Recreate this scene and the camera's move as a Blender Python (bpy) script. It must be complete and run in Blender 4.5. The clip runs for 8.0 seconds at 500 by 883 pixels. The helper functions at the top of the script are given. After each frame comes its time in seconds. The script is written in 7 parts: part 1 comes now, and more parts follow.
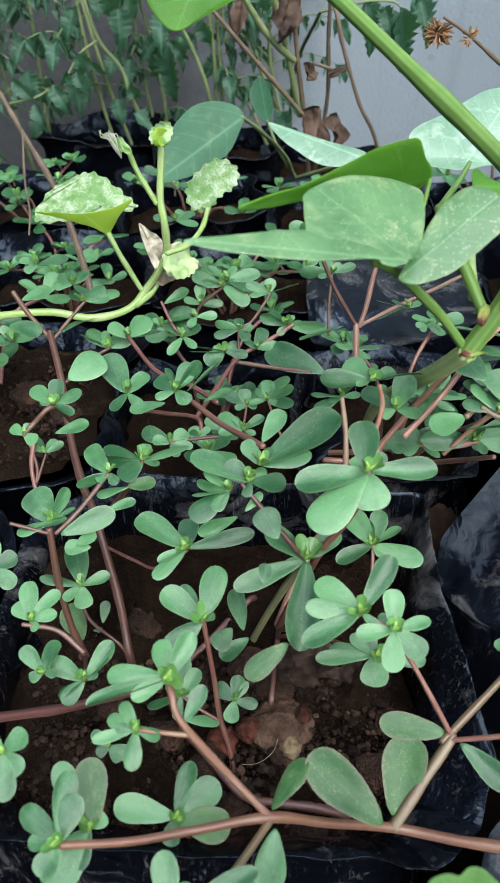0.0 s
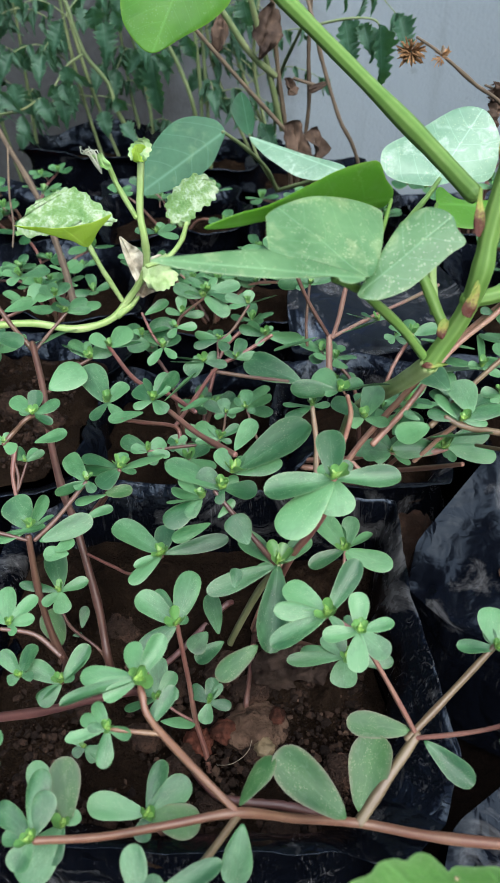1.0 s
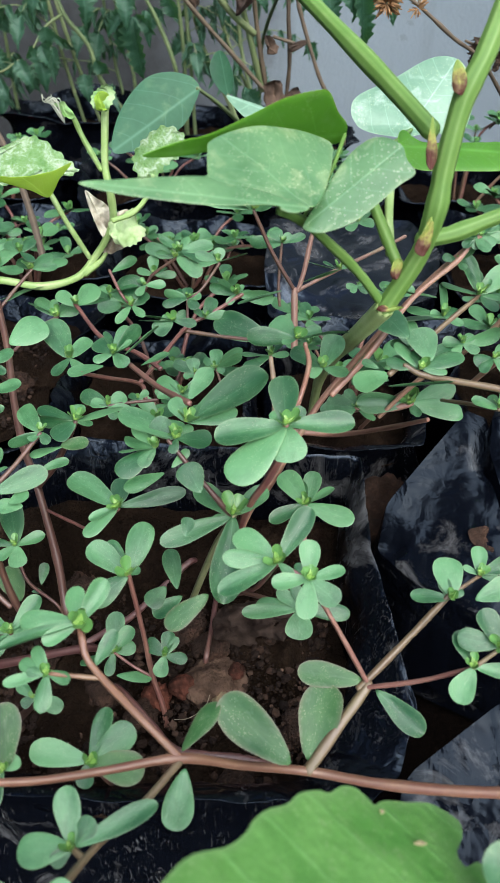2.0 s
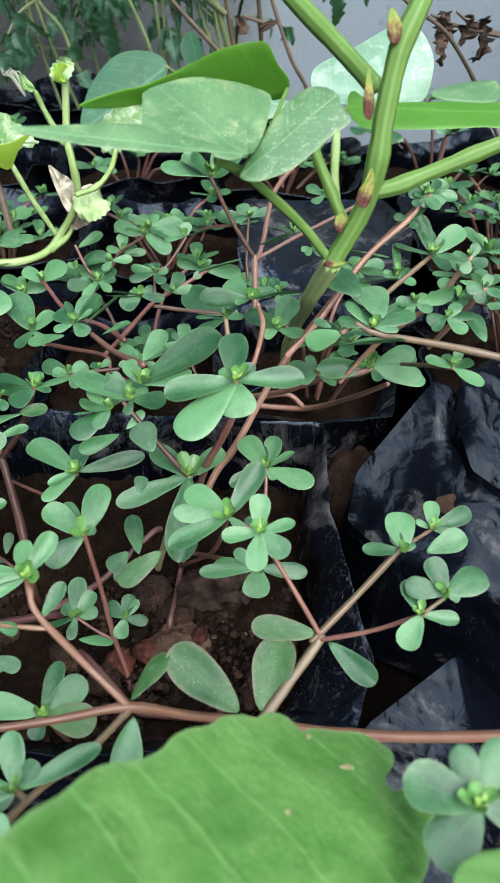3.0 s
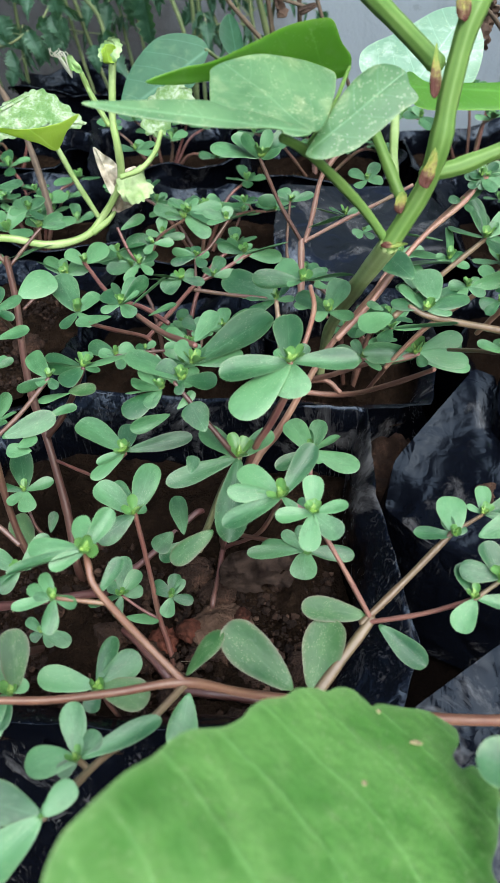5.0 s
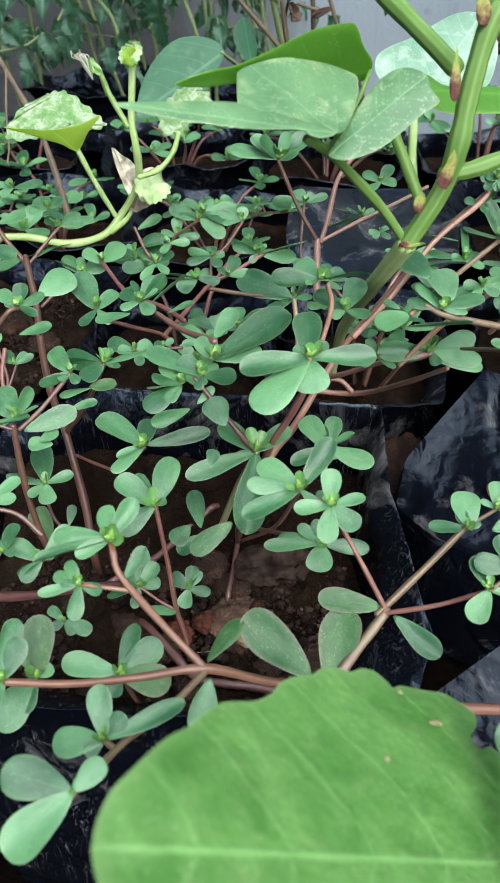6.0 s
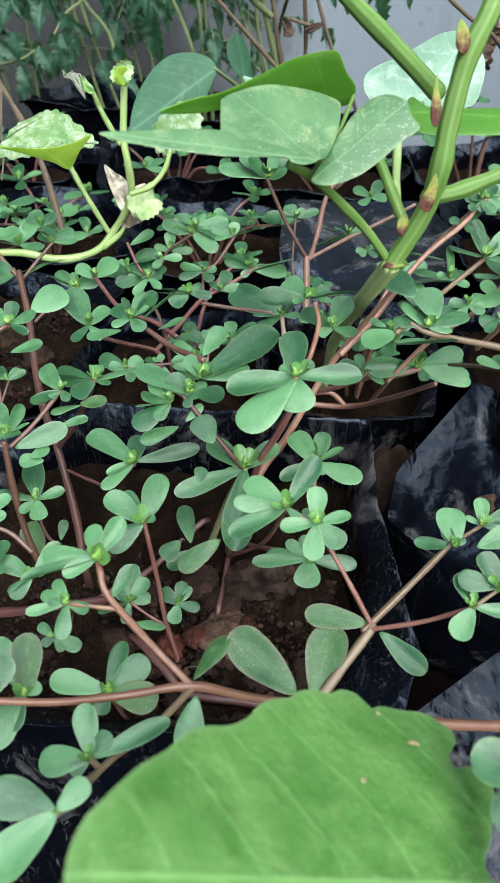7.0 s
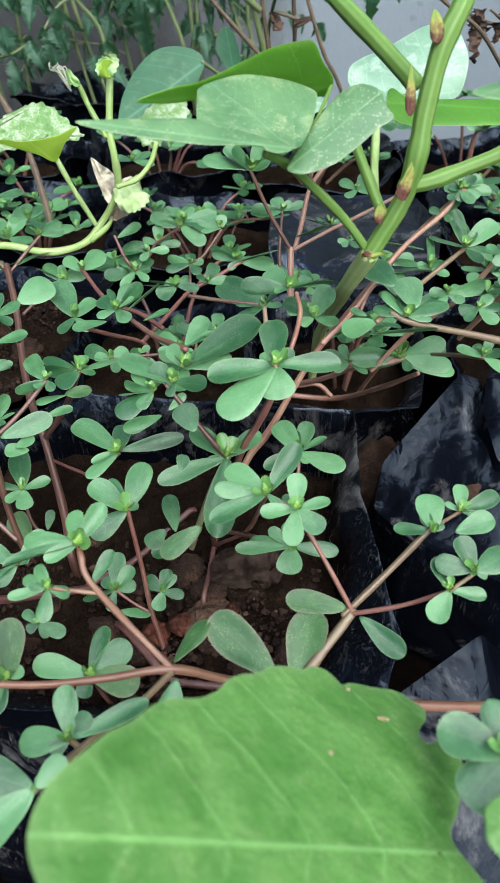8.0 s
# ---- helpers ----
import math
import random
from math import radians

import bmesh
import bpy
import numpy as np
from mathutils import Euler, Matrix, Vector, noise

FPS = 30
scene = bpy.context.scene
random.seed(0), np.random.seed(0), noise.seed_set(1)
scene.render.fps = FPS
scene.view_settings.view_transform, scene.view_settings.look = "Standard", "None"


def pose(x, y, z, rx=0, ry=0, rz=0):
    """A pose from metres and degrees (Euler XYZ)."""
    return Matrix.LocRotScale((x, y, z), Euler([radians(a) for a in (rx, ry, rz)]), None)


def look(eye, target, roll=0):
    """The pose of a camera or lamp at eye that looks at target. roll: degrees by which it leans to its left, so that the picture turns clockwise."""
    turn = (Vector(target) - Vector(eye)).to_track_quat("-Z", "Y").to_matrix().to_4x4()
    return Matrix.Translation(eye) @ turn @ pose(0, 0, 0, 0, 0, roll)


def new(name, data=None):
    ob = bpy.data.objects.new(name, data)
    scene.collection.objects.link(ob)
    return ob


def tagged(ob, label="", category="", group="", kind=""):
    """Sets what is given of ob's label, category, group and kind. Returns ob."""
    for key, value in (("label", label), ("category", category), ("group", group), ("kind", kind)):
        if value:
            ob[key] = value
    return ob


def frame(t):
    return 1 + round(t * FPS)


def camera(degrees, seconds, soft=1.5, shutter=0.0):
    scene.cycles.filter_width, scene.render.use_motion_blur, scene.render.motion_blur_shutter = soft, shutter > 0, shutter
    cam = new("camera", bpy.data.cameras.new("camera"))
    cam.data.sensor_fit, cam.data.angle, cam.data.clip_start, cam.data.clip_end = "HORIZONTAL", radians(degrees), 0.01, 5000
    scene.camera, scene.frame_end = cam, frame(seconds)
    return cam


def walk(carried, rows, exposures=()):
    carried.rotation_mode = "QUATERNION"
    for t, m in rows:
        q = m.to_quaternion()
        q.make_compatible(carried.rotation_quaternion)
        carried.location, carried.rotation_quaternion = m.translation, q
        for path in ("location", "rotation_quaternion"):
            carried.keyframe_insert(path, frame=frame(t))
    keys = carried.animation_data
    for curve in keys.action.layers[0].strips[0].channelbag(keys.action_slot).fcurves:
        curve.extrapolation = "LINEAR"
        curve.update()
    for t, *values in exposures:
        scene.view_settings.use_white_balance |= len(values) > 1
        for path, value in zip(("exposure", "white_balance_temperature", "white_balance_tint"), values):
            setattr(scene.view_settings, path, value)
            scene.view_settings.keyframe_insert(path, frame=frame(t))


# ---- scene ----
cam = camera(38.7, 8.0)
cam.data.dof.use_dof, cam.data.dof.focus_distance, cam.data.dof.aperture_fstop = True, 0.46, 24.0
PATH = [
    (0, (0.008, -0.004, 0.557), (-0.02, 1.568, -0.679), -0.3),
    (0.5, (0.016, -0.006, 0.558), (-0.001, 1.57, -0.674), -0.4),
    (0.9, (0.019, -0.011, 0.565), (0.014, 1.574, -0.654), -0.2),
    (1, (0.018, -0.013, 0.565), (0.015, 1.572, -0.655), 0.1),
    (1.5, (0.022, -0.014, 0.557), (0.027, 1.56, -0.678), 0.6),
    (2, (0.039, -0.017, 0.547), (0.05, 1.535, -0.715), 0.6),
    (2.2, (0.047, -0.02, 0.541), (0.063, 1.517, -0.738), 0.5),
    (3.3, (0.06, -0.032, 0.534), (0.087, 1.514, -0.735), 0.0),
    (3.5, (0.057, -0.032, 0.534), (0.082, 1.511, -0.738), 0.2),
    (4, (0.052, -0.032, 0.53), (0.075, 1.504, -0.751), 0.7),
    (4.5, (0.049, -0.033, 0.529), (0.063, 1.498, -0.757), 0.7),
    (5, (0.043, -0.034, 0.531), (0.019, 1.492, -0.76), -0.2),
    (5.2, (0.042, -0.036, 0.531), (0.013, 1.491, -0.76), -0.4),
    (6.5, (0.034, -0.044, 0.534), (-0.007, 1.488, -0.752), 0.3),
    (6.6, (0.035, -0.044, 0.534), (-0.004, 1.487, -0.752), 0.4),
    (7, (0.042, -0.042, 0.54), (0.007, 1.5, -0.733), -0.1),
    (7.5, (0.048, -0.044, 0.538), (0.009, 1.49, -0.745), -0.5),
    (8, (0.05, -0.048, 0.539), (0.024, 1.489, -0.741), -0.1),
]
walk(cam, [(t, look(eye, target, roll)) for t, eye, target, roll in PATH], [(0, 1.49), (1, 1.42), (2.1, 1.47), (3.4, 1.57), (8, 1.57)])

# ---- light ----
world = bpy.data.worlds.new("world")
scene.world = world
world.use_nodes = True
wn = world.node_tree.nodes
sky = wn.new("ShaderNodeTexSky")
sky.sky_type, sky.sun_disc = "NISHITA", False
sky.sun_elevation, sky.sun_rotation = radians(52), radians(151)
sky.air_density, sky.dust_density, sky.ozone_density = 1.0, 3.0, 1.0
wn["Background"].inputs["Strength"].default_value = 0.13
world.node_tree.links.new(sky.outputs["Color"], wn["Background"].inputs["Color"])
sun = new("sun", bpy.data.lights.new("sun", "SUN"))
sun.data.energy, sun.data.angle, sun.data.color = 2.6, radians(75), (0.92, 0.98, 1.05)
sun.matrix_world = look((0.9, -1.2, 2.4), (0, 0.4, 0))

# ---- materials ----


class Mat:
    """A small wrapper for a procedural material."""

    def __init__(self, name, rough=0.5, spec=0.5, metal=0.0):
        self.m = bpy.data.materials.new(name)
        self.m.use_nodes = True
        self.t = self.m.node_tree
        self.b = self.t.nodes["Principled BSDF"]
        self.b.inputs["Roughness"].default_value = rough
        self.b.inputs["Specular IOR Level"].default_value = spec
        self.b.inputs["Metallic"].default_value = metal
        self.coord = self.n("ShaderNodeTexCoord")
        self.info = self.n("ShaderNodeObjectInfo")
        self.shift = None

    def n(self, kind, **values):
        node = self.t.nodes.new(kind)
        for k, v in values.items():
            node.inputs[k].default_value = v
        return node

    def link(self, a, b):
        self.t.links.new(a, b)

    def noise(self, scale, detail=4.0, rough=0.55, where="Object", dim="3D", distortion=0.0):
        node = self.n("ShaderNodeTexNoise", Scale=scale, Detail=detail, Roughness=rough, Distortion=distortion)
        node.noise_dimensions = dim
        if self.shift is not None and where == "Object":
            node.noise_dimensions = "4D"
            self.link(self.shift, node.inputs["W"])
        self.link(self.coord.outputs[where], node.inputs["Vector"])
        return node.outputs["Fac"]

    def math(self, op, a, b=0.0, c=0.0):
        node = self.t.nodes.new("ShaderNodeMath")
        node.operation = op
        for i, v in enumerate((a, b, c)):
            if isinstance(v, (int, float)):
                node.inputs[i].default_value = v
            else:
                self.link(v, node.inputs[i])
        return node.outputs[0]

    def ramp(self, fac, *stops):
        node = self.t.nodes.new("ShaderNodeValToRGB")
        e = node.color_ramp.elements
        while len(e) < len(stops):
            e.new(0.5)
        for el, (p, c) in zip(e, stops):
            el.position, el.color = p, (*c, 1) if len(c) == 3 else c
        self.link(fac, node.inputs["Fac"])
        return node.outputs["Color"]

    def mix(self, fac, a, b, kind="MIX"):
        node = self.t.nodes.new("ShaderNodeMix")
        node.data_type, node.blend_type = "RGBA", kind
        for sock, v in ((node.inputs[0], fac), (node.inputs[6], a), (node.inputs[7], b)):
            if isinstance(v, (int, float)):
                sock.default_value = v
            elif isinstance(v, tuple):
                sock.default_value = (*v, 1)
            else:
                self.link(v, sock)
        return node.outputs[2]

    def color(self, sock):
        if isinstance(sock, tuple):
            self.b.inputs["Base Color"].default_value = (*sock, 1)
        else:
            self.link(sock, self.b.inputs["Base Color"])
        self.base = sock
        return self

    def rough(self, sock):
        self.link(sock, self.b.inputs["Roughness"])
        return self

    def bump(self, height, strength=0.3, distance=0.001):
        node = self.n("ShaderNodeBump", Strength=strength, Distance=distance)
        self.link(height, node.inputs["Height"])
        self.link(node.outputs["Normal"], self.b.inputs["Normal"])
        return self

    def translucent(self, amount, tint):
        tr = self.n("ShaderNodeBsdfTranslucent")
        self.link(self.mix(0.75, self.base, tint), tr.inputs["Color"])
        mx = self.n("ShaderNodeMixShader")
        mx.inputs[0].default_value = amount
        out = self.t.nodes["Material Output"]
        self.link(self.b.outputs[0], mx.inputs[1])
        self.link(tr.outputs[0], mx.inputs[2])
        self.link(mx.outputs[0], out.inputs["Surface"])
        return self


def leaf_material(name, dark, light, rim, rough=0.42, vein=0.25, veins=7.0, spots=0.0, thin=0.12, tint=(0.25, 0.5, 0.05), scale=60.0, rib=0.03, spec=0.5, vary=0.2, blotch=0.25, blotch_tint=(0.2, 0.3, 0.14), unit=1.0, rim_pow=7.0, rim_mix=0.5, relief=0.0010):
    """Leaf skin: colour drift, a pale midrib and side veins from the uv (x across, y along), a coloured rim (second uv), pale specks."""
    m = Mat(name, rough, spec)
    if unit < 1.0:
        m.shift = m.math("MULTIPLY", m.info.outputs["Random"], 40.0)
    uv = m.n("ShaderNodeSeparateXYZ")
    m.link(m.coord.outputs["UV"], uv.inputs[0])
    x, y = uv.outputs[0], uv.outputs[1]
    ax = m.math("ABSOLUTE", x)
    drift = m.math("ADD", m.math("MULTIPLY", m.noise(scale, 4), 1.3), m.math("MULTIPLY", m.noise(scale * 7, 4, 0.7), 0.55))
    drift = m.math("MULTIPLY_ADD", m.info.outputs["Random"], vary, m.math("SUBTRACT", drift, 0.425 + vary / 2))
    col = m.ramp(drift, (0.15, dark), (0.85, light))
    mid = m.math("SUBTRACT", 1.0, m.math("SMOOTH_MIN", m.math("DIVIDE", ax, rib), 1.0, 0.3))
    yw = m.math("MULTIPLY_ADD", m.math("SUBTRACT", m.noise(scale * 0.8, 3), 0.5), 0.16 if unit < 1.0 else 0.06, y)
    if unit < 1.0:
        mid = m.math("MULTIPLY", mid, m.math("SUBTRACT", 1.15, y))
        foot = m.math("MULTIPLY", m.math("MAXIMUM", m.math("SUBTRACT", 0.35, y), 0.0), 0.7)
        col = m.mix(foot, col, tuple(min(1, c * 1.5 + 0.03) for c in light))
    saw = m.math("PINGPONG", m.math("SUBTRACT", m.math("MULTIPLY", yw, veins), m.math("MULTIPLY", m.math("POWER", ax, 1.35), veins * 1.3)), 0.5)
    side = m.math("SUBTRACT", 1.0, m.math("MINIMUM", m.math("DIVIDE", saw, 0.05), 1.0))
    lines = m.math("MAXIMUM", m.math("MAXIMUM", mid, 0.0), m.math("MULTIPLY", side, 0.5 if unit == 1.0 else 0.12))
    col = m.mix(m.math("MULTIPLY", lines, vein), col, tuple(min(1, c * 1.6 + 0.05) for c in light))
    blot = m.math("MULTIPLY", m.math("MAXIMUM", m.math("SUBTRACT", m.noise(scale * 2.3, 5, 0.6, distortion=0.6), 0.55), 0.0), blotch * 6.0)
    col = m.mix(m.math("MINIMUM", blot, 0.6), col, blotch_tint)
    edge = m.n("ShaderNodeAttribute")
    edge.attribute_name = "rim"
    rimfac = m.math("POWER", edge.outputs["Fac"], rim_pow)
    col = m.mix(m.math("MULTIPLY", rimfac, rim_mix), col, rim)
    if spots:
        v = m.n("ShaderNodeTexVoronoi", Scale=620.0 * unit)
        m.link(m.coord.outputs["Object"], v.inputs["Vector"])
        sp = m.math("MULTIPLY", m.math("LESS_THAN", v.outputs["Distance"], m.math("MULTIPLY_ADD", m.noise(240 * unit, 2), 0.7, -0.12)), m.math("GREATER_THAN", m.noise(55 * unit, 3), 0.47))
        col = m.mix(m.math("MULTIPLY", sp, spots), col, (0.75, 0.75, 0.45))
    m.color(col)
    h = m.math("ADD", m.math("MULTIPLY", m.noise(scale * 6, 4), 0.5), m.math("MULTIPLY", lines, -0.7 * vein))
    m.bump(m.math("ADD", h, m.math("MULTIPLY", m.noise(scale * 2.0, 2), 1.2)), 0.45, relief)
    m.rough(m.math("MULTIPLY_ADD", m.noise(scale * 2, 3), 0.25, rough - 0.12))
    if thin:
        m.translucent(thin, tint)
    return m.m


def stem_material(name, a, b, c, rough=0.42):
    m = Mat(name, rough, 0.5)
    f = m.math("ADD", m.noise(55, 4), m.math("MULTIPLY", m.math("SUBTRACT", m.info.outputs["Random"], 0.5), 0.35))
    col = m.ramp(f, (0.25, a), (0.5, b), (0.75, c))
    g = m.noise(700, 3)
    rib = m.n("ShaderNodeAttribute")
    rib.attribute_name = "rim"
    col = m.mix(m.math("MULTIPLY", m.math("MULTIPLY", rib.outputs["Fac"], m.noise(90, 4, 0.6)), 0.7), col, tuple(min(1.0, 1.5 * v + 0.02) for v in c))
    m.color(m.mix(m.math("MULTIPLY", g, 0.4), col, tuple(0.5 * v for v in b)))
    m.bump(m.noise(420, 4), 0.25, 0.0006)
    return m.m


def plain_material(name, a, b, scale=40.0, rough=0.6, spec=0.4, bump=0.3, fine=500.0, dist=0.001):
    m = Mat(name, rough, spec)
    f = m.math("ADD", m.noise(scale, 5), m.math("MULTIPLY", m.math("SUBTRACT", m.info.outputs["Random"], 0.5), 0.3))
    m.color(m.ramp(f, (0.3, a), (0.7, b)))
    m.bump(m.noise(fine, 4), bump, dist)
    return m.m


leaf_green = leaf_material("purslane_leaf", (0.012, 0.062, 0.021), (0.074, 0.192, 0.078), (0.17, 0.25, 0.12), 0.38, 0.2, 4, rib=0.022, spec=0.38, vary=0.85, spots=0.1, scale=1.7, blotch=0.14, blotch_tint=(0.16, 0.27, 0.14), unit=0.05, relief=0.00035)
leaf_dull = leaf_material("purslane_old_leaf", (0.012, 0.062, 0.016), (0.052, 0.124, 0.038), (0.22, 0.14, 0.12), 0.45, 0.15, 5, rib=0.03, spec=0.3, vary=0.4, spots=0.1, scale=2.2, blotch=0.35, blotch_tint=(0.15, 0.2, 0.12), unit=0.04, rim_pow=4.0, rim_mix=0.45, relief=0.00035)
leaf_young = leaf_material("purslane_young_leaf", (0.05, 0.16, 0.038), (0.12, 0.27, 0.075), (0.3, 0.4, 0.1), 0.35, 0.25, 4, scale=2.2, unit=0.06, relief=0.0003)
bud_green = plain_material("bud_skin", (0.10, 0.215, 0.035), (0.19, 0.31, 0.075), 90, 0.4, 0.5, 0.15)
stem_main = stem_material("rosy_stem", (0.115, 0.040, 0.027), (0.15, 0.070, 0.042), (0.165, 0.105, 0.055))
stem_red = stem_material("red_stem", (0.085, 0.027, 0.026), (0.14, 0.052, 0.043), (0.185, 0.10, 0.068))
stem_pink = stem_material("pink_stem", (0.18, 0.085, 0.066), (0.24, 0.125, 0.095), (0.2, 0.145, 0.085))
stem_brown = stem_material("brown_stem", (0.055, 0.022, 0.018), (0.085, 0.037, 0.027), (0.10, 0.062, 0.035))
stem_tan = stem_material("tan_stem", (0.095, 0.056, 0.032), (0.125, 0.085, 0.048), (0.118, 0.098, 0.046))
stem_base = stem_material("green_stem", (0.11, 0.12, 0.05), (0.16, 0.17, 0.075), (0.2, 0.21, 0.10))
stem_coral = stem_material("coral_stem", (0.16, 0.07, 0.05), (0.26, 0.125, 0.088), (0.29, 0.185, 0.115))
stem_dark = stem_material("dark_stem", (0.05, 0.018, 0.018), (0.09, 0.034, 0.03), (0.11, 0.055, 0.042))
m = Mat("vine_stem", 0.55, 0.3)
ridge_at = m.n("ShaderNodeAttribute")
ridge_at.attribute_name = "rim"
c = m.ramp(m.math("ADD", m.math("MULTIPLY", ridge_at.outputs["Fac"], 0.38), m.math("MULTIPLY", m.noise(60, 5, 0.65), 0.62)), (0.2, (0.055, 0.135, 0.022)), (0.55, (0.088, 0.185, 0.036)), (0.85, (0.15, 0.245, 0.075)))
m.color(m.mix(m.math("MULTIPLY", m.noise(30, 4, 0.7), 0.3), c, (0.13, 0.16, 0.04)))
m.bump(m.noise(420, 4), 0.25, 0.0006)
vine_green = m.m
vine_old = stem_material("old_vine_stem", (0.17, 0.25, 0.06), (0.26, 0.35, 0.11), (0.36, 0.44, 0.19), 0.6)
vine_leaf = leaf_material("vine_leaf", (0.03, 0.105, 0.036), (0.115, 0.235, 0.10), (0.24, 0.34, 0.14), 0.45, 0.4, 4, 0.2, 0.25, (0.32, 0.6, 0.03), 35, 0.012, blotch=0.75, blotch_tint=(0.28, 0.36, 0.18))
pale_vine_leaf = leaf_material("pale_vine_leaf", (0.09, 0.20, 0.12), (0.19, 0.32, 0.215), (0.3, 0.42, 0.3), 0.35, 0.5, 4, 0.2, 0.2, (0.4, 0.6, 0.2), 35, 0.012, spec=0.6, blotch=0.6, blotch_tint=(0.4, 0.5, 0.4))
# Backlit copy of vine_leaf: light through the blade is put into its yellower green.
backlit_vine_leaf = leaf_material("vine_leaf_backlit", (0.06, 0.2, 0.02), (0.10, 0.28, 0.03), (0.25, 0.4, 0.06), 0.4, 0.4, 6, 0.1, 0.5, (0.35, 0.65, 0.02), 35, 0.018)
m = Mat("bract_skin", 0.6, 0.15)
sep = m.n("ShaderNodeSeparateXYZ")
m.link(m.coord.outputs["UV"], sep.inputs[0])
fac = m.math("ADD", sep.outputs[1], m.math("MULTIPLY", m.math("SUBTRACT", m.noise(190, 5, 0.65), 0.5), 1.7))
m.color(m.ramp(fac, (0.12, (0.06, 0.02, 0.014)), (0.35, (0.10, 0.06, 0.03)), (0.6, (0.2, 0.2, 0.05)), (0.85, (0.13, 0.19, 0.04))))
m.bump(m.noise(500, 3), 0.3, 0.0006)
bract_red = m.m
front_leaf_skin = leaf_material("broad_leaf_skin", (0.042, 0.145, 0.025), (0.130, 0.280, 0.076), (0.2, 0.33, 0.13), 0.46, 0.42, 5, 0.10, 0.3, (0.3, 0.6, 0.05), 62, 0.010, spec=0.35, relief=0.0022, blotch=0.4, blotch_tint=(0.17, 0.27, 0.10))
m = Mat("gourd_leaf", 0.6, 0.35)
cells = m.n("ShaderNodeTexVoronoi", Scale=330.0)
cells.feature = "DISTANCE_TO_EDGE"
m.link(m.coord.outputs["Object"], cells.inputs["Vector"])
pale = m.math("MULTIPLY_ADD", m.noise(110, 6, 0.75, distortion=0.5), 1.0, m.math("MULTIPLY", cells.outputs["Distance"], -0.15))
m.color(m.ramp(pale, (0.3, (0.07, 0.19, 0.045)), (0.46, (0.15, 0.27, 0.10)), (0.62, (0.42, 0.50, 0.35))))
m.bump(m.math("ADD", m.math("MULTIPLY", cells.outputs["Distance"], 1.0), m.noise(200, 3)), 0.6, 0.0018)
m.translucent(0.3, (0.5, 0.65, 0.05))
gourd_leaf = m.m
gourd_under = leaf_material("gourd_leaf_underside", (0.25, 0.42, 0.035), (0.36, 0.5, 0.08), (0.5, 0.6, 0.3), 0.6, 0.5, 6, 0.0, 0.6, (0.55, 0.75, 0.04), 70, 0.04)
bud_wool = plain_material("woolly_bud", (0.10, 0.24, 0.045), (0.32, 0.43, 0.22), 120, 0.8, 0.2, 0.8, 600)
pale_leaf = plain_material("pale_crinkled_leaf", (0.16, 0.28, 0.08), (0.40, 0.48, 0.27), 70, 0.7, 0.2, 0.6, 400)
tendril_pale = plain_material("pale_tendril", (0.27, 0.29, 0.21), (0.42, 0.43, 0.34), 160, 0.8, 0.2, 0.3)
petal_yellow = plain_material("yellow_petal", (0.55, 0.42, 0.02), (0.7, 0.55, 0.04), 90, 0.5, 0.3, 0.1)
scrap_red = plain_material("red_plastic", (0.35, 0.02, 0.02), (0.45, 0.04, 0.035), 60, 0.4, 0.5, 0.1)
gourd_stem = stem_material("gourd_stem", (0.12, 0.22, 0.04), (0.18, 0.29, 0.07), (0.27, 0.37, 0.14), 0.55)
grey_leaf = leaf_material("grey_green_leaf", (0.018, 0.072, 0.036), (0.042, 0.128, 0.066), (0.08, 0.17, 0.1), 0.55, 0.5, 5, 0.0, 0.2, (0.1, 0.3, 0.08), 25, 0.02, spec=0.22)
tomato_leaf = leaf_material("tomato_leaf", (0.005, 0.034, 0.018), (0.034, 0.11, 0.06), (0.12, 0.22, 0.11), 0.5, 0.4, 6, 0.0, 0.2, (0.1, 0.3, 0.05), 30, 0.03)
tomato_stem = stem_material("tomato_stem", (0.06, 0.10, 0.035), (0.10, 0.15, 0.055), (0.17, 0.20, 0.09), 0.6)
dry_leaf = plain_material("dry_leaf", (0.022, 0.014, 0.010), (0.085, 0.056, 0.038), 60, 0.8, 0.2, 0.6, 300)
dry_pale = plain_material("pale_dry_leaf", (0.12, 0.085, 0.05), (0.52, 0.49, 0.38), 80, 0.75, 0.2, 0.5, 300)
dry_stem = stem_material("dry_stem", (0.045, 0.03, 0.019), (0.085, 0.06, 0.037), (0.14, 0.105, 0.062), 0.8)
blemish_tan = plain_material("leaf_blemish", (0.10, 0.11, 0.04), (0.26, 0.22, 0.12), 900, 0.7, 0.2, 0.3)
pale_clod = plain_material("pale_earth", (0.030, 0.018, 0.011), (0.10, 0.062, 0.042), 110, 0.95, 0.1, 1.0, 420, 0.003)
brick_clod = plain_material("brick_earth", (0.026, 0.011, 0.007), (0.105, 0.036, 0.023), 130, 0.95, 0.1, 1.0, 420, 0.002)
pebble_mat = plain_material("buff_pebble", (0.13, 0.095, 0.05), (0.19, 0.145, 0.085), 160, 0.7, 0.3, 0.4, 500)
flower_dry = plain_material("dry_flower", (0.17, 0.085, 0.035), (0.30, 0.17, 0.08), 120, 0.8, 0.2, 0.4)


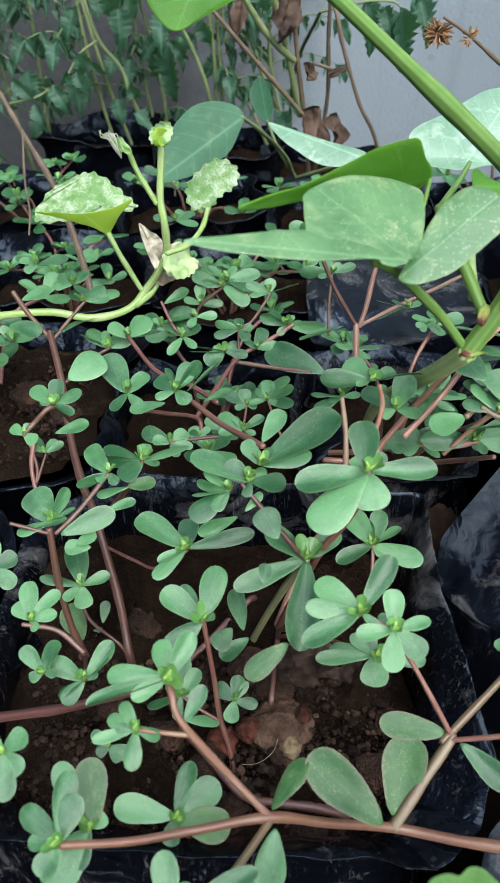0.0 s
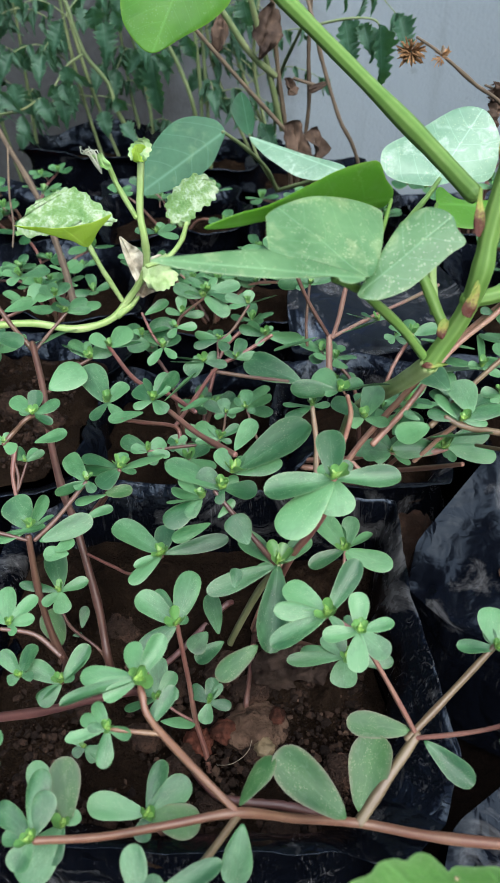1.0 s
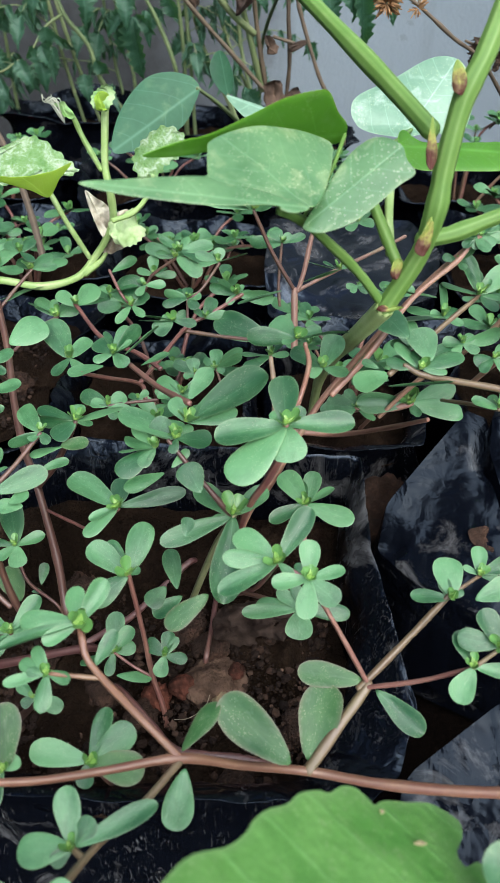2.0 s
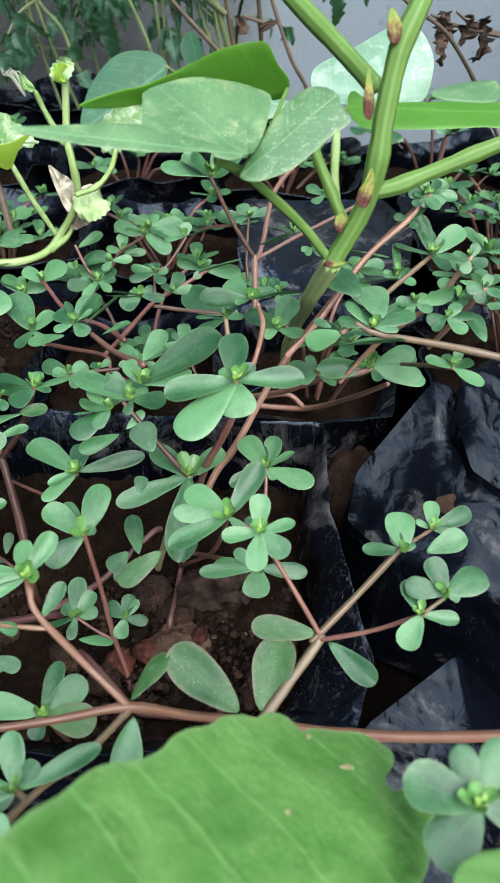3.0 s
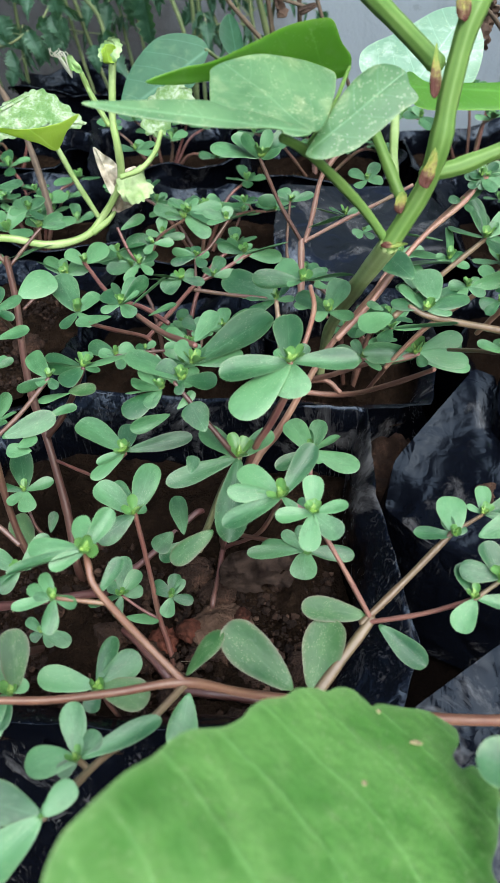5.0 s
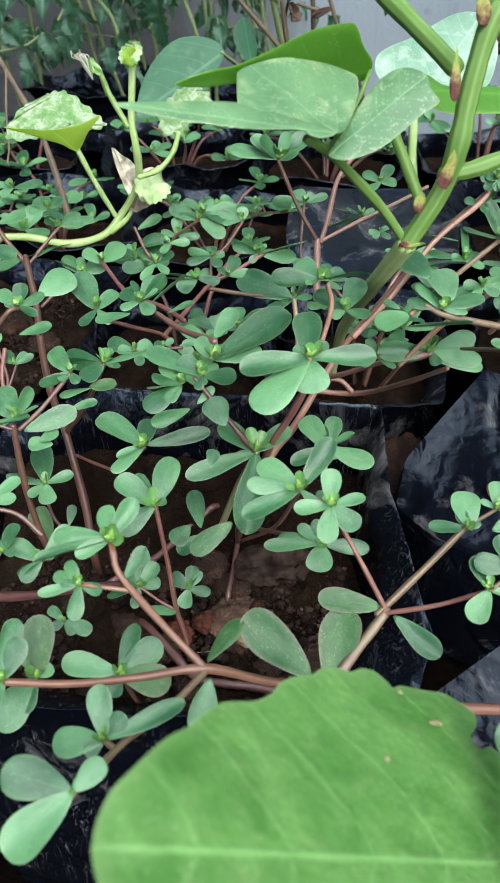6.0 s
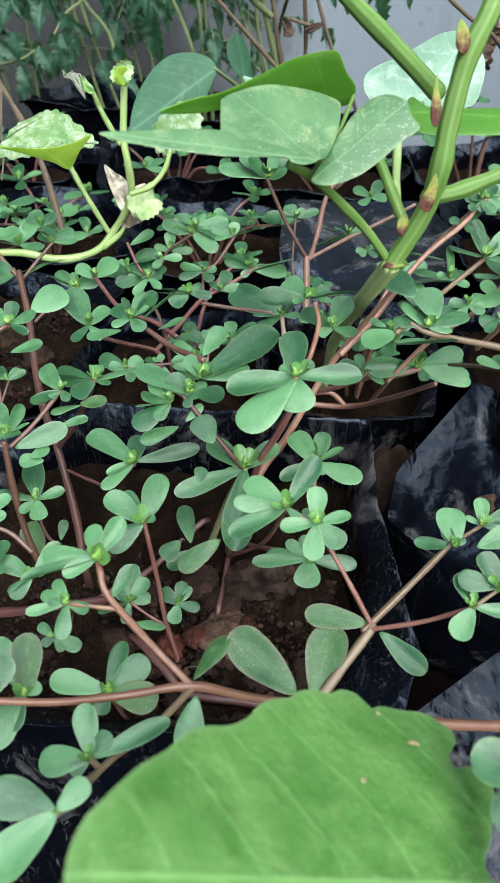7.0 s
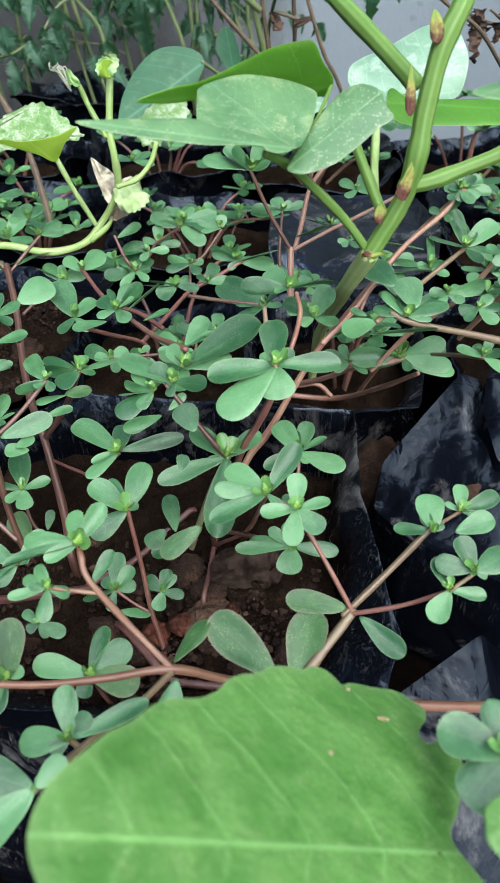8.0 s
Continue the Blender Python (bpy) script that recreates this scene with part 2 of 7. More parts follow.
def film_material(name, scuff, dusty, spec, relief=1.0):
    """Black polythene: swirling scuff lines, flecks and a dust veil in patches, creases in relief."""
    m = Mat(name, 0.25, spec)
    m.b.inputs["Specular Tint"].default_value = (0.62, 0.8, 1.0, 1.0)
    dust = m.noise(24, 6, 0.65)
    slant = m.n("ShaderNodeVectorMath")
    slant.operation = "MULTIPLY"
    slant.inputs[1].default_value = (1.0, 1.0, 0.08)
    m.link(m.coord.outputs["Object"], slant.inputs[0])
    streak = m.n("ShaderNodeTexNoise", Scale=330.0, Detail=5.0, Roughness=0.7, Distortion=1.6)
    m.link(slant.outputs[0], streak.inputs["Vector"])
    patch = m.math("MINIMUM", m.math("MAXIMUM", m.math("MULTIPLY", m.math("SUBTRACT", m.noise(11, 5, 0.6), 0.5 - 0.10 * scuff), 7.0), 0.0), 1.0)
    veil = m.math("MINIMUM", m.math("MAXIMUM", m.math("MULTIPLY", m.math("SUBTRACT", m.noise(19, 7, 0.72, distortion=1.1), 0.58 - 0.06 * dusty), 6.0), 0.0), 1.0)
    lines = m.math("MULTIPLY", m.math("MAXIMUM", m.math("SUBTRACT", streak.outputs["Fac"], 0.56), 0.0), m.math("MULTIPLY", m.math("MAXIMUM", m.math("SUBTRACT", m.noise(40, 5, 0.7), 0.4), 0.0), 6.0 + 9.0 * scuff))
    specks = m.math("MULTIPLY", m.math("MAXIMUM", m.math("SUBTRACT", m.noise(190, 5, 0.75), 0.66), 0.0), 2.5)
    dirt = m.math("MULTIPLY", m.math("ADD", lines, specks), patch)
    dirt = m.math("MINIMUM", m.math("ADD", dirt, m.math("MULTIPLY", m.math("MULTIPLY", veil, m.noise(150, 6, 0.75)), 0.35 + 0.4 * dusty)), 0.75)
    m.color(m.mix(dirt, (0.0015, 0.002, 0.0035), (0.20, 0.20, 0.195)))
    m.rough(m.math("MULTIPLY_ADD", dirt, 0.5, m.math("MULTIPLY_ADD", dust, 0.24, 0.08)))
    crease = m.math("ABSOLUTE", m.math("SUBTRACT", m.noise(13, 3, 0.5, distortion=0.6), 0.5))
    crinkle = m.math("ABSOLUTE", m.math("SUBTRACT", m.noise(48, 3, 0.5, distortion=0.5), 0.5))
    m.bump(m.math("ADD", m.math("MULTIPLY", crease, 2.0), m.math("MULTIPLY", crinkle, 0.4)), 0.7, 0.010 * relief)
    return m.m


plastic = film_material("black_plastic", 0.0, 0.0, 0.22)
plastic_scuffed = film_material("scuffed_black_plastic", 1.0, 0.6, 0.22)
plastic_sheen = film_material("grey_sheen_plastic", 0.3, 0.8, 0.42, 0.5)
plastic_dusty = film_material("dusty_black_plastic", 0.3, 0.6, 0.10, 0.6)

m = Mat("soil", 1.0, 0.03)
c = m.ramp(m.noise(26, 6, 0.65), (0.3, (0.0025, 0.0016, 0.0011)), (0.55, (0.013, 0.008, 0.005)), (0.75, (0.045, 0.028, 0.018)))
m.color(m.mix(m.math("MULTIPLY", m.noise(330, 5, 0.7), 0.4), c, (0.042, 0.027, 0.017)))
m.bump(m.math("ADD", m.noise(160, 6, 0.7), m.noise(600, 3)), 1.0, 0.006)
soil_mat = m.m

m = Mat("soil_crumbs", 0.95, 0.15)
geo = m.n("ShaderNodeNewGeometry")
c = m.ramp(geo.outputs["Random Per Island"], (0.0, (0.004, 0.0025, 0.0018)), (0.6, (0.013, 0.008, 0.005)), (0.92, (0.034, 0.019, 0.012)), (1.0, (0.085, 0.052, 0.035)))
m.color(m.mix(m.math("MULTIPLY", m.noise(300, 4), 0.4), c, (0.03, 0.017, 0.012)))
m.bump(m.noise(500, 4), 0.8, 0.002)
crumb_mat = m.m

m = Mat("red_clod", 0.95, 0.15)
c = m.ramp(m.noise(70, 6, 0.7), (0.3, (0.012, 0.0065, 0.0042)), (0.52, (0.042, 0.022, 0.014)), (0.72, (0.13, 0.066, 0.04)))
m.color(m.mix(m.math("MULTIPLY", m.noise(600, 4, 0.7), 0.5), c, (0.055, 0.038, 0.028)))
m.bump(m.math("ADD", m.noise(180, 6, 0.7), m.noise(700, 3)), 1.0, 0.005)
clod_mat = m.m
dead_leaf_mat = plain_material("dead_leaf", (0.008, 0.005, 0.004), (0.05, 0.035, 0.027), 70, 0.95, 0.04, 0.8, 300, 0.002)

# Far darker than brown earth: the shade in the bag gaps is in this colour.
m = Mat("shaded_ground_earth", 1.0, 0.0)
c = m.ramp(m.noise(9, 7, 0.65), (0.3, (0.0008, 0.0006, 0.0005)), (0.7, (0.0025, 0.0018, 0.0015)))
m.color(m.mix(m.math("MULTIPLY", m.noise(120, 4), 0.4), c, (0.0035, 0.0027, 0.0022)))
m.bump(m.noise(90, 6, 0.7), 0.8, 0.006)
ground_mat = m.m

m = Mat("cement_render", 0.85, 0.25)
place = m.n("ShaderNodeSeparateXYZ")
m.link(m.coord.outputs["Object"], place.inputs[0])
# Uneven tone, darker towards the left (low x).
left_tone = m.math("MULTIPLY_ADD", m.math("SUBTRACT", m.noise(3.2, 6, 0.62), 0.5), 0.75, m.math("MULTIPLY", place.outputs[0], 1.0))
left_tone = m.math("ADD", m.math("MULTIPLY", left_tone, 2.1), 0.62)
c = m.ramp(left_tone, (0.1, (0.034, 0.034, 0.034)), (0.5, (0.088, 0.099, 0.107)), (0.9, (0.175, 0.212, 0.232)))
c = m.mix(m.math("MULTIPLY", m.math("GREATER_THAN", m.noise(7, 6, 0.7, distortion=0.8), 0.62), 0.35), c, (0.10, 0.112, 0.112))
runs = m.n("ShaderNodeTexNoise", Scale=1.0, Detail=5.0, Roughness=0.65)
tall = m.n("ShaderNodeVectorMath")
tall.operation = "MULTIPLY"
tall.inputs[1].default_value = (26.0, 26.0, 2.2)
m.link(m.coord.outputs["Object"], tall.inputs[0])
m.link(tall.outputs[0], runs.inputs["Vector"])
c = m.mix(m.math("MULTIPLY", m.math("MAXIMUM", m.math("SUBTRACT", runs.outputs["Fac"], 0.58), 0.0), 1.6), c, (0.07, 0.078, 0.078))
m.color(m.mix(m.math("MULTIPLY", m.noise(60, 5), 0.2), c, (0.2, 0.235, 0.25)))
m.bump(m.math("ADD", m.noise(140, 5), m.noise(14, 4)), 0.5, 0.003)
wall_mat = m.m

# ---- builders ----


def thing(name, label, category, base, group="", kind=""):
    ob = new(name)
    ob.empty_display_size = 0.02
    ob.location = base
    return tagged(ob, label, category, group, kind)


def link_part(name, mesh, parent, m, label=""):
    """A mesh object under a thing, at a pose given in the world."""
    ob = new(name, mesh)
    ob.matrix_basis = m
    if parent is not None:
        ob.parent = parent
        if parent.type == "EMPTY":
            ob.matrix_parent_inverse = Matrix.Translation(-parent.location)
    return tagged(ob, label)


def mesh_of(name, verts, faces, mat, uvs=None, rim=None, smooth=True):
    me = bpy.data.meshes.new(name)
    me.from_pydata(verts, [], faces)
    if smooth:
        me.polygons.foreach_set("use_smooth", [True] * len(me.polygons))
    if uvs is not None:
        layer = me.uv_layers.new(name="uv")
        for lp in me.loops:
            layer.data[lp.index].uv = uvs[lp.vertex_index]
    if rim is not None:
        at = me.attributes.new("rim", "FLOAT", "POINT")
        at.data.foreach_set("value", rim)
    me.materials.append(mat)
    me.update()
    return me


def catmull(pts, steps, closed=False):
    """A smooth curve through the points."""
    p = [Vector(q) for q in pts]
    n = len(p)
    out = []
    spans = n if closed else n - 1
    for i in range(spans):
        if closed:
            a, b, c, d = p[(i - 1) % n], p[i], p[(i + 1) % n], p[(i + 2) % n]
        else:
            b, c = p[i], p[i + 1]
            a = p[i - 1] if i else b + (b - c)
            d = p[i + 2] if i + 2 < n else c + (c - b)
        for k in range(steps):
            t = k / steps
            out.append(0.5 * ((2 * b) + (c - a) * t + (2 * a - 5 * b + 4 * c - d) * t * t + (3 * b - a - 3 * c + d) * t ** 3))
    if not closed:
        out.append(p[-1])
    return out


def spatula(seed, cup, bend, wave, nu=12, thick=0.014, shape=1.0, fold=0.0):
    """A fleshy spoon-shaped leaf, 1 long along y and 1 wide at its widest, base at the origin."""
    rnd = random.Random(seed)
    ph = rnd.uniform(0, 6)
    verts, uvs, rim = [], [], []
    curve = [(k / 60) ** (0.72 * shape) * (1 - (k / 60) ** 4.0) ** 0.5 for k in range(61)]
    for sgn in (1, -1):
        for i in range(nu + 1):
            u = i / nu
            uu = math.sin(u * math.pi / 2) ** 1.25
            prof = uu ** (0.72 * shape) * max(0.0, 1 - uu ** 4.0) ** 0.5 / max(curve)
            half = 0.5 * max(min(prof, 1.0), 0.09 * (1 - uu))
            for v in (-1.0, -0.93, -0.6, -0.25, 0.25, 0.6, 0.93, 1.0):
                edge = v * v
                x = half * v * (1 + 0.03 * math.sin(9 * uu + ph + v))
                z = cup * edge * half * 2 + fold * (v * v + 0.02) ** 0.5 * half + bend * (uu * uu) + wave * math.sin(5 * uu + ph) * v * half
                z += sgn * thick * (1 - abs(v) ** 12) * (1 - uu ** 14) * 0.5
                verts.append((x, uu, z))
                uvs.append((v * half, uu))
                rim.append(max(abs(v) ** 3, uu ** 10))
    w = 8
    off = (nu + 1) * w
    faces = []
    for i in range(nu):
        for j in range(w - 1):
            a = i * w + j
            faces.append((a, a + 1, a + w + 1, a + w))
            a += off
            faces.append((a + w, a + w + 1, a + 1, a))
    for j in range(w - 1):
        faces.append((j + 1, j, j + off, j + 1 + off))
    return verts, faces, uvs, rim


def leaf_set(name, mat, kinds, shape=0.85):
    out = []
    for i, (cup, bend, wave) in enumerate(kinds):
        v, f, uv, rim = spatula(i + 3, cup, bend, wave, shape=shape, fold=0.05 if i % 3 else 0.02)
        out.append(mesh_of(name, v, f, mat, uv, rim))
    return out


KINDS = [(0.03, 0.04, 0.03), (0.04, 0.07, 0.04), (-0.03, -0.07, 0.04), (0.03, -0.10, 0.05), (-0.03, 0.08, 0.04), (0.05, -0.04, 0.05), (0.02, 0.02, 0.03), (-0.04, -0.03, 0.05)]
LEAVES = leaf_set("leaf", leaf_green, KINDS)
OLD = leaf_set("leaf", leaf_dull, [(0.02, 0.05, 0.05), (-0.03, -0.08, 0.06), (0.03, 0.08, 0.08)], 0.72)
YOUNG = leaf_set("young_leaf", leaf_young, [(0.09, 0.2, 0.0), (0.12, 0.28, 0.0), (0.07, 0.1, 0.0)])


def bud_mesh():
    verts, faces = [], []
    n = 8
    rows = [(0.0, 0.12), (0.12, 0.28), (0.32, 0.36), (0.55, 0.26), (0.8, 0.10), (1.0, 0.01)]
    for z, r in rows:
        for k in range(n):
            a = 2 * math.pi * k / n
            rr = r * (1 + 0.12 * math.cos(2 * a))
            verts.append((rr * math.cos(a), z, rr * math.sin(a)))
    for i in range(len(rows) - 1):
        for k in range(n):
            faces.append((i * n + k, i * n + (k + 1) % n, (i + 1) * n + (k + 1) % n, (i + 1) * n + k))
    faces.append(tuple(range(n)))
    faces.append(tuple(range((len(rows) - 1) * n, len(rows) * n))[::-1])
    return mesh_of("bud", verts, faces, bud_green)


BUD = bud_mesh()
RND = random.Random(11)
FACE = Vector((0.0, -0.42, 0.91))


def frame_of(base, along, width, roll=0.0, face=FACE):
    """A pose for a unit leaf: y along the leaf, x across, z out of its upper face."""
    length = along.length
    y = along / length
    z = face - y * face.dot(y)
    if z.length < 0.15:
        z = Vector((0, -1, 0.3)) - y * y.dot(Vector((0, -1, 0.3)))
    z.normalize()
    x = y.cross(z)
    m = Matrix((x * width, y * length, z * length)).transposed().to_4x4()
    return Matrix.Translation(base) @ Matrix.Rotation(radians(roll), 4, y) @ m


def leaf(plant, base, dx, dy, dz, width, roll=0, meshes=None, name="leaf"):
    """One leaf: its base, and its vector and width in tenths of a millimetre."""
    meshes = meshes or LEAVES
    along = Vector((dx, dy, dz)) * 1e-4
    me = RND.choice(meshes)
    return link_part(name, me, plant, frame_of(Vector(base), along, width * 1e-4, roll + RND.uniform(-11, 11)))


def old_leaf(plant, base, dx, dy, dz, width, roll=0):
    return leaf(plant, base, dx, dy, dz, width, roll, OLD)


def tuft(plant, base, leaves, inner=4, axis=(0.0, -0.15, 1.0)):
    """The leafy end of a shoot: its large leaves, small young leaves round the tip, and buds."""
    c = Vector(base)
    mean = sum(Vector(l[:3]).length for l in leaves) / len(leaves) * 1e-4
    for l in leaves:
        leaf(plant, c, *l)
    ax = (Vector(axis) + Vector((RND.uniform(-0.3, 0.3), RND.uniform(-0.3, 0.3), 0))).normalized()
    side = ax.orthogonal().normalized()
    turn = RND.uniform(0, 6.28)
    for k in range(inner):
        a = turn + k * 2.4
        out = (Matrix.Rotation(a, 3, ax) @ side)
        d = (out * RND.uniform(0.5, 0.95) + ax * RND.uniform(0.45, 1.0)).normalized() * mean * RND.uniform(0.28, 0.46)
        m = frame_of(c + ax * 0.001, d, d.length * RND.uniform(0.5, 0.65), RND.uniform(-20, 20), ax)
        link_part("young_leaf", RND.choice(YOUNG), plant, m, "bright green young leaf at the shoot tip")
    for k in range(2 if inner < 4 else 3):
        a = turn + 1 + k * 2.1
        d = (ax + (Matrix.Rotation(a, 3, ax) @ side) * RND.uniform(0.3, 0.8)).normalized()
        s = RND.uniform(0.0048, 0.0068) * min(1.15, mean / 0.02)
        link_part("bud", BUD, plant, frame_of(c + ax * 0.001, d * s, s * 0.62, 0, side), "yellow-green pointed flower bud")


def tube(pts, radii, sides=8, steps=5, ridge=0.0, ridges=4, swell=(), jitter=0.0, seed=0):
    """Vertices and faces of a round stem through the points; radii at both ends or at each point."""
    path = catmull(pts, steps)
    n = len(path)
    if len(radii) == 2:
        rad = [radii[0] + (radii[1] - radii[0]) * i / (n - 1) for i in range(n)]
    else:
        rad = []
        for i in range(n):
            f = i / steps
            k = min(int(f), len(radii) - 2)
            rad.append(radii[k] + (radii[k + 1] - radii[k]) * (f - k))
    rnd = random.Random(seed)
    d0, d1 = (path[0] - path[1]).normalized(), (path[-1] - path[-2]).normalized()
    path = [path[0] + d0 * rad[0] * 0.9, path[0] + d0 * rad[0] * 0.5] + path + [path[-1] + d1 * rad[-1] * 0.5, path[-1] + d1 * rad[-1] * 0.9]
    rad = [rad[0] * 0.25, rad[0] * 0.8] + rad + [rad[-1] * 0.8, rad[-1] * 0.25]
    n += 4
    verts, faces, ribs = [], [], []
    up = None
    for i, p in enumerate(path):
        d = (path[min(i + 1, n - 1)] - path[max(i - 1, 0)]).normalized()
        if up is None:
            up = d.orthogonal().normalized()
        up = (up - d * up.dot(d)).normalized()
        s = d.cross(up)
        r = rad[i]
        for q, size in swell:
            r *= 1 + size * math.exp(-((i / (n - 1) - q) * n / 1.6) ** 2)
        r *= 1 + rnd.uniform(-jitter, jitter)
        for k in range(sides):
            a = 2 * math.pi * k / sides
            rr = r * (1 + ridge * math.cos(ridges * a))
            ribs.append(0.5 + 0.5 * math.cos(ridges * a) if ridge else 0.4)
            verts.append(p + up * (rr * math.cos(a)) + s * (rr * math.sin(a)))
    for i in range(n - 1):
        for k in range(sides):
            b = i * sides + k
            c = i * sides + (k + 1) % sides
            faces.append((b, c, c + sides, b + sides))
    faces.append(tuple(range(sides))[::-1])
    faces.append(tuple(range((n - 1) * sides, n * sides)))
    return verts, faces, ribs


def stem(plant, mat, pts, r0, r1, name="stem", label="", **kw):
    kw.setdefault("swell", ((0.0, 0.25), (0.36, 0.16), (0.7, 0.16), (1.0, 0.2)))
    kw.setdefault("jitter", 0.04)
    if r0 > 0.0012 and "sides" not in kw:
        kw.update(sides=15, ridge=0.045, ridges=5)
    v, f, ribs = tube(pts, (r0, r1), **kw)
    return link_part(name, mesh_of(name, v, f, mat, None, ribs), plant, Matrix(), label)


def blade(plant, name, mat, origin, tip, face, outline, label="", arch=0.0, droop=0.0, wave=0.0, thick=0.0006, teeth=0.0, steps=8, seed=1, crumple=0.0, core=(0.02, 0.92), smooth=True):
    """A broad leaf: an outline in millimetres (x across, y along origin to tip), bent by arch across, droop along and a wave at the rim."""
    o, y = Vector(origin), Vector(tip) - Vector(origin)
    length = y.length
    y.normalize()
    z = Vector(face)
    z = (z - y * z.dot(y)).normalized()
    x = y.cross(z)
    edge = catmull([(a * 1e-3, b * 1e-3, 0) for a, b in outline], steps, True)
    n = len(edge)
    if teeth:
        for i, e in enumerate(edge):
            nrm = (edge[(i + 1) % n] - edge[i - 1])
            nrm = Vector((nrm.y, -nrm.x, 0)).normalized()
            edge[i] = e + nrm * teeth * math.sin(i * math.pi / 2 + 0.4)
    rings = (1.0, 0.94, 0.8, 0.6, 0.4, 0.2, 0.0)
    rnd = random.Random(seed)
    ph = rnd.uniform(0, 6)
    half = max(abs(e.x) for e in edge)
    top, uvs, rim = [], [], []
    for s in rings:
        for i, e in enumerate(edge):
            my = min(max(e.y, core[0] * length), core[1] * length)
            px, py = e.x * s, my + (e.y - my) * s
            a, b = px / half, py / length
            h = -arch * half * a * a - droop * length * b * abs(b) + wave * half * s * s * math.sin(ph + 9 * i / n * 2)
            h += (0.03 + crumple) * half * noise.noise(Vector((a * 2.5, b * 2.5, seed))) + crumple * half * (0.5 - abs(noise.noise(Vector((a * 4, b * 6, seed + 5)))))
            top.append((px, py, h))
            uvs.append((px / length, py / length))
            rim.append(s ** 6)
    m = len(rings)
    half_thick = [0.0 if i < n else thick / 2 for i in range(len(top))]
    verts = [o + x * p[0] + y * p[1] + z * (p[2] + g) for p, g in zip(top, half_thick)] + [o + x * p[0] + y * p[1] + z * (p[2] - g) for p, g in zip(top, half_thick)]
    faces = []
    off = n * m
    for r in range(m - 1):
        for i in range(n):
            j = (i + 1) % n
            a, b, c, d = r * n + i, r * n + j, (r + 1) * n + j, (r + 1) * n + i
            faces.append((a, b, c, d))
            faces.append((d + off, c + off, b + off, a + off))
    return link_part(name, mesh_of(name, verts, faces, mat, uvs + uvs, rim + rim, smooth), plant, Matrix(), label)

# ---- ground and wall ----


def ground_sheet():
    n = 60
    verts, faces = [], []
    for i in range(n + 1):
        for j in range(n + 1):
            a, b = 2 * i / n - 1, 2 * j / n - 1
            x, y = 60 * a * abs(a) ** 2.2, 0.8 + 60 * b * abs(b) ** 2.2
            h = 0.012 * noise.noise(Vector((x * 6, y * 6, 0.4))) + 0.006 * noise.noise(Vector((x * 21, y * 21, 2)))
            verts.append((x, y, min(h, 0.01) - 0.01))
    for i in range(n):
        for j in range(n):
            a = i * (n + 1) + j
            faces.append((a, a + n + 1, a + n + 2, a + 1))
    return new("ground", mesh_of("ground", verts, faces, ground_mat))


tagged(ground_sheet(), "trodden earth under the grow bags, gap shade put into its near-black colour", "ground", kind="structure")


def wall_slab():
    bm = bmesh.new()
    bmesh.ops.create_cube(bm, size=1, matrix=Matrix.LocRotScale((0, 1.72 + 0.075, 1.1), None, (7.0, 0.15, 2.3)))
    bmesh.ops.bevel(bm, geom=bm.edges[:], offset=0.012, segments=2, affect="EDGES")
    me = bpy.data.meshes.new("wall")
    bm.to_mesh(me)
    bm.free()
    me.materials.append(wall_mat)
    return new("wall_north", me)


tagged(wall_slab(), "grey cement-rendered garden wall, stained and darker to the left", "wall", kind="structure")


def sky_block_wall(name, x, y, sx, sy, h):
    bm = bmesh.new()
    bmesh.ops.create_cube(bm, size=1, matrix=Matrix.LocRotScale((x, y, h / 2 - 0.03), None, (sx, sy, h)))
    bmesh.ops.bevel(bm, geom=bm.edges[:], offset=0.012, segments=2, affect="EDGES")
    me = bpy.data.meshes.new(name)
    bm.to_mesh(me)
    bm.free()
    me.materials.append(wall_mat)
    return tagged(new(name, me), "plain grey unseen wall added to block low sky light", "wall", kind="structure")


# Added walls out of view: they cut horizon light and deepen the shadows.
sky_block_wall("wall_west", -1.6, 0.26, 0.15, 2.75, 2.2)
sky_block_wall("wall_east", 1.8, 0.26, 0.15, 2.75, 2.2)

# ---- grow bags ----


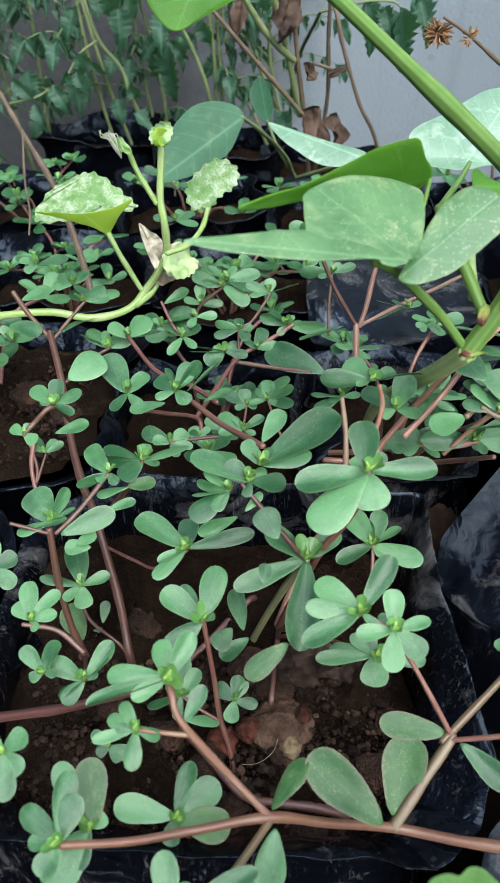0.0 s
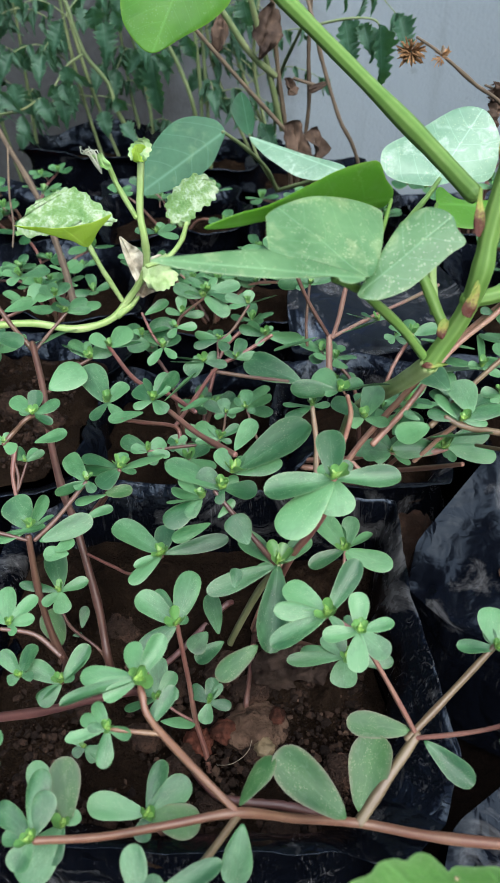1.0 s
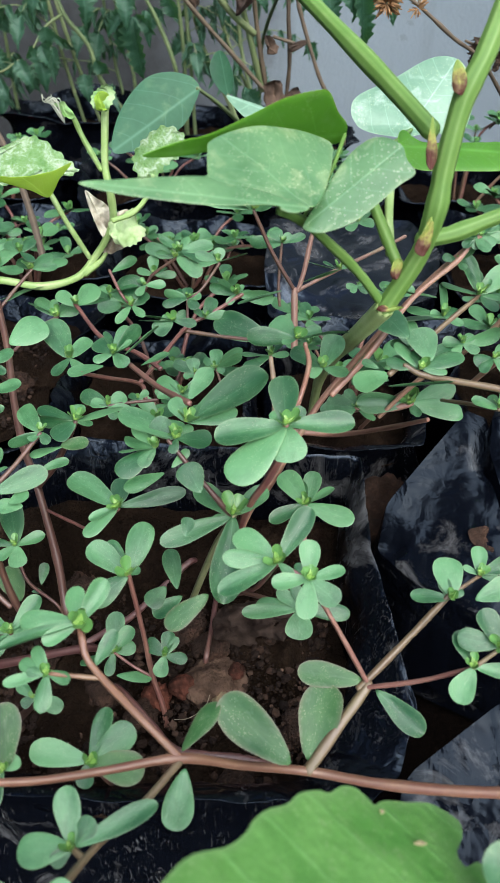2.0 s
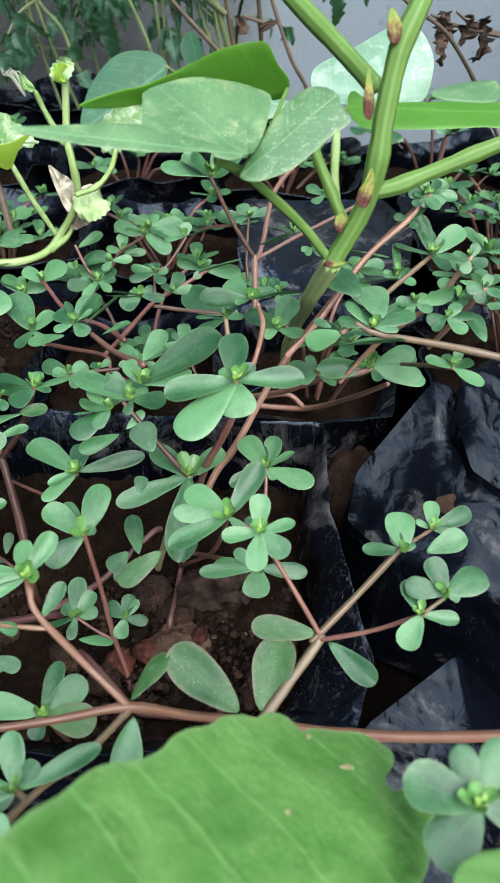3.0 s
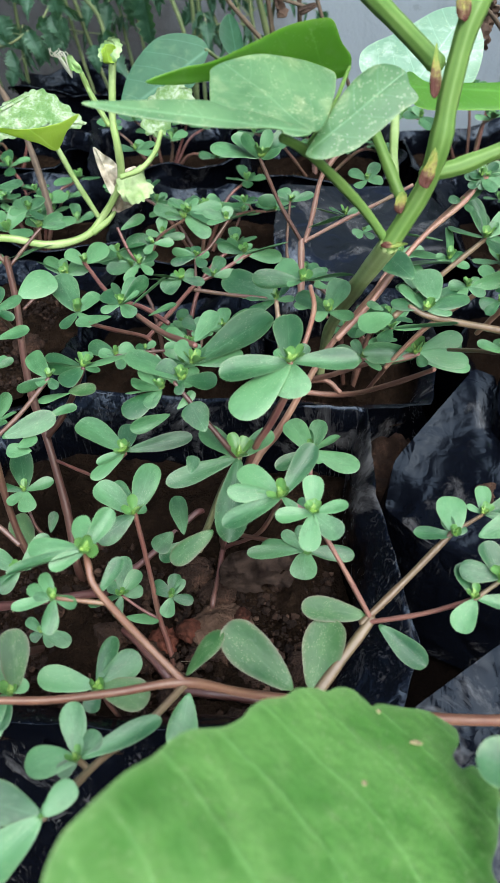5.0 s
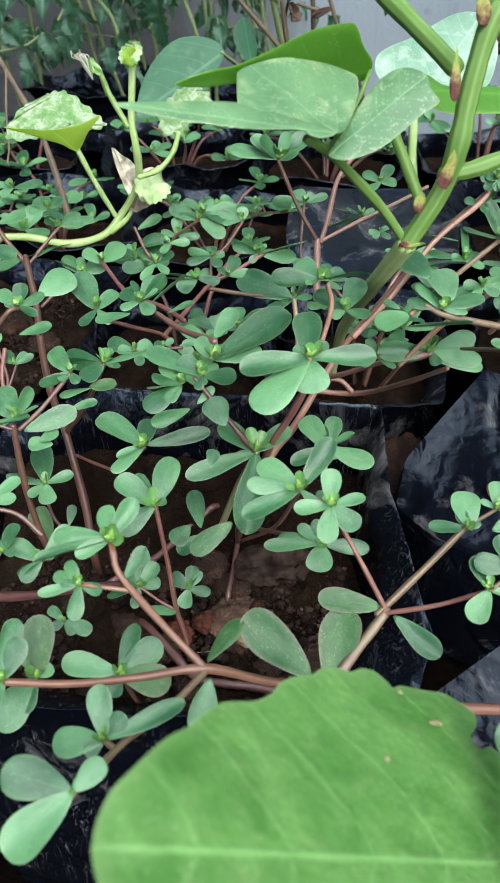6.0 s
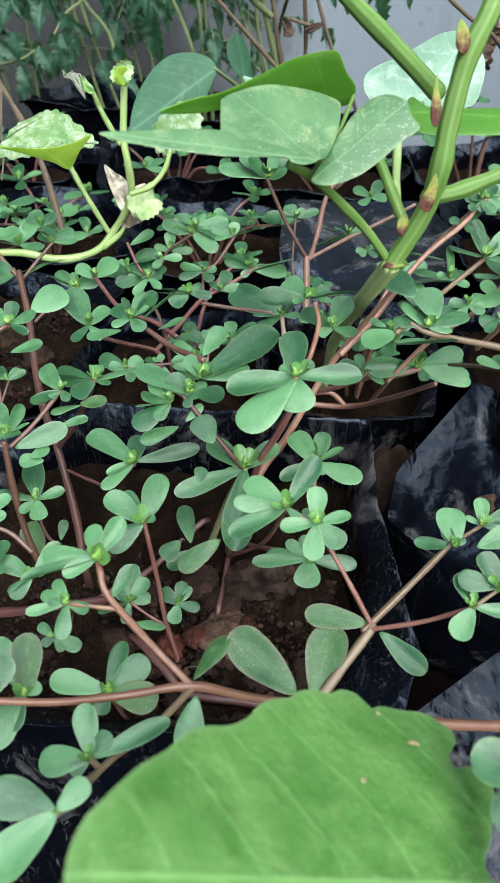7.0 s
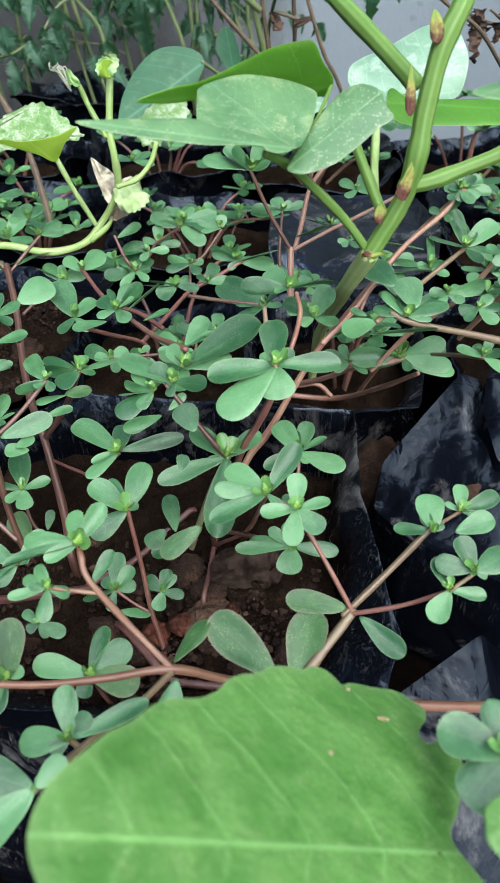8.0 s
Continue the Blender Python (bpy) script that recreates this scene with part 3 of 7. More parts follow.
def grow_bag(label, cx, cy, hx, hy, turn, rim, soil, seed, lean=0.0, folds=0.006, flare=0.0, bulge=0.0, foot=0.0, peaks=(), square=3.2, lean_y=0.0):
    """A black plastic bag of earth: a soft square body with creased sides and an uneven, crumpled mouth."""
    rnd = random.Random(seed)
    base = thing("grow_bag", label, "grow bag", (cx, cy, 0), "black grow bags in rows")
    rot = Matrix.Translation((cx, cy, 0)) @ Matrix.Rotation(radians(turn), 4, "Z")
    n, rows = 96, 26
    p1, p2, p3 = rnd.uniform(0, 6), rnd.uniform(0, 6), rnd.uniform(0, 6)
    so = Vector((rnd.uniform(0, 50), rnd.uniform(0, 50), 0))

    def ring(a, f, shrink=0.0):
        ca, sa = math.cos(a), math.sin(a)
        p = square + 3.0 * f
        r = (abs(ca) ** p + abs(sa) ** p) ** (-1 / p)
        x, y = hx * r * ca, hy * r * sa
        grow = 1 + foot * (1 - f) ** 1.5 - 0.12 * (1 - f) ** 3 + flare * f ** 2 + bulge * math.sin(math.pi * f) ** 1.5
        lip = max(0.0, (f - 0.8) / 0.2)
        grow += 0.2 * lip ** 1.6 * (0.7 + 0.9 * noise.noise(Vector((2.2 * ca, 2.2 * sa, 9.0)) + so))
        x, y = x * grow, y * grow
        crease = noise.noise(Vector((3.2 * ca, 3.2 * sa, 2.5 * f)) + so) * folds * 1.6
        crease += (0.5 - abs(noise.noise(Vector((5.5 * ca + f, 5.5 * sa, 4.0 * f)) + so))) * folds * 1.4
        crease += (0.5 - abs(noise.noise(Vector((13 * ca, 13 * sa + 2 * f, 7 * f)) + so))) * folds * 0.5 * (1 - 0.8 * f ** 4)
        k = 1 + (crease - shrink) / max(hx, hy)
        return x * k, y * k

    def top(a):
        up = sum(h * math.exp(-((math.degrees(a) - p + 180) % 360 - 180) ** 2 / (2 * w * w)) for p, h, w in peaks)
        return rim + up + 0.012 * math.sin(2 * a + p1) + 0.007 * math.sin(5 * a + p2) + 0.005 * noise.noise(Vector((4 * math.cos(a), 4 * math.sin(a), p3)))

    verts, faces = [], []
    for shell, shrink in ((0, 0.0), (1, 0.0005)):
        for i in range(rows + 1):
            f = i / rows
            for k in range(n):
                a = 2 * math.pi * k / n
                x, y = ring(a, f, shrink)
                z = (f if f < 0.8 else 0.8 + 0.5 * (f - 0.8)) * top(a)
                verts.append(rot @ Vector((x + lean * f * f, y + lean_y * f * f, z)))
    off = (rows + 1) * n
    for i in range(rows):
        for k in range(n):
            b = i * n + k
            c = i * n + (k + 1) % n
            faces.append((b, c, c + n, b + n))
            faces.append((b + n + off, c + n + off, c + off, b + off))
    lip = [verts[rows * n + k] - Vector((0, 0, 0.0006)) for k in range(n)]
    q = len(verts)
    for k, p in enumerate(lip):
        out = p - Vector((cx, cy, p.z))
        out.normalize()
        r = 0.0012 + 0.0008 * noise.noise(p * 38)
        for j in range(6):
            a = j * math.pi / 3
            verts.append(p + out * (1.5 * r * math.cos(a) + r) + Vector((0, 0, r * math.sin(a))))
    h = len(lip)
    for k in range(h):
        for j in range(6):
            b, c = q + k * 6, q + (k + 1) % h * 6
            faces.append((b + j, b + (j + 1) % 6, c + (j + 1) % 6, c + j))
    q = len(verts)
    verts += [verts[rows * n + k].copy() for k in range(n)] + [verts[off + rows * n + k].copy() for k in range(n)]
    for k in range(n):
        b, c = q + k, q + (k + 1) % n
        faces.append((b, c, c + n, b + n))
    link_part("plastic_film", mesh_of("plastic_film", verts, faces, plastic), base, Matrix(), "scuffed shiny black polythene")
    verts, faces = [], []
    rr = 60
    fs = soil / rim
    for i in range(rr + 1):
        for k in range(n):
            a = 2 * math.pi * k / n
            x, y = ring(a, fs, 0.0018)
            q = i / rr
            w = rot @ Vector((x * q + lean * fs * fs, y * q + lean_y * fs * fs, 0))
            h = 0.013 * noise.noise(w * 22 + so) + 0.009 * noise.noise(w * 60 + so) + 0.006 * abs(noise.noise(w * 150 + so)) + 0.003 * noise.noise(w * 400 + so)
            verts.append((w.x, w.y, soil + h * min(1, 3 * (1 - q) + 0.4)))
    for i in range(rr):
        for k in range(n):
            b = i * n + k
            c = i * n + (k + 1) % n
            faces.append((b, c, c + n, b + n))
    link_part("soil", mesh_of("soil", verts, faces, soil_mat), base, Matrix(), "dark reddish-brown crumbly potting soil")
    return base


def open_bag(label, posts, soil, seed, heaped=0.0):
    """A wide-mouthed bag: pairs of a foot on the soil and a point of the rim, with a creased film between them, and earth inside."""
    mid = Vector((sum(p[0][0] for p in posts) / len(posts), sum(p[0][1] for p in posts) / len(posts), 0))
    base = thing("grow_bag", label, "grow bag", mid, "black grow bags in rows")
    so = Vector((seed * 5.7, seed * 2.9, 0))
    per, rows = 16, 22
    foot, edge = [], []
    for i, (a, b) in enumerate(posts):
        c, d = posts[(i + 1) % len(posts)]
        for k in range(per):
            t = k / per
            foot.append(Vector((*a, soil)).lerp(Vector((*c, soil)), t))
            edge.append(Vector(b).lerp(Vector(d), t))
    n = len(foot)
    for _ in range(3):
        foot = [(foot[i - 1] + foot[i] * 2 + foot[(i + 1) % n]) / 4 for i in range(n)]
    edge = [(edge[i - 1] + edge[i] * 4 + edge[(i + 1) % n]) / 6 for i in range(n)]
    verts, faces = [], []
    for shrink in (0.0, 0.0005):
        for r in range(rows + 1):
            f = r / rows
            for i in range(n):
                out = (edge[i] - mid)
                out.z = 0
                out.normalize()
                if f < 0.4:
                    g = f / 0.4
                    p = foot[i] + out * (0.03 * (1 - g) ** 1.3 + 0.012 * math.sin(math.pi * g))
                    p.z = soil * g
                else:
                    g = (f - 0.4) / 0.6
                    p = foot[i].lerp(edge[i], g ** 2.6)
                    p.z = soil + (edge[i].z - soil) * g ** 0.5
                q = Vector((p.x * 1.0, p.y, p.z * 0.5))
                wr = (0.5 - abs(noise.noise(q * 34 + so))) * 0.006 + (0.5 - abs(noise.noise(q * 85 + so))) * 0.0026
                wr *= 1.0 if f < 0.4 else 1 - 0.55 * g
                p = p + out * (wr - shrink)
                if f > 0.95:
                    p.z += 0.0022 * noise.noise(Vector((p.x * 60, p.y * 60, 3.0)))
                verts.append(p)
    off = (rows + 1) * n
    for r in range(rows):
        for i in range(n):
            a, b = r * n + i, r * n + (i + 1) % n
            faces.append((a, b, b + n, a + n))
            faces.append((b + off, a + off, a + n + off, b + n + off))
    for i in range(n):
        a, b = rows * n + i, rows * n + (i + 1) % n
        faces.append((a, b, b + off, a + off))
    link_part("plastic_film", mesh_of("plastic_film", verts, faces, plastic_scuffed), base, Matrix(), "scuffed shiny black polythene")
    verts, faces = [], []
    rr = 70
    for r in range(rr + 1):
        t = r / rr
        for p in foot:
            w = Vector((mid.x + (p.x - mid.x) * t * 1.03, mid.y + (p.y - mid.y) * t * 1.03, 0))
            h = 0.012 * noise.noise(w * 22 + so) + 0.010 * noise.noise(w * 60 + so) + 0.007 * abs(noise.noise(w * 150 + so)) + 0.003 * noise.noise(w * 400 + so)
            k = min(max((w.y - mid.y) / 0.09, 0.0), 1.0)
            verts.append((w.x, w.y, soil + heaped * k * k * (3 - 2 * k) + h * min(1, 3 * (1 - t) + 0.4)))
    for r in range(rr):
        for i in range(n):
            a, b = r * n + i, r * n + (i + 1) % n
            faces.append((a, b, b + n, a + n))
    link_part("soil", mesh_of("soil", verts, faces, soil_mat), base, Matrix(), "dark reddish-brown crumbly potting soil")
    return base


BAG = "black polythene grow bag filled with brown soil"
open_bag(BAG + ", mouth wide open", [
    ((0.106, 0.334), (0.114, 0.340, 0.243)), ((0.092, 0.275), (0.111, 0.262, 0.241)), ((0.100, 0.240), (0.118, 0.220, 0.230)), ((0.092, 0.205), (0.128, 0.182, 0.208)),
    ((0.080, 0.178), (0.117, 0.153, 0.194)), ((0.066, 0.160), (0.090, 0.133, 0.199)), ((0.045, 0.150), (0.054, 0.130, 0.220)), ((-0.03, 0.148), (-0.03, 0.130, 0.220)),
    ((-0.10, 0.155), (-0.11, 0.135, 0.222)), ((-0.135, 0.18), (-0.148, 0.165, 0.205)), ((-0.14, 0.26), (-0.15, 0.26, 0.205)), ((-0.135, 0.345), (-0.150, 0.352, 0.212)),
    ((-0.075, 0.352), (-0.075, 0.364, 0.240)), ((-0.035, 0.350), (-0.03, 0.360, 0.238)), ((0.03, 0.345), (0.03, 0.348, 0.244)), ((0.07, 0.338), (0.075, 0.338, 0.248))], 0.163, 1, heaped=0.024)
grow_bag(BAG, -0.245, 0.545, 0.105, 0.10, -8, 0.20, 0.17, 2)
grow_bag(BAG, -0.035, 0.53, 0.083, 0.09, 4, 0.185, 0.135, 3)
open_bag(BAG + ", red stems inside", [
    ((0.055, 0.465), (0.038, 0.447, 0.174)), ((0.125, 0.460), (0.120, 0.440, 0.167)), ((0.172, 0.465), (0.188, 0.444, 0.169)), ((0.190, 0.52), (0.203, 0.51, 0.188)),
    ((0.190, 0.59), (0.203, 0.61, 0.182)), ((0.13, 0.62), (0.13, 0.635, 0.185)), ((0.06, 0.60), (0.05, 0.615, 0.182)), ((0.05, 0.53), (0.036, 0.53, 0.18))], 0.128, 4)
grow_bag(BAG, -0.27, 0.27, 0.10, 0.10, 12, 0.20, 0.16, 5)
grow_bag(BAG, -0.235, 0.80, 0.095, 0.09, 6, 0.205, 0.135, 6)
grow_bag(BAG, -0.02, 0.81, 0.092, 0.09, -5, 0.20, 0.135, 7)
grow_bag(BAG, 0.385, 0.80, 0.095, 0.092, -4, 0.20, 0.135, 9)
grow_bag(BAG, -0.33, 1.06, 0.095, 0.09, -6, 0.20, 0.135, 10)
grow_bag(BAG, -0.10, 1.07, 0.095, 0.09, 5, 0.205, 0.135, 12)
grow_bag(BAG, 0.13, 1.06, 0.095, 0.09, -3, 0.20, 0.135, 13)
grow_bag(BAG, 0.36, 1.07, 0.095, 0.09, 7, 0.20, 0.135, 14)
grow_bag(BAG + " with a tomato plant", -0.30, 1.44, 0.10, 0.095, 4, 0.205, 0.13, 15)
grow_bag(BAG + " with a tomato plant", -0.06, 1.40, 0.10, 0.095, -7, 0.20, 0.13, 16)
grow_bag(BAG + " with dried stalks", 0.12, 1.34, 0.09, 0.09, -7, 0.18, 0.12, 17)
grow_bag(BAG, 0.335, 0.565, 0.095, 0.09, 5, 0.185, 0.13, 18)
grow_bag(BAG, 0.46, 0.33, 0.11, 0.12, 12, 0.20, 0.15, 20, folds=0.007, square=6, foot=0.4)


def folded_bag(label, corners, seed, sag=0.008, undercut=1.15, folds=1.0, film=None):
    """A bag whose mouth is folded shut: a creased top sheet over its corners and sides that drop to the ground."""
    so = Vector((seed * 7.3, seed * 3.1, 0))
    c = [Vector(p) for p in corners]
    mid = sum(c, Vector()) / len(c)
    base = thing("grow_bag", label, "grow bag", (mid.x, mid.y, 0), "black grow bags in rows")
    steps, rings, rows = 10, 14, 12
    rim = []
    for i, p in enumerate(c):
        for k in range(steps):
            rim.append(p.lerp(c[(i + 1) % len(c)], k / steps))
    n = len(rim)
    rim = [(rim[i - 1] + rim[i] * 2 + rim[(i + 1) % n]) / 4 for i in range(n)]

    def height(x, y):
        w = [1 / ((p.x - x) ** 2 + (p.y - y) ** 2 + 1e-5) for p in c]
        return sum(a * p.z for a, p in zip(w, c)) / sum(w)

    verts, faces = [], []
    for r in range(rings + 1):
        s = 1 - r / rings
        for p in rim:
            x, y = mid.x + (p.x - mid.x) * s, mid.y + (p.y - mid.y) * s
            q = Vector((x, y, 0))
            z = p.z * s ** 4 + height(x, y) * (1 - s ** 4)
            crease = (0.5 - abs(noise.noise(q * 22 + so))) * 0.006 + (0.5 - abs(noise.noise(q * 55 + so))) * 0.002
            verts.append((x, y, z + (crease * folds - sag) * (1 - s ** 6)))
    for r in range(rings):
        for i in range(n):
            a, b = r * n + i, r * n + (i + 1) % n
            faces.append((a, b, b + n, a + n))
    link_part("top_sheet", mesh_of("top_sheet", verts, faces, film or plastic_dusty), base, Matrix(), "dusty folded black polythene")
    verts, faces = [], []
    q0 = 0
    for r in range(rows + 1):
        f = r / rows
        for p in rim:
            k = 1 - (1 - undercut) * f ** 0.7 + 0.12 * noise.noise(Vector((p.x * 18, p.y * 18, f * 3)) + so) * math.sin(math.pi * f) ** 0.5 * 0.5
            x, y = mid.x + (p.x - mid.x) * k, mid.y + (p.y - mid.y) * k
            verts.append((x, y, p.z * (1 - f)))
    for r in range(rows):
        for i in range(n):
            a, b = q0 + r * n + i, q0 + r * n + (i + 1) % n
            faces.append((b, a, a + n, b + n))
    link_part("plastic_film", mesh_of("plastic_film", verts, faces, plastic), base, Matrix(), "scuffed shiny black polythene")
    return base, height


FOLD = "black polythene grow bag folded shut and dusty"
SLUMP, slump_height = folded_bag(FOLD, [(0.152, 0.394, 0.15), (0.146, 0.375, 0.115), (0.17, 0.335, 0.12), (0.197, 0.318, 0.12), (0.246, 0.292, 0.112), (0.31, 0.27, 0.11), (0.30, 0.34, 0.14), (0.248, 0.365, 0.157), (0.236, 0.40, 0.176), (0.234, 0.442, 0.199), (0.218, 0.449, 0.202)], 1)
folded_bag(FOLD + ", top sheet slumped", [(0.066, 0.80, 0.222), (0.058, 0.72, 0.20), (0.062, 0.665, 0.166), (0.12, 0.645, 0.168), (0.19, 0.65, 0.18), (0.245, 0.68, 0.185), (0.262, 0.76, 0.20), (0.24, 0.84, 0.205), (0.14, 0.85, 0.20)], 4, sag=0.012, undercut=0.95, folds=0.7, film=plastic_sheen)
folded_bag(FOLD + ", corner rounded", [(0.240, 0.444, 0.214), (0.231, 0.425, 0.212), (0.229, 0.408, 0.192), (0.238, 0.377, 0.168), (0.258, 0.365, 0.158), (0.32, 0.37, 0.165), (0.345, 0.43, 0.19), (0.32, 0.465, 0.215), (0.27, 0.46, 0.218)], 2, sag=-0.006)
folded_bag(FOLD + ", one corner pulled up", [(0.170, 0.181, 0.216), (0.118, 0.150, 0.200), (0.095, 0.085, 0.155), (0.130, 0.035, 0.115), (0.225, 0.030, 0.10), (0.245, 0.120, 0.11), (0.225, 0.172, 0.152), (0.185, 0.182, 0.196)], 3, sag=0.002, folds=0.2)

# ---- purslane ----
A = thing("purslane_plant", "sprawling purslane with rosy stems and fleshy green leaves", "plant", (0.03, 0.27, 0.165), "purslane plants in the bags")
tuft(A, (-0.0077, 0.2657, 0.312), [(-122, 130, 60, 83, 0), (-189, -11, -5, 76, 59), (-171, 41, 19, 71, -50), (-190, -131, -60, 125, 0), (-69, 94, 43, 50, 0), (-75, -94, -44, 71, 0)], 7)
tuft(A, (0.0035, 0.2699, 0.3157), [(-314, 135, 62, 139, 8), (-137, 83, 38, 119, 0), (178, -21, -10, 119, 0), (73, 68, 31, 59, 0), (-28, -78, -36, 54, 0)], 7)
tuft(A, (0.0085, 0.2755, 0.3218), [(-86, 127, 59, 89, 0), (414, 254, 117, 200, 0), (262, 50, 23, 107, 0), (53, 90, 42, 54, 0)], 4)
leaf(A, (-0.0032, 0.2573, 0.3026), -202, -76, -35, 87, -42)
leaf(A, (0.0006, 0.2594, 0.3045), 82, 93, 43, 52, 29)
leaf(A, (0.0169, 0.236, 0.309), -80, 135, 62, 135, 0)
tuft(A, (0.0576, 0.2457, 0.3433), [(-8, 234, 108, 143, 0), (327, 18, 8, 110, 0), (15, -170, -78, 171, 0), (-335, -54, -25, 138, 0), (-260, -255, -118, 185, 0), (-70, 62, 28, 66, 0), (87, 83, 38, 66, 0)], 5)
tuft(A, (0.0325, 0.2487, 0.2808), [(-205, 151, 70, 129, 0), (181, 150, 69, 107, 0), (-375, -143, -66, 110, 0), (-44, -421, -194, 171, 0), (-111, -30, -14, 67, 0)], 5)
tuft(A, (0.0538, 0.1997, 0.3001), [(156, 235, 108, 107, 0), (-196, 134, 62, 126, 0), (-252, 19, 9, 91, 0), (-268, -132, -61, 102, 0), (67, -61, -28, 48, 0)], 4)
tuft(A, (0.0752, 0.2903, 0.2488), [(-140, 192, 89, 146, 0), (62, 192, 89, 111, 0), (178, 85, 39, 80, -31), (-222, -96, -44, 98, 0), (279, -103, -47, 132, 0), (63, -64, -30, 76, 0), (-15, 131, 61, 58, -23)], 4)
tuft(A, (0.0679, 0.1929, 0.2970), [(6, 162, 75, 99, 0), (164, 38, 17, 67, 0), (124, -106, -49, 107, 0), (-25, -168, -78, 101, 0), (-172, -24, -11, 80, 0), (-63, 61, 28, 48, 0)], 7)
tuft(A, (0.0686, 0.2179, 0.2426), [(-23, -142, -65, 146, 0), (259, -22, -10, 93, 0), (-241, 21, 9, 103, 0), (-34, 122, 56, 68, 0), (-127, 90, 42, 75, 0), (-314, -19, -9, 81, 0)], 3)
stem(A, stem_brown, [(0.0686, 0.2179, 0.2426), (0.045, 0.235, 0.232), (0.022, 0.262, 0.205), (0.0207, 0.2855, 0.158)], 0.0011, 0.0014)
tuft(A, (-0.0197, 0.2183, 0.2689), [(71, 260, 120, 137, 0), (-211, 137, 63, 128, 0), (-115, 169, 78, 78, 0), (-179, -135, -62, 119, 0), (53, 36, 17, 60, 0)], 3)
leaf(A, (-0.0076, 0.2531, 0.2173), -95, -106, -49, 121, 0)
leaf(A, (0.0021, 0.249, 0.2137), -159, -108, -50, 104, 0)
leaf(A, (-0.0009, 0.2523, 0.2163), -60, 227, 105, 111, 0)
old_leaf(A, (0.0215, 0.1989, 0.2778), -194, -141, -65, 107, 0)
leaf(A, (0.01, 0.2202, 0.2948), 13, 90, 42, 68, 0)
tuft(A, (-0.0285, 0.1612, 0.3062), [(-321, -90, -41, 72, 20), (-248, 10, 5, 96, 0), (-44, 139, 64, 91, 0), (92, 169, 78, 86, 20), (-138, -72, -33, 66, 0), (-185, -32, -15, 61, 0)], 6)
leaf(A, (-0.0215, 0.1475, 0.2960), 78, 132, 61, 65)
leaf(A, (-0.0403, 0.1458, 0.2946), -5, -137, -63, 71)
tuft(A, (-0.0352, 0.2216, 0.1986), [(-7, 205, 95, 111, 0), (93, 127, 59, 90, 0), (121, 25, 12, 83, 0), (-181, -71, -33, 79, 35), (-24, -123, -57, 62, 0), (-85, 56, 26, 76, 0)], 4)
tuft(A, (-0.0403, 0.1458, 0.2946), [(-168, -40, -18, 50, 0), (-116, 40, 18, 62, 0), (-66, 92, 43, 60, 0), (101, -21, -9, 60, 30), (-82, 3, 2, 45, 0)], 5)
tuft(A, (-0.0639, 0.1743, 0.2292), [(-57, -35, -16, 55, 0), (144, -46, -21, 81, 0), (-91, 59, 27, 56, 0), (62, -58, -27, 62, 0)], 2)
tuft(A, (-0.0050, 0.2113, 0.2100), [(-106, 75, 35, 85, 0), (24, 120, 56, 79, 0), (-22, -104, -48, 85, 0), (126, -19, -9, 66, 0), (71, 88, 41, 52, 0)], 3)
leaf(A, (-0.033, 0.2108, 0.1916), 198, -6, -3, 79, -30)
tuft(A, (-0.0262, 0.1319, 0.2510), [(-261, 40, 18, 115, 0), (59, 194, 89, 87, 0), (178, 122, 56, 125, 0), (-21, -97, -45, 76, 0), (39, 46, 21, 55, 0)], 4)
stem(A, stem_brown, [(-0.0262, 0.1319, 0.2510), (-0.024, 0.140, 0.215), (-0.02, 0.155, 0.160)], 0.0009, 0.0011)

tuft(A, (-0.0587, 0.1229, 0.2610), [(-165, 212, 98, 105, 0), (-148, -192, -89, 158, 0), (-40, -133, -62, 79, 0), (63, 39, 18, 63, 0)], 3)
old_leaf(A, (-0.0567, 0.1229, 0.2630), -49, 224, 103, 130, 0)
tuft(A, (-0.0645, 0.109, 0.2811), [(45, 147, 68, 96, 0), (3, 218, 101, 96, 0), (-157, 103, 47, 86, 0), (-117, 0, 0, 61, 0), (-57, -99, -46, 98, 0)], 5)
old_leaf(A, (0.0137, 0.1285, 0.2660), 136, 177, 82, 95, -23)
old_leaf(A, (0.0578, 0.126, 0.2605), -291, 226, 105, 182, 0)
old_leaf(A, (0.0682, 0.1419, 0.2318), 99, 302, 139, 200, 0)
old_leaf(A, (0.0944, 0.1722, 0.2482), -305, 39, 18, 124, 0)
leaf(A, (0.1004, 0.1679, 0.2472), 203, -173, -80, 112, 0)
leaf(A, (0.0150, 0.123, 0.2620), -33, -201, -93, 128, 0)
tuft(A, (-0.0213, 0.0870, 0.2778), [(-47, 179, 82, 97, 0), (-196, -9, -4, 116, 0), (68, 85, 39, 79, 0), (-69, -44, -21, 60, 0)], 4)
leaf(A, (-0.0234, 0.0585, 0.2997), -235, 53, 24, 133, 0)
leaf(A, (-0.0234, 0.0585, 0.2997), -195, -165, -76, 141, 0)
leaf(A, (-0.0213, 0.0870, 0.2778), 294, 128, 59, 79, 0)
leaf(A, (-0.0234, 0.0585, 0.2997), 90, 87, 40, 83, 0)
tuft(A, (-0.0234, 0.0585, 0.2997), [(22, 38, 18, 34, 0)], 3)

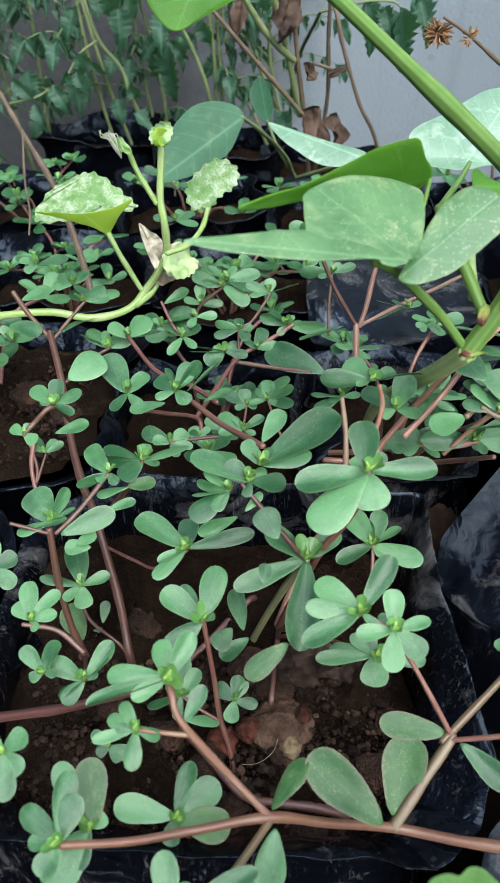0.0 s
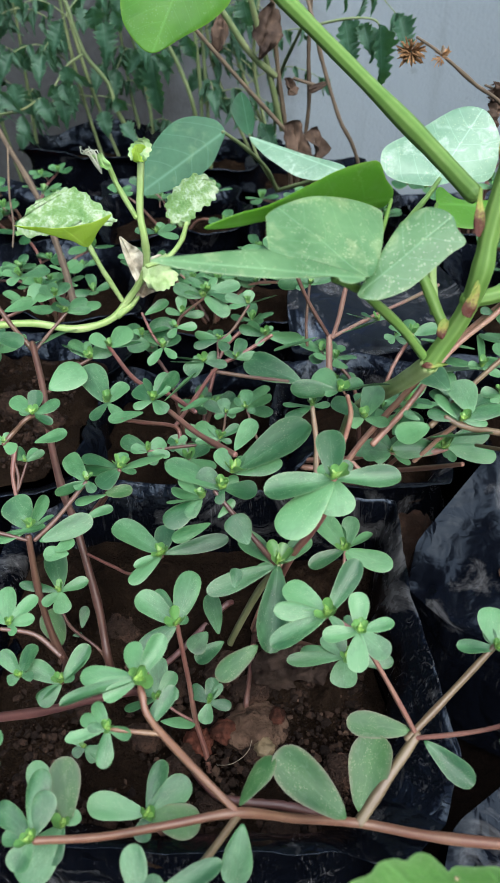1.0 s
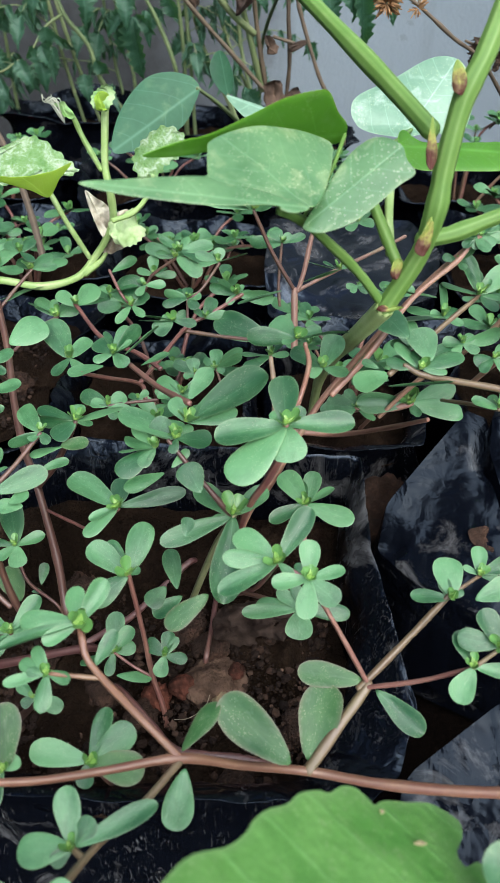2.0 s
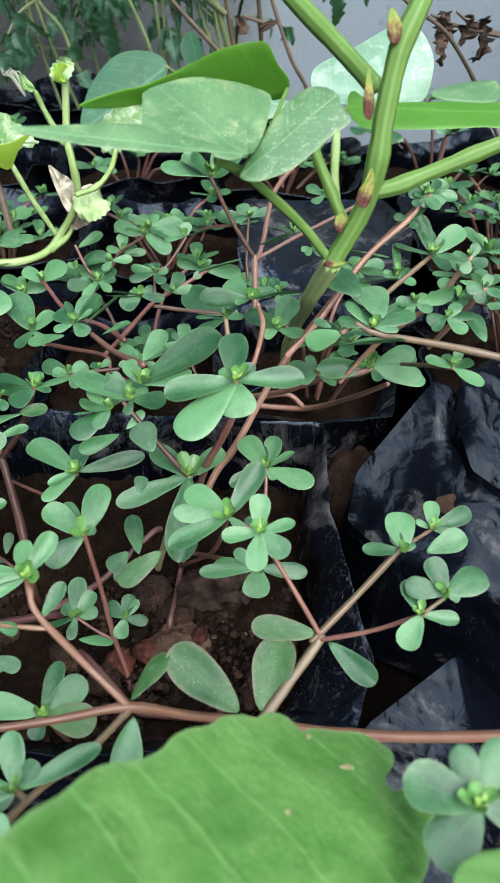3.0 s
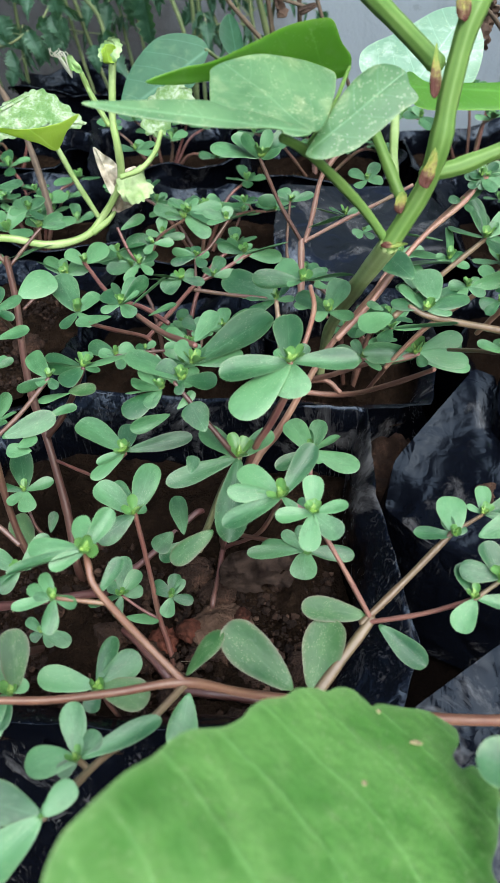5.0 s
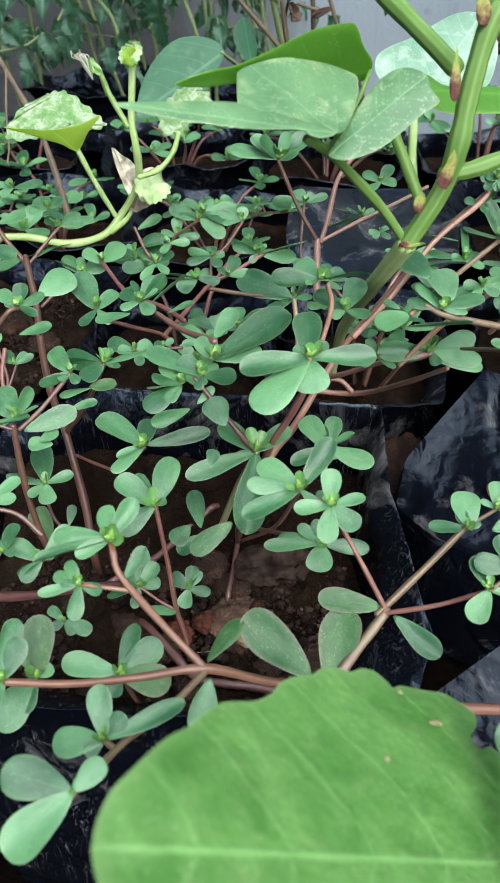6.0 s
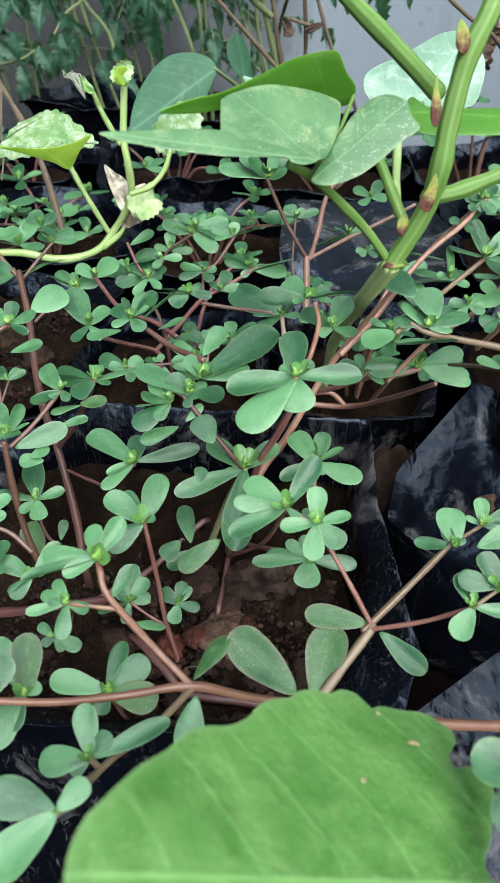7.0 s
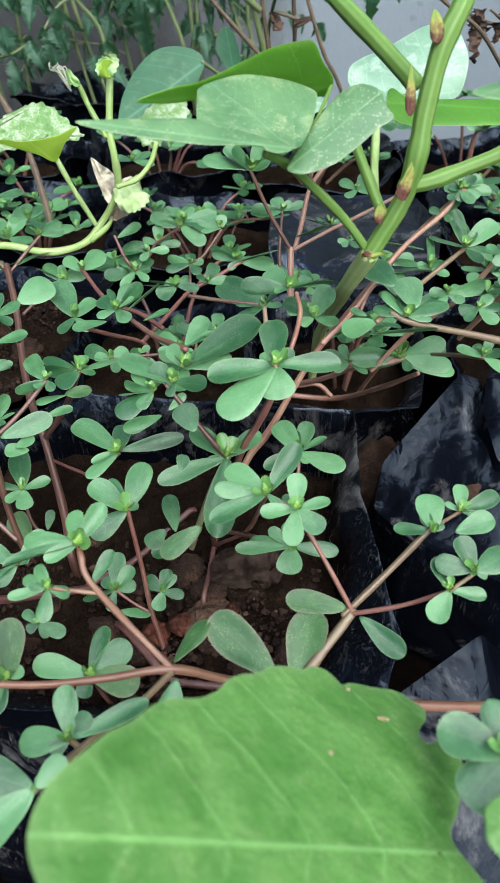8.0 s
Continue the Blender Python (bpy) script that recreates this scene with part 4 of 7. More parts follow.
tuft(A, (0.1375, 0.1996, 0.2752), [(2, 188, 87, 152, 0), (-197, 7, 3, 79, 20), (-36, 90, 42, 67, 0), (59, 39, 18, 51, 0)], 6)
leaf(A, (0.1483, 0.1972, 0.2769), 197, 72, 33, 118, 0)
tuft(A, (0.154, 0.212, 0.277), [(13, 138, 64, 81, 0), (209, 86, 40, 92, 0), (-75, 45, 21, 36, 0), (94, -21, -10, 41, 0)], 5)
tuft(A, (0.1379, 0.1597, 0.2784), [(-52, 143, 66, 93, 0), (-101, -130, -60, 109, 0), (164, -20, -9, 66, 0), (-18, 51, 24, 48, 0)], 4)
tuft(A, (0.1486, 0.1649, 0.2864), [(-54, 144, 67, 104, 0), (-174, 38, 18, 99, 0), (185, 79, 37, 140, 0), (58, -22, -10, 47, 0)], 4)
tuft(A, (0.1232, 0.0537, 0.3370), [(-199, 65, 30, 138, 0), (-139, -122, -56, 149, 0), (-36, 138, 64, 81, 0), (94, 151, 70, 92, 0), (110, -21, -10, 89, 0)], 4)
old_leaf(A, (-0.0262, 0.1319, 0.2510), 230, -40, -18, 142)
tuft(A, (-0.0882, 0.1333, 0.2996), [(81, 63, 29, 85, 0), (74, -71, -33, 86, 0), (-93, 47, 22, 85, 0), (35, -154, -71, 87, 0)], 3)
stem(A, stem_main, [(-0.0634, 0.1083, 0.2805), (-0.0401, 0.1139, 0.271), (-0.0148, 0.1215, 0.2643), (0.0126, 0.1264, 0.2643), (0.0365, 0.1322, 0.2470), (0.0679, 0.1379, 0.2299), (0.0967, 0.1314, 0.2326), (0.1259, 0.1257, 0.2383), (0.1518, 0.1211, 0.246), (0.1844, 0.1145, 0.2589)], 0.00144, 0.002592)
stem(A, stem_main, [(0.0126, 0.1266, 0.2645), (-0.006, 0.1384, 0.2789), (-0.0226, 0.1474, 0.2985), (-0.0262, 0.1545, 0.3045), (-0.0285, 0.1612, 0.3062)], 0.001656, 0.001224)
stem(A, stem_main, [(-0.0170, 0.1445, 0.2925), (-0.029, 0.1445, 0.2945), (-0.0403, 0.1458, 0.2946)], 0.001008, 0.000864)
stem(A, stem_tan, [(0.0128, 0.1253, 0.2635), (-0.0007, 0.1050, 0.268), (-0.0122, 0.0896, 0.2755), (-0.0185, 0.076, 0.284), (-0.0234, 0.0585, 0.2987)], 0.001584, 0.00108)
stem(A, stem_tan, [(-0.0165, 0.083, 0.279), (-0.0213, 0.0870, 0.2778)], 0.0012, 0.001)
stem(A, stem_tan, [(0.0679, 0.1383, 0.2301), (0.0822, 0.1543, 0.2381), (0.0974, 0.1704, 0.2478)], 0.0026, 0.0021)
stem(A, stem_red, [(0.0969, 0.1709, 0.248), (0.0826, 0.1817, 0.2725), (0.0679, 0.1929, 0.2960)], 0.001224, 0.000936)
stem(A, stem_tan, [(0.0929, 0.1694, 0.2463), (0.1143, 0.1851, 0.2593), (0.1362, 0.2004, 0.2755)], 0.0017, 0.0014)
stem(A, stem_tan, [(0.1362, 0.2004, 0.2755), (0.154, 0.212, 0.277)], 0.001008, 0.000792)
stem(A, stem_red, [(0.0937, 0.1694, 0.2464), (0.1187, 0.1636, 0.2621), (0.1379, 0.1597, 0.2784)], 0.001152, 0.000936)
stem(A, stem_tan, [(0.1379, 0.1597, 0.2784), (0.1485, 0.164, 0.2857)], 0.000936, 0.000792)
stem(A, stem_red, [(-0.0197, 0.2183, 0.2689), (-0.0160, 0.2159, 0.2258), (-0.013, 0.2117, 0.1899), (-0.008, 0.2049, 0.1707), (-0.0051, 0.1971, 0.1523), (-0.0051, 0.2011, 0.155)], 0.001224, 0.001584)
stem(A, stem_red, [(-0.013, 0.2112, 0.1896), (-0.0237, 0.2154, 0.1932), (-0.0351, 0.2211, 0.1982)], 0.000864, 0.00072)
stem(A, stem_brown, [(-0.001, 0.2687, 0.3147), (0.0165, 0.2555, 0.2985), (0.0325, 0.2487, 0.2790)], 0.0011, 0.0015)
stem(A, stem_base, [(0.0325, 0.2487, 0.2798), (0.021, 0.2609, 0.2407), (0.0043, 0.2791, 0.171), (0.0043, 0.2831, 0.155)], 0.001728, 0.002448)
stem(A, stem_red, [(0.0538, 0.1997, 0.2991), (0.061, 0.1965, 0.2975), (0.0679, 0.1929, 0.2960)], 0.001008, 0.000864)
stem(A, stem_red, [(0.0208, 0.2854, 0.155), (0.0208, 0.2814, 0.1712), (0.0428, 0.2404, 0.23), (0.0538, 0.1997, 0.2991)], 0.001296, 0.001008)
stem(A, stem_dark, [(0.0207, 0.2882, 0.155), (0.0207, 0.2842, 0.1736), (0.0177, 0.2542, 0.1731), (0.0156, 0.2341, 0.1741), (0.0156, 0.2381, 0.155)], 0.001584, 0.00144)
stem(A, stem_dark, [(-0.0618, 0.2453, 0.155), (-0.0618, 0.2413, 0.1737), (-0.0343, 0.2634, 0.1739), (-0.01, 0.2892, 0.1805), (0.0047, 0.3023, 0.1847), (0.0047, 0.3063, 0.155)], 0.00216, 0.001872)
stem(A, stem_red, [(0.0576, 0.2457, 0.3423), (0.058, 0.248, 0.328), (0.0491, 0.2509, 0.302), (0.0385, 0.2576, 0.2719), (0.0207, 0.2855, 0.1748), (0.0207, 0.2895, 0.155)], 0.001584, 0.00216)
stem(A, stem_dark, [(-0.045, 0.224, 0.158), (-0.034, 0.214, 0.172), (-0.0155, 0.193, 0.176), (0.0, 0.178, 0.173), (0.016, 0.174, 0.174), (0.036, 0.1725, 0.173), (0.054, 0.171, 0.167), (0.068, 0.170, 0.150)], 0.0021, 0.0026, jitter=0.1, steps=9)
stem(A, stem_red, [(0.0738, 0.2706, 0.2308), (0.0752, 0.2903, 0.2488)], 0.001152, 0.000864)

L = thing("purslane_plant", "leggy purslane with brown stems rising from bag soil", "plant", (-0.072, 0.259, 0.168), "purslane plants in the bags")
tuft(L, (-0.1421, 0.5186, 0.3047), [(-159, -10, -5, 97, 0), (88, 132, 61, 116, 0), (-39, 92, 80, 87, 0), (-127, 80, 37, 97, 0), (125, -78, -36, 68, 0)], 5)
tuft(L, (-0.1341, 0.5148, 0.2924), [(271, 94, 43, 135, 0), (145, 137, 63, 126, 0), (-125, 69, 32, 87, 0), (206, 15, 7, 83, 0)], 4)
tuft(L, (-0.167, 0.5187, 0.3219), [(237, 41, 19, 106, 0), (-155, 37, 17, 73, 0), (-61, 49, 50, 68, 0), (-90, -78, -36, 77, 0)], 4)
leaf(L, (-0.1801, 0.5026, 0.2989), 220, 92, 42, 135, 0)
leaf(L, (-0.1891, 0.4909, 0.284), 249, -60, -28, 155, 0)
leaf(L, (-0.1566, 0.4962, 0.2716), 306, 205, 95, 152, -25)
leaf(L, (-0.168, 0.4923, 0.2718), 170, 91, 42, 79, -36)
tuft(L, (-0.1156, 0.5003, 0.2573), [(-197, 145, 67, 126, 0), (108, 134, 62, 135, 0), (-254, 146, 67, 120, 58), (182, 61, 28, 78, 16), (-57, 124, 90, 77, 0)], 4)
tuft(L, (-0.0987, 0.497, 0.2688), [(-161, 113, 52, 123, 0), (151, 175, 81, 196, 0), (264, 50, 23, 108, -29), (70, 138, 64, 95, 0)], 3)
tuft(L, (-0.0552, 0.5036, 0.266), [(-24, 220, 154, 216, 0), (-166, 157, 72, 104, 0), (135, 103, 48, 95, 0), (108, -102, -47, 76, 0), (-110, -152, -70, 85, 0)], 3)
leaf(L, (-0.0697, 0.5145, 0.2899), 187, 121, 56, 95, 0)
tuft(L, (-0.0724, 0.5061, 0.2752), [(228, 77, 36, 97, -31), (-74, 52, 24, 57, 0)], 2)
tuft(L, (-0.1078, 0.3214, 0.3268), [(-142, 110, 51, 102, 0), (0, 144, 67, 88, 0), (148, 75, 34, 88, 0), (121, -51, -23, 53, 33), (-85, 24, 11, 47, 0)], 5)
leaf(L, (-0.107, 0.3119, 0.3137), 184, 56, 26, 88, 0)
tuft(L, (-0.123, 0.3071, 0.3162), [(81, -42, -20, 75, 0), (-83, 49, 23, 68, 0), (17, 66, 30, 47, 0)], 4)
tuft(L, (-0.1341, 0.3609, 0.2596), [(50, 97, 45, 72, 0), (107, 73, 34, 54, 35), (-113, 58, 27, 52, 0), (-73, 97, 45, 52, 32)], 2)
tuft(L, (-0.1073, 0.2763, 0.2797), [(-130, 166, 76, 179, 0), (62, 184, 85, 85, 39), (135, 61, 28, 60, -48), (-171, -75, -35, 76, 14), (-74, 62, 28, 67, 0)], 6)
leaf(L, (-0.1158, 0.2717, 0.279), 175, 51, 24, 74, -26)
leaf(L, (-0.1018, 0.2723, 0.2734), 285, 129, 60, 127, 36)
leaf(L, (-0.0861, 0.2703, 0.2655), -145, 0, 0, 94, 0)
leaf(L, (-0.0937, 0.27, 0.268), 104, 61, 28, 87, 0)
tuft(L, (-0.0768, 0.2969, 0.2975), [(-137, 157, 72, 119, 0), (-163, -82, -38, 74, -54), (-58, -48, -22, 60, 0), (56, -64, -29, 60, 0), (-54, 48, 22, 53, 0)], 5)
tuft(L, (-0.0594, 0.3093, 0.2963), [(11, 101, 46, 87, 0), (-231, 81, 37, 99, 26), (-113, -111, -51, 128, 0), (-225, 0, 0, 90, -66), (262, 93, 43, 113, -49), (101, -23, -11, 47, 0)], 6)
old_leaf(L, (-0.0675, 0.2986, 0.2864), 163, 16, 7, 87, 0)
leaf(L, (-0.0666, 0.2983, 0.2858), -182, -45, -21, 75, 33)
leaf(L, (-0.0779, 0.2874, 0.2777), 150, 63, 29, 67, 0)
tuft(L, (-0.0324, 0.2693, 0.2666), [(-293, 171, 79, 152, 0), (9, 164, 76, 119, 0), (376, 88, 41, 96, 25), (-158, -68, -31, 59, 0), (-169, -164, -76, 89, 0), (-79, 82, 38, 59, 0)], 5)


tuft(L, (-0.0950, 0.2679, 0.2359), [(-81, 247, 114, 142, 0), (157, 65, 30, 75, 0), (-247, 36, 16, 64, 0), (32, -124, -57, 107, 0), (-95, -78, -36, 71, 0)], 3)
old_leaf(L, (-0.1011, 0.2655, 0.1875), -121, 194, 90, 160, 0)
leaf(L, (-0.0899, 0.2754, 0.1916), 6, 128, 59, 65, 0)
leaf(L, (-0.0954, 0.271, 0.1899), 60, 6, 3, 31, 0)
tuft(L, (-0.1052, 0.2167, 0.2704), [(-37, 176, 81, 99, 0), (121, 139, 64, 78, 0), (45, -46, -21, 50, 0), (132, 31, 14, 62, 0), (-90, 70, 32, 81, 0)], 4)
tuft(L, (-0.0972, 0.1981, 0.2539), [(39, 145, 67, 87, 0), (-118, 107, 49, 81, 0), (71, -5, -2, 50, 0), (-65, -29, -14, 58, 0)], 4)
tuft(L, (-0.0777, 0.1985, 0.2475), [(-178, 80, 37, 99, 0), (120, 169, 78, 89, 0), (107, 105, 49, 63, -30), (-98, -102, -47, 87, 0), (-126, -68, -32, 59, 22), (58, 37, 17, 56, 0)], 4)
tuft(L, (-0.1549, 0.2883, 0.2269), [(131, 82, 38, 112, 0), (145, -94, -44, 112, 0), (-104, 32, 15, 87, 0), (-25, 164, 76, 97, 0)], 3)
stem(L, stem_brown, [(-0.1858, 0.5034, 0.3049), (-0.1747, 0.4985, 0.2874), (-0.1589, 0.4928, 0.2672)], 0.001872, 0.001728)
stem(L, stem_brown, [(-0.1608, 0.4958, 0.2734), (-0.1446, 0.452, 0.2558), (-0.1289, 0.3999, 0.2409), (-0.1132, 0.3589, 0.2333), (-0.1008, 0.3335, 0.2308), (-0.0892, 0.3075, 0.2125), (-0.0795, 0.2837, 0.199), (-0.0715, 0.2581, 0.1873), (-0.0715, 0.2621, 0.155)], 0.002592, 0.002448)
stem(L, stem_brown, [(-0.1078, 0.2728, 0.2765), (-0.1081, 0.268, 0.2391), (-0.1045, 0.2621, 0.2045), (-0.0988, 0.2581, 0.1815)], 0.0018, 0.00216)
stem(L, stem_red, [(-0.0895, 0.3141, 0.2187), (-0.0696, 0.2978, 0.2248), (-0.0527, 0.2799, 0.238), (-0.0324, 0.2693, 0.2646)], 0.001008, 0.000864)
stem(L, stem_brown, [(-0.1042, 0.2725, 0.2746), (-0.0922, 0.2823, 0.2827), (-0.0768, 0.2965, 0.297)], 0.001296, 0.001152)
stem(L, stem_brown, [(-0.1271, 0.2705, 0.2834), (-0.1172, 0.2711, 0.2791), (-0.1085, 0.2713, 0.2753)], 0.001008, 0.001008)
stem(L, stem_brown, [(-0.0953, 0.3251, 0.2312), (-0.0778, 0.3188, 0.2573), (-0.0594, 0.3089, 0.2958)], 0.001872, 0.00144)
stem(L, stem_red, [(-0.0919, 0.3295, 0.2346), (-0.0752, 0.3194, 0.264), (-0.061, 0.3076, 0.2947)], 0.001152, 0.001008)
stem(L, stem_brown, [(-0.1191, 0.3779, 0.2739), (-0.1079, 0.3208, 0.326), (-0.1181, 0.3124, 0.3202), (-0.123, 0.3071, 0.3162)], 0.00144, 0.001152)
stem(L, stem_brown, [(-0.1462, 0.3661, 0.2724), (-0.1392, 0.3536, 0.2534), (-0.1397, 0.346, 0.2449), (-0.1341, 0.3602, 0.2587)], 0.001152, 0.000864)
stem(L, stem_brown, [(-0.158, 0.4942, 0.269), (-0.1455, 0.5053, 0.2811), (-0.1341, 0.5144, 0.2916)], 0.00144, 0.001152)
stem(L, stem_brown, [(-0.1492, 0.4781, 0.2384), (-0.1336, 0.4905, 0.2497), (-0.1156, 0.5003, 0.2573)], 0.00144, 0.001152)
stem(L, stem_red, [(-0.1411, 0.3651, 0.2684), (-0.1426, 0.3527, 0.2541), (-0.1388, 0.3411, 0.2392)], 0.001584, 0.001152)
stem(L, stem_brown, [(-0.1043, 0.2846, 0.2035), (-0.0958, 0.2725, 0.1964), (-0.075, 0.2591, 0.1888), (-0.075, 0.2631, 0.155)], 0.001008, 0.000864)
stem(L, stem_brown, [(-0.0795, 0.209, 0.2553), (-0.0923, 0.2151, 0.2642), (-0.1081, 0.2143, 0.2699)], 0.001296, 0.001008)
stem(L, stem_brown, [(-0.0777, 0.1985, 0.2475), (-0.0988, 0.2581, 0.1815)], 0.001152, 0.001008)
stem(L, stem_dark, [(-0.1491, 0.1656, 0.2574), (-0.1194, 0.195, 0.2199), (-0.0973, 0.2119, 0.2), (-0.074, 0.2296, 0.1843), (-0.0533, 0.242, 0.1725), (-0.0533, 0.246, 0.155)], 0.002592, 0.00216)
stem(L, stem_brown, [(-0.0632, 0.1475, 0.2517), (-0.0855, 0.2103, 0.1608), (-0.0855, 0.2143, 0.155)], 0.001872, 0.001584)

C = thing("purslane_plant", "low bushy purslane with red stems over the bags", "plant", (-0.03, 0.50, 0.15), "purslane plants in the bags")
leaf(C, (-0.1225, 0.4012, 0.2912), 213, 177, 82, 228, 0)
tuft(C, (-0.0842, 0.4038, 0.2783), [(-185, 281, 130, 204, 0), (121, 162, 75, 122, 0), (-96, -132, -61, 90, 0), (117, -104, -48, 81, 0)], 4)
leaf(C, (-0.0521, 0.3646, 0.2979), -220, -56, -26, 96, 0)
tuft(C, (-0.0456, 0.37, 0.3039), [(-132, 90, 41, 125, 0), (-127, -50, -23, 66, 0), (69, 193, 89, 89, 0), (158, 192, 89, 106, 63), (-56, 161, 74, 74, 40), (86, -88, -41, 103, 0), (104, 97, 45, 60, -18)], 6)
leaf(C, (-0.0384, 0.3706, 0.303), 213, 177, 81, 115, -56)
tuft(C, (-0.0481, 0.3471, 0.2796), [(-189, 86, 40, 110, 0), (97, 78, 36, 102, 0), (-118, 22, 10, 73, 0), (139, -22, -10, 66, 0), (53, -88, -40, 66, 0)], 4)
tuft(C, (-0.0271, 0.6041, 0.2624), [(-293, 111, 51, 127, -32), (-193, 37, 17, 79, -47), (-66, 92, 66, 98, 0), (323, 135, 62, 142, 0), (237, -181, -83, 152, 0), (-109, 61, 28, 65, 0)], 4)
tuft(C, (-0.0475, 0.5951, 0.2482), [(-163, 55, 25, 70, -19), (102, 103, 47, 76, 0), (207, 12, 5, 83, 38), (-16, 159, 120, 109, 0)], 2)
tuft(C, (0.0158, 0.5355, 0.2898), [(-201, 77, 35, 87, -13), (0, 100, 76, 100, 0), (239, 70, 32, 100, -54), (-171, -21, -10, 69, 0), (-72, 93, 43, 68, 0)], 4)
tuft(C, (-0.0441, 0.5143, 0.2785), [(168, 10, 5, 86, 0), (-60, -88, -41, 76, 0), (-61, 79, 36, 67, 0)], 2)
tuft(C, (0.0301, 0.5231, 0.2666), [(-221, 81, 37, 95, -52), (-144, 129, 60, 81, -38), (59, 86, 39, 48, 0), (315, -32, -15, 127, 54), (121, 42, 20, 52, 0), (-72, -90, -41, 68, 0)], 5)
tuft(C, (-0.0092, 0.5118, 0.2687), [(-209, 48, 22, 86, -43), (-12, 100, 46, 88, 0), (108, 15, 7, 88, 0), (-209, -62, -29, 88, 0), (72, -98, -45, 95, 0), (-106, 84, 39, 57, 0)], 4)
tuft(C, (0.0039, 0.5042, 0.2547), [(75, 188, 87, 114, 0), (137, 83, 38, 67, 0), (194, 41, 19, 80, 38), (-82, 78, 36, 67, 0)], 3)
tuft(C, (-0.022, 0.502, 0.2533), [(-306, 68, 31, 126, 54), (-282, -25, -12, 113, 53), (-146, -117, -54, 152, 0), (199, -36, -17, 81, 25), (116, 77, 36, 86, 0), (-95, 26, 12, 76, 0)], 3)
leaf(C, (0.0597, 0.4812, 0.2459), -477, 223, 103, 242, 0)
leaf(C, (0.0617, 0.4087, 0.3287), -281, -115, -53, 123, 35)
tuft(C, (0.0134, 0.4705, 0.2275), [(9, 168, 78, 112, 0), (215, 113, 52, 99, 56), (-143, -48, -22, 70, 0), (-94, 89, 41, 65, 0), (79, -34, -16, 56, 0)], 3)
tuft(C, (-0.0029, 0.4675, 0.224), [(-30, 128, 59, 112, 0), (-175, 98, 45, 102, 0), (84, -20, -9, 56, 0), (-92, -34, -16, 65, 0)], 2)
tuft(C, (-0.0028, 0.3583, 0.281), [(-163, 111, 51, 103, 0), (132, 99, 46, 68, 0), (-158, -15, -7, 64, 0), (-69, 92, 42, 52, 0), (81, -23, -10, 44, 0)], 4)
leaf(C, (0.0094, 0.2831, 0.331), 104, 167, 77, 101, 0)
leaf(C, (-0.0283, 0.3675, 0.2967), 181, 69, 32, 79, -39)
tuft(C, (-0.0306, 0.3546, 0.2797), [(-61, 30, 14, 52, 0), (64, 49, 23, 52, 0), (-41, -45, -21, 51, 0)], 4)
tuft(C, (-0.0237, 0.607, 0.2673), [(310, 64, 30, 143, 0), (238, -90, -42, 132, 0), (-190, 123, 57, 93, 0), (74, 123, 85, 88, 0)], 4)
tuft(C, (-0.0687, 0.6191, 0.3188), [(-203, 29, 14, 88, 0), (169, 83, 38, 99, 0), (205, -60, -28, 88, 0), (46, 88, 70, 88, 0)], 3)
stem(C, stem_red, [(0.0349, 0.523, 0.2666), (0.0109, 0.5108, 0.2562), (-0.0103, 0.5001, 0.2489), (-0.0259, 0.45, 0.2516), (-0.0372, 0.4057, 0.257)], 0.001728, 0.001584)
stem(C, stem_red, [(-0.0349, 0.3669, 0.2971), (-0.0135, 0.3265, 0.3093), (0.0094, 0.2818, 0.3294)], 0.001584, 0.001584)
stem(C, stem_red, [(-0.0652, 0.3601, 0.2953), (-0.0545, 0.3793, 0.279), (-0.0372, 0.4052, 0.2564), (-0.0332, 0.3986, 0.247)], 0.001296, 0.00144)
stem(C, stem_brown, [(-0.015, 0.4981, 0.2463), (0.0157, 0.4909, 0.2453), (0.0482, 0.4823, 0.2463)], 0.001584, 0.00144)
stem(C, stem_red, [(-0.0995, 0.4978, 0.2705), (-0.0725, 0.4602, 0.2608), (-0.0436, 0.4359, 0.2638), (-0.0229, 0.4128, 0.2645)], 0.001584, 0.001728)
stem(C, stem_red, [(-0.0719, 0.5148, 0.2913), (-0.0633, 0.5072, 0.2746), (-0.0552, 0.5036, 0.266)], 0.001152, 0.001152)
stem(C, stem_brown, [(0.0158, 0.5349, 0.2885), (0.0016, 0.5192, 0.2731), (-0.0101, 0.5109, 0.2671)], 0.001152, 0.001152)
stem(C, stem_brown, [(-0.0101, 0.5113, 0.2679), (-0.0098, 0.5013, 0.2509)], 0.000864, 0.001152)
stem(C, stem_brown, [(-0.0271, 0.6036, 0.2614), (-0.0447, 0.5598, 0.265), (-0.0478, 0.5358, 0.264), (-0.0552, 0.5036, 0.266)], 0.001152, 0.001152)
stem(C, stem_brown, [(0.0143, 0.47, 0.2268), (0.0226, 0.4562, 0.208), (0.0296, 0.4476, 0.1971)], 0.000864, 0.001152)
stem(C, stem_brown, [(-0.0029, 0.4675, 0.224), (-0.0052, 0.4587, 0.212), (-0.0099, 0.4529, 0.2048)], 0.000864, 0.001152)
stem(C, stem_brown, [(-0.0481, 0.3471, 0.2796), (-0.0347, 0.3512, 0.2792), (-0.0186, 0.3551, 0.2784)], 0.000864, 0.001008)
D = thing("purslane_plant", "spreading purslane with thick red stems in a low bag", "plant", (0.12, 0.48, 0.15), "purslane plants in the bags")
tuft(D, (0.0522, 0.3144, 0.338), [(-166, 17, 8, 67, 43), (-152, -75, -35, 69, 0), (-73, -33, -15, 44, 0), (101, 10, 4, 44, 0), (73, 83, 38, 47, -28)], 6)
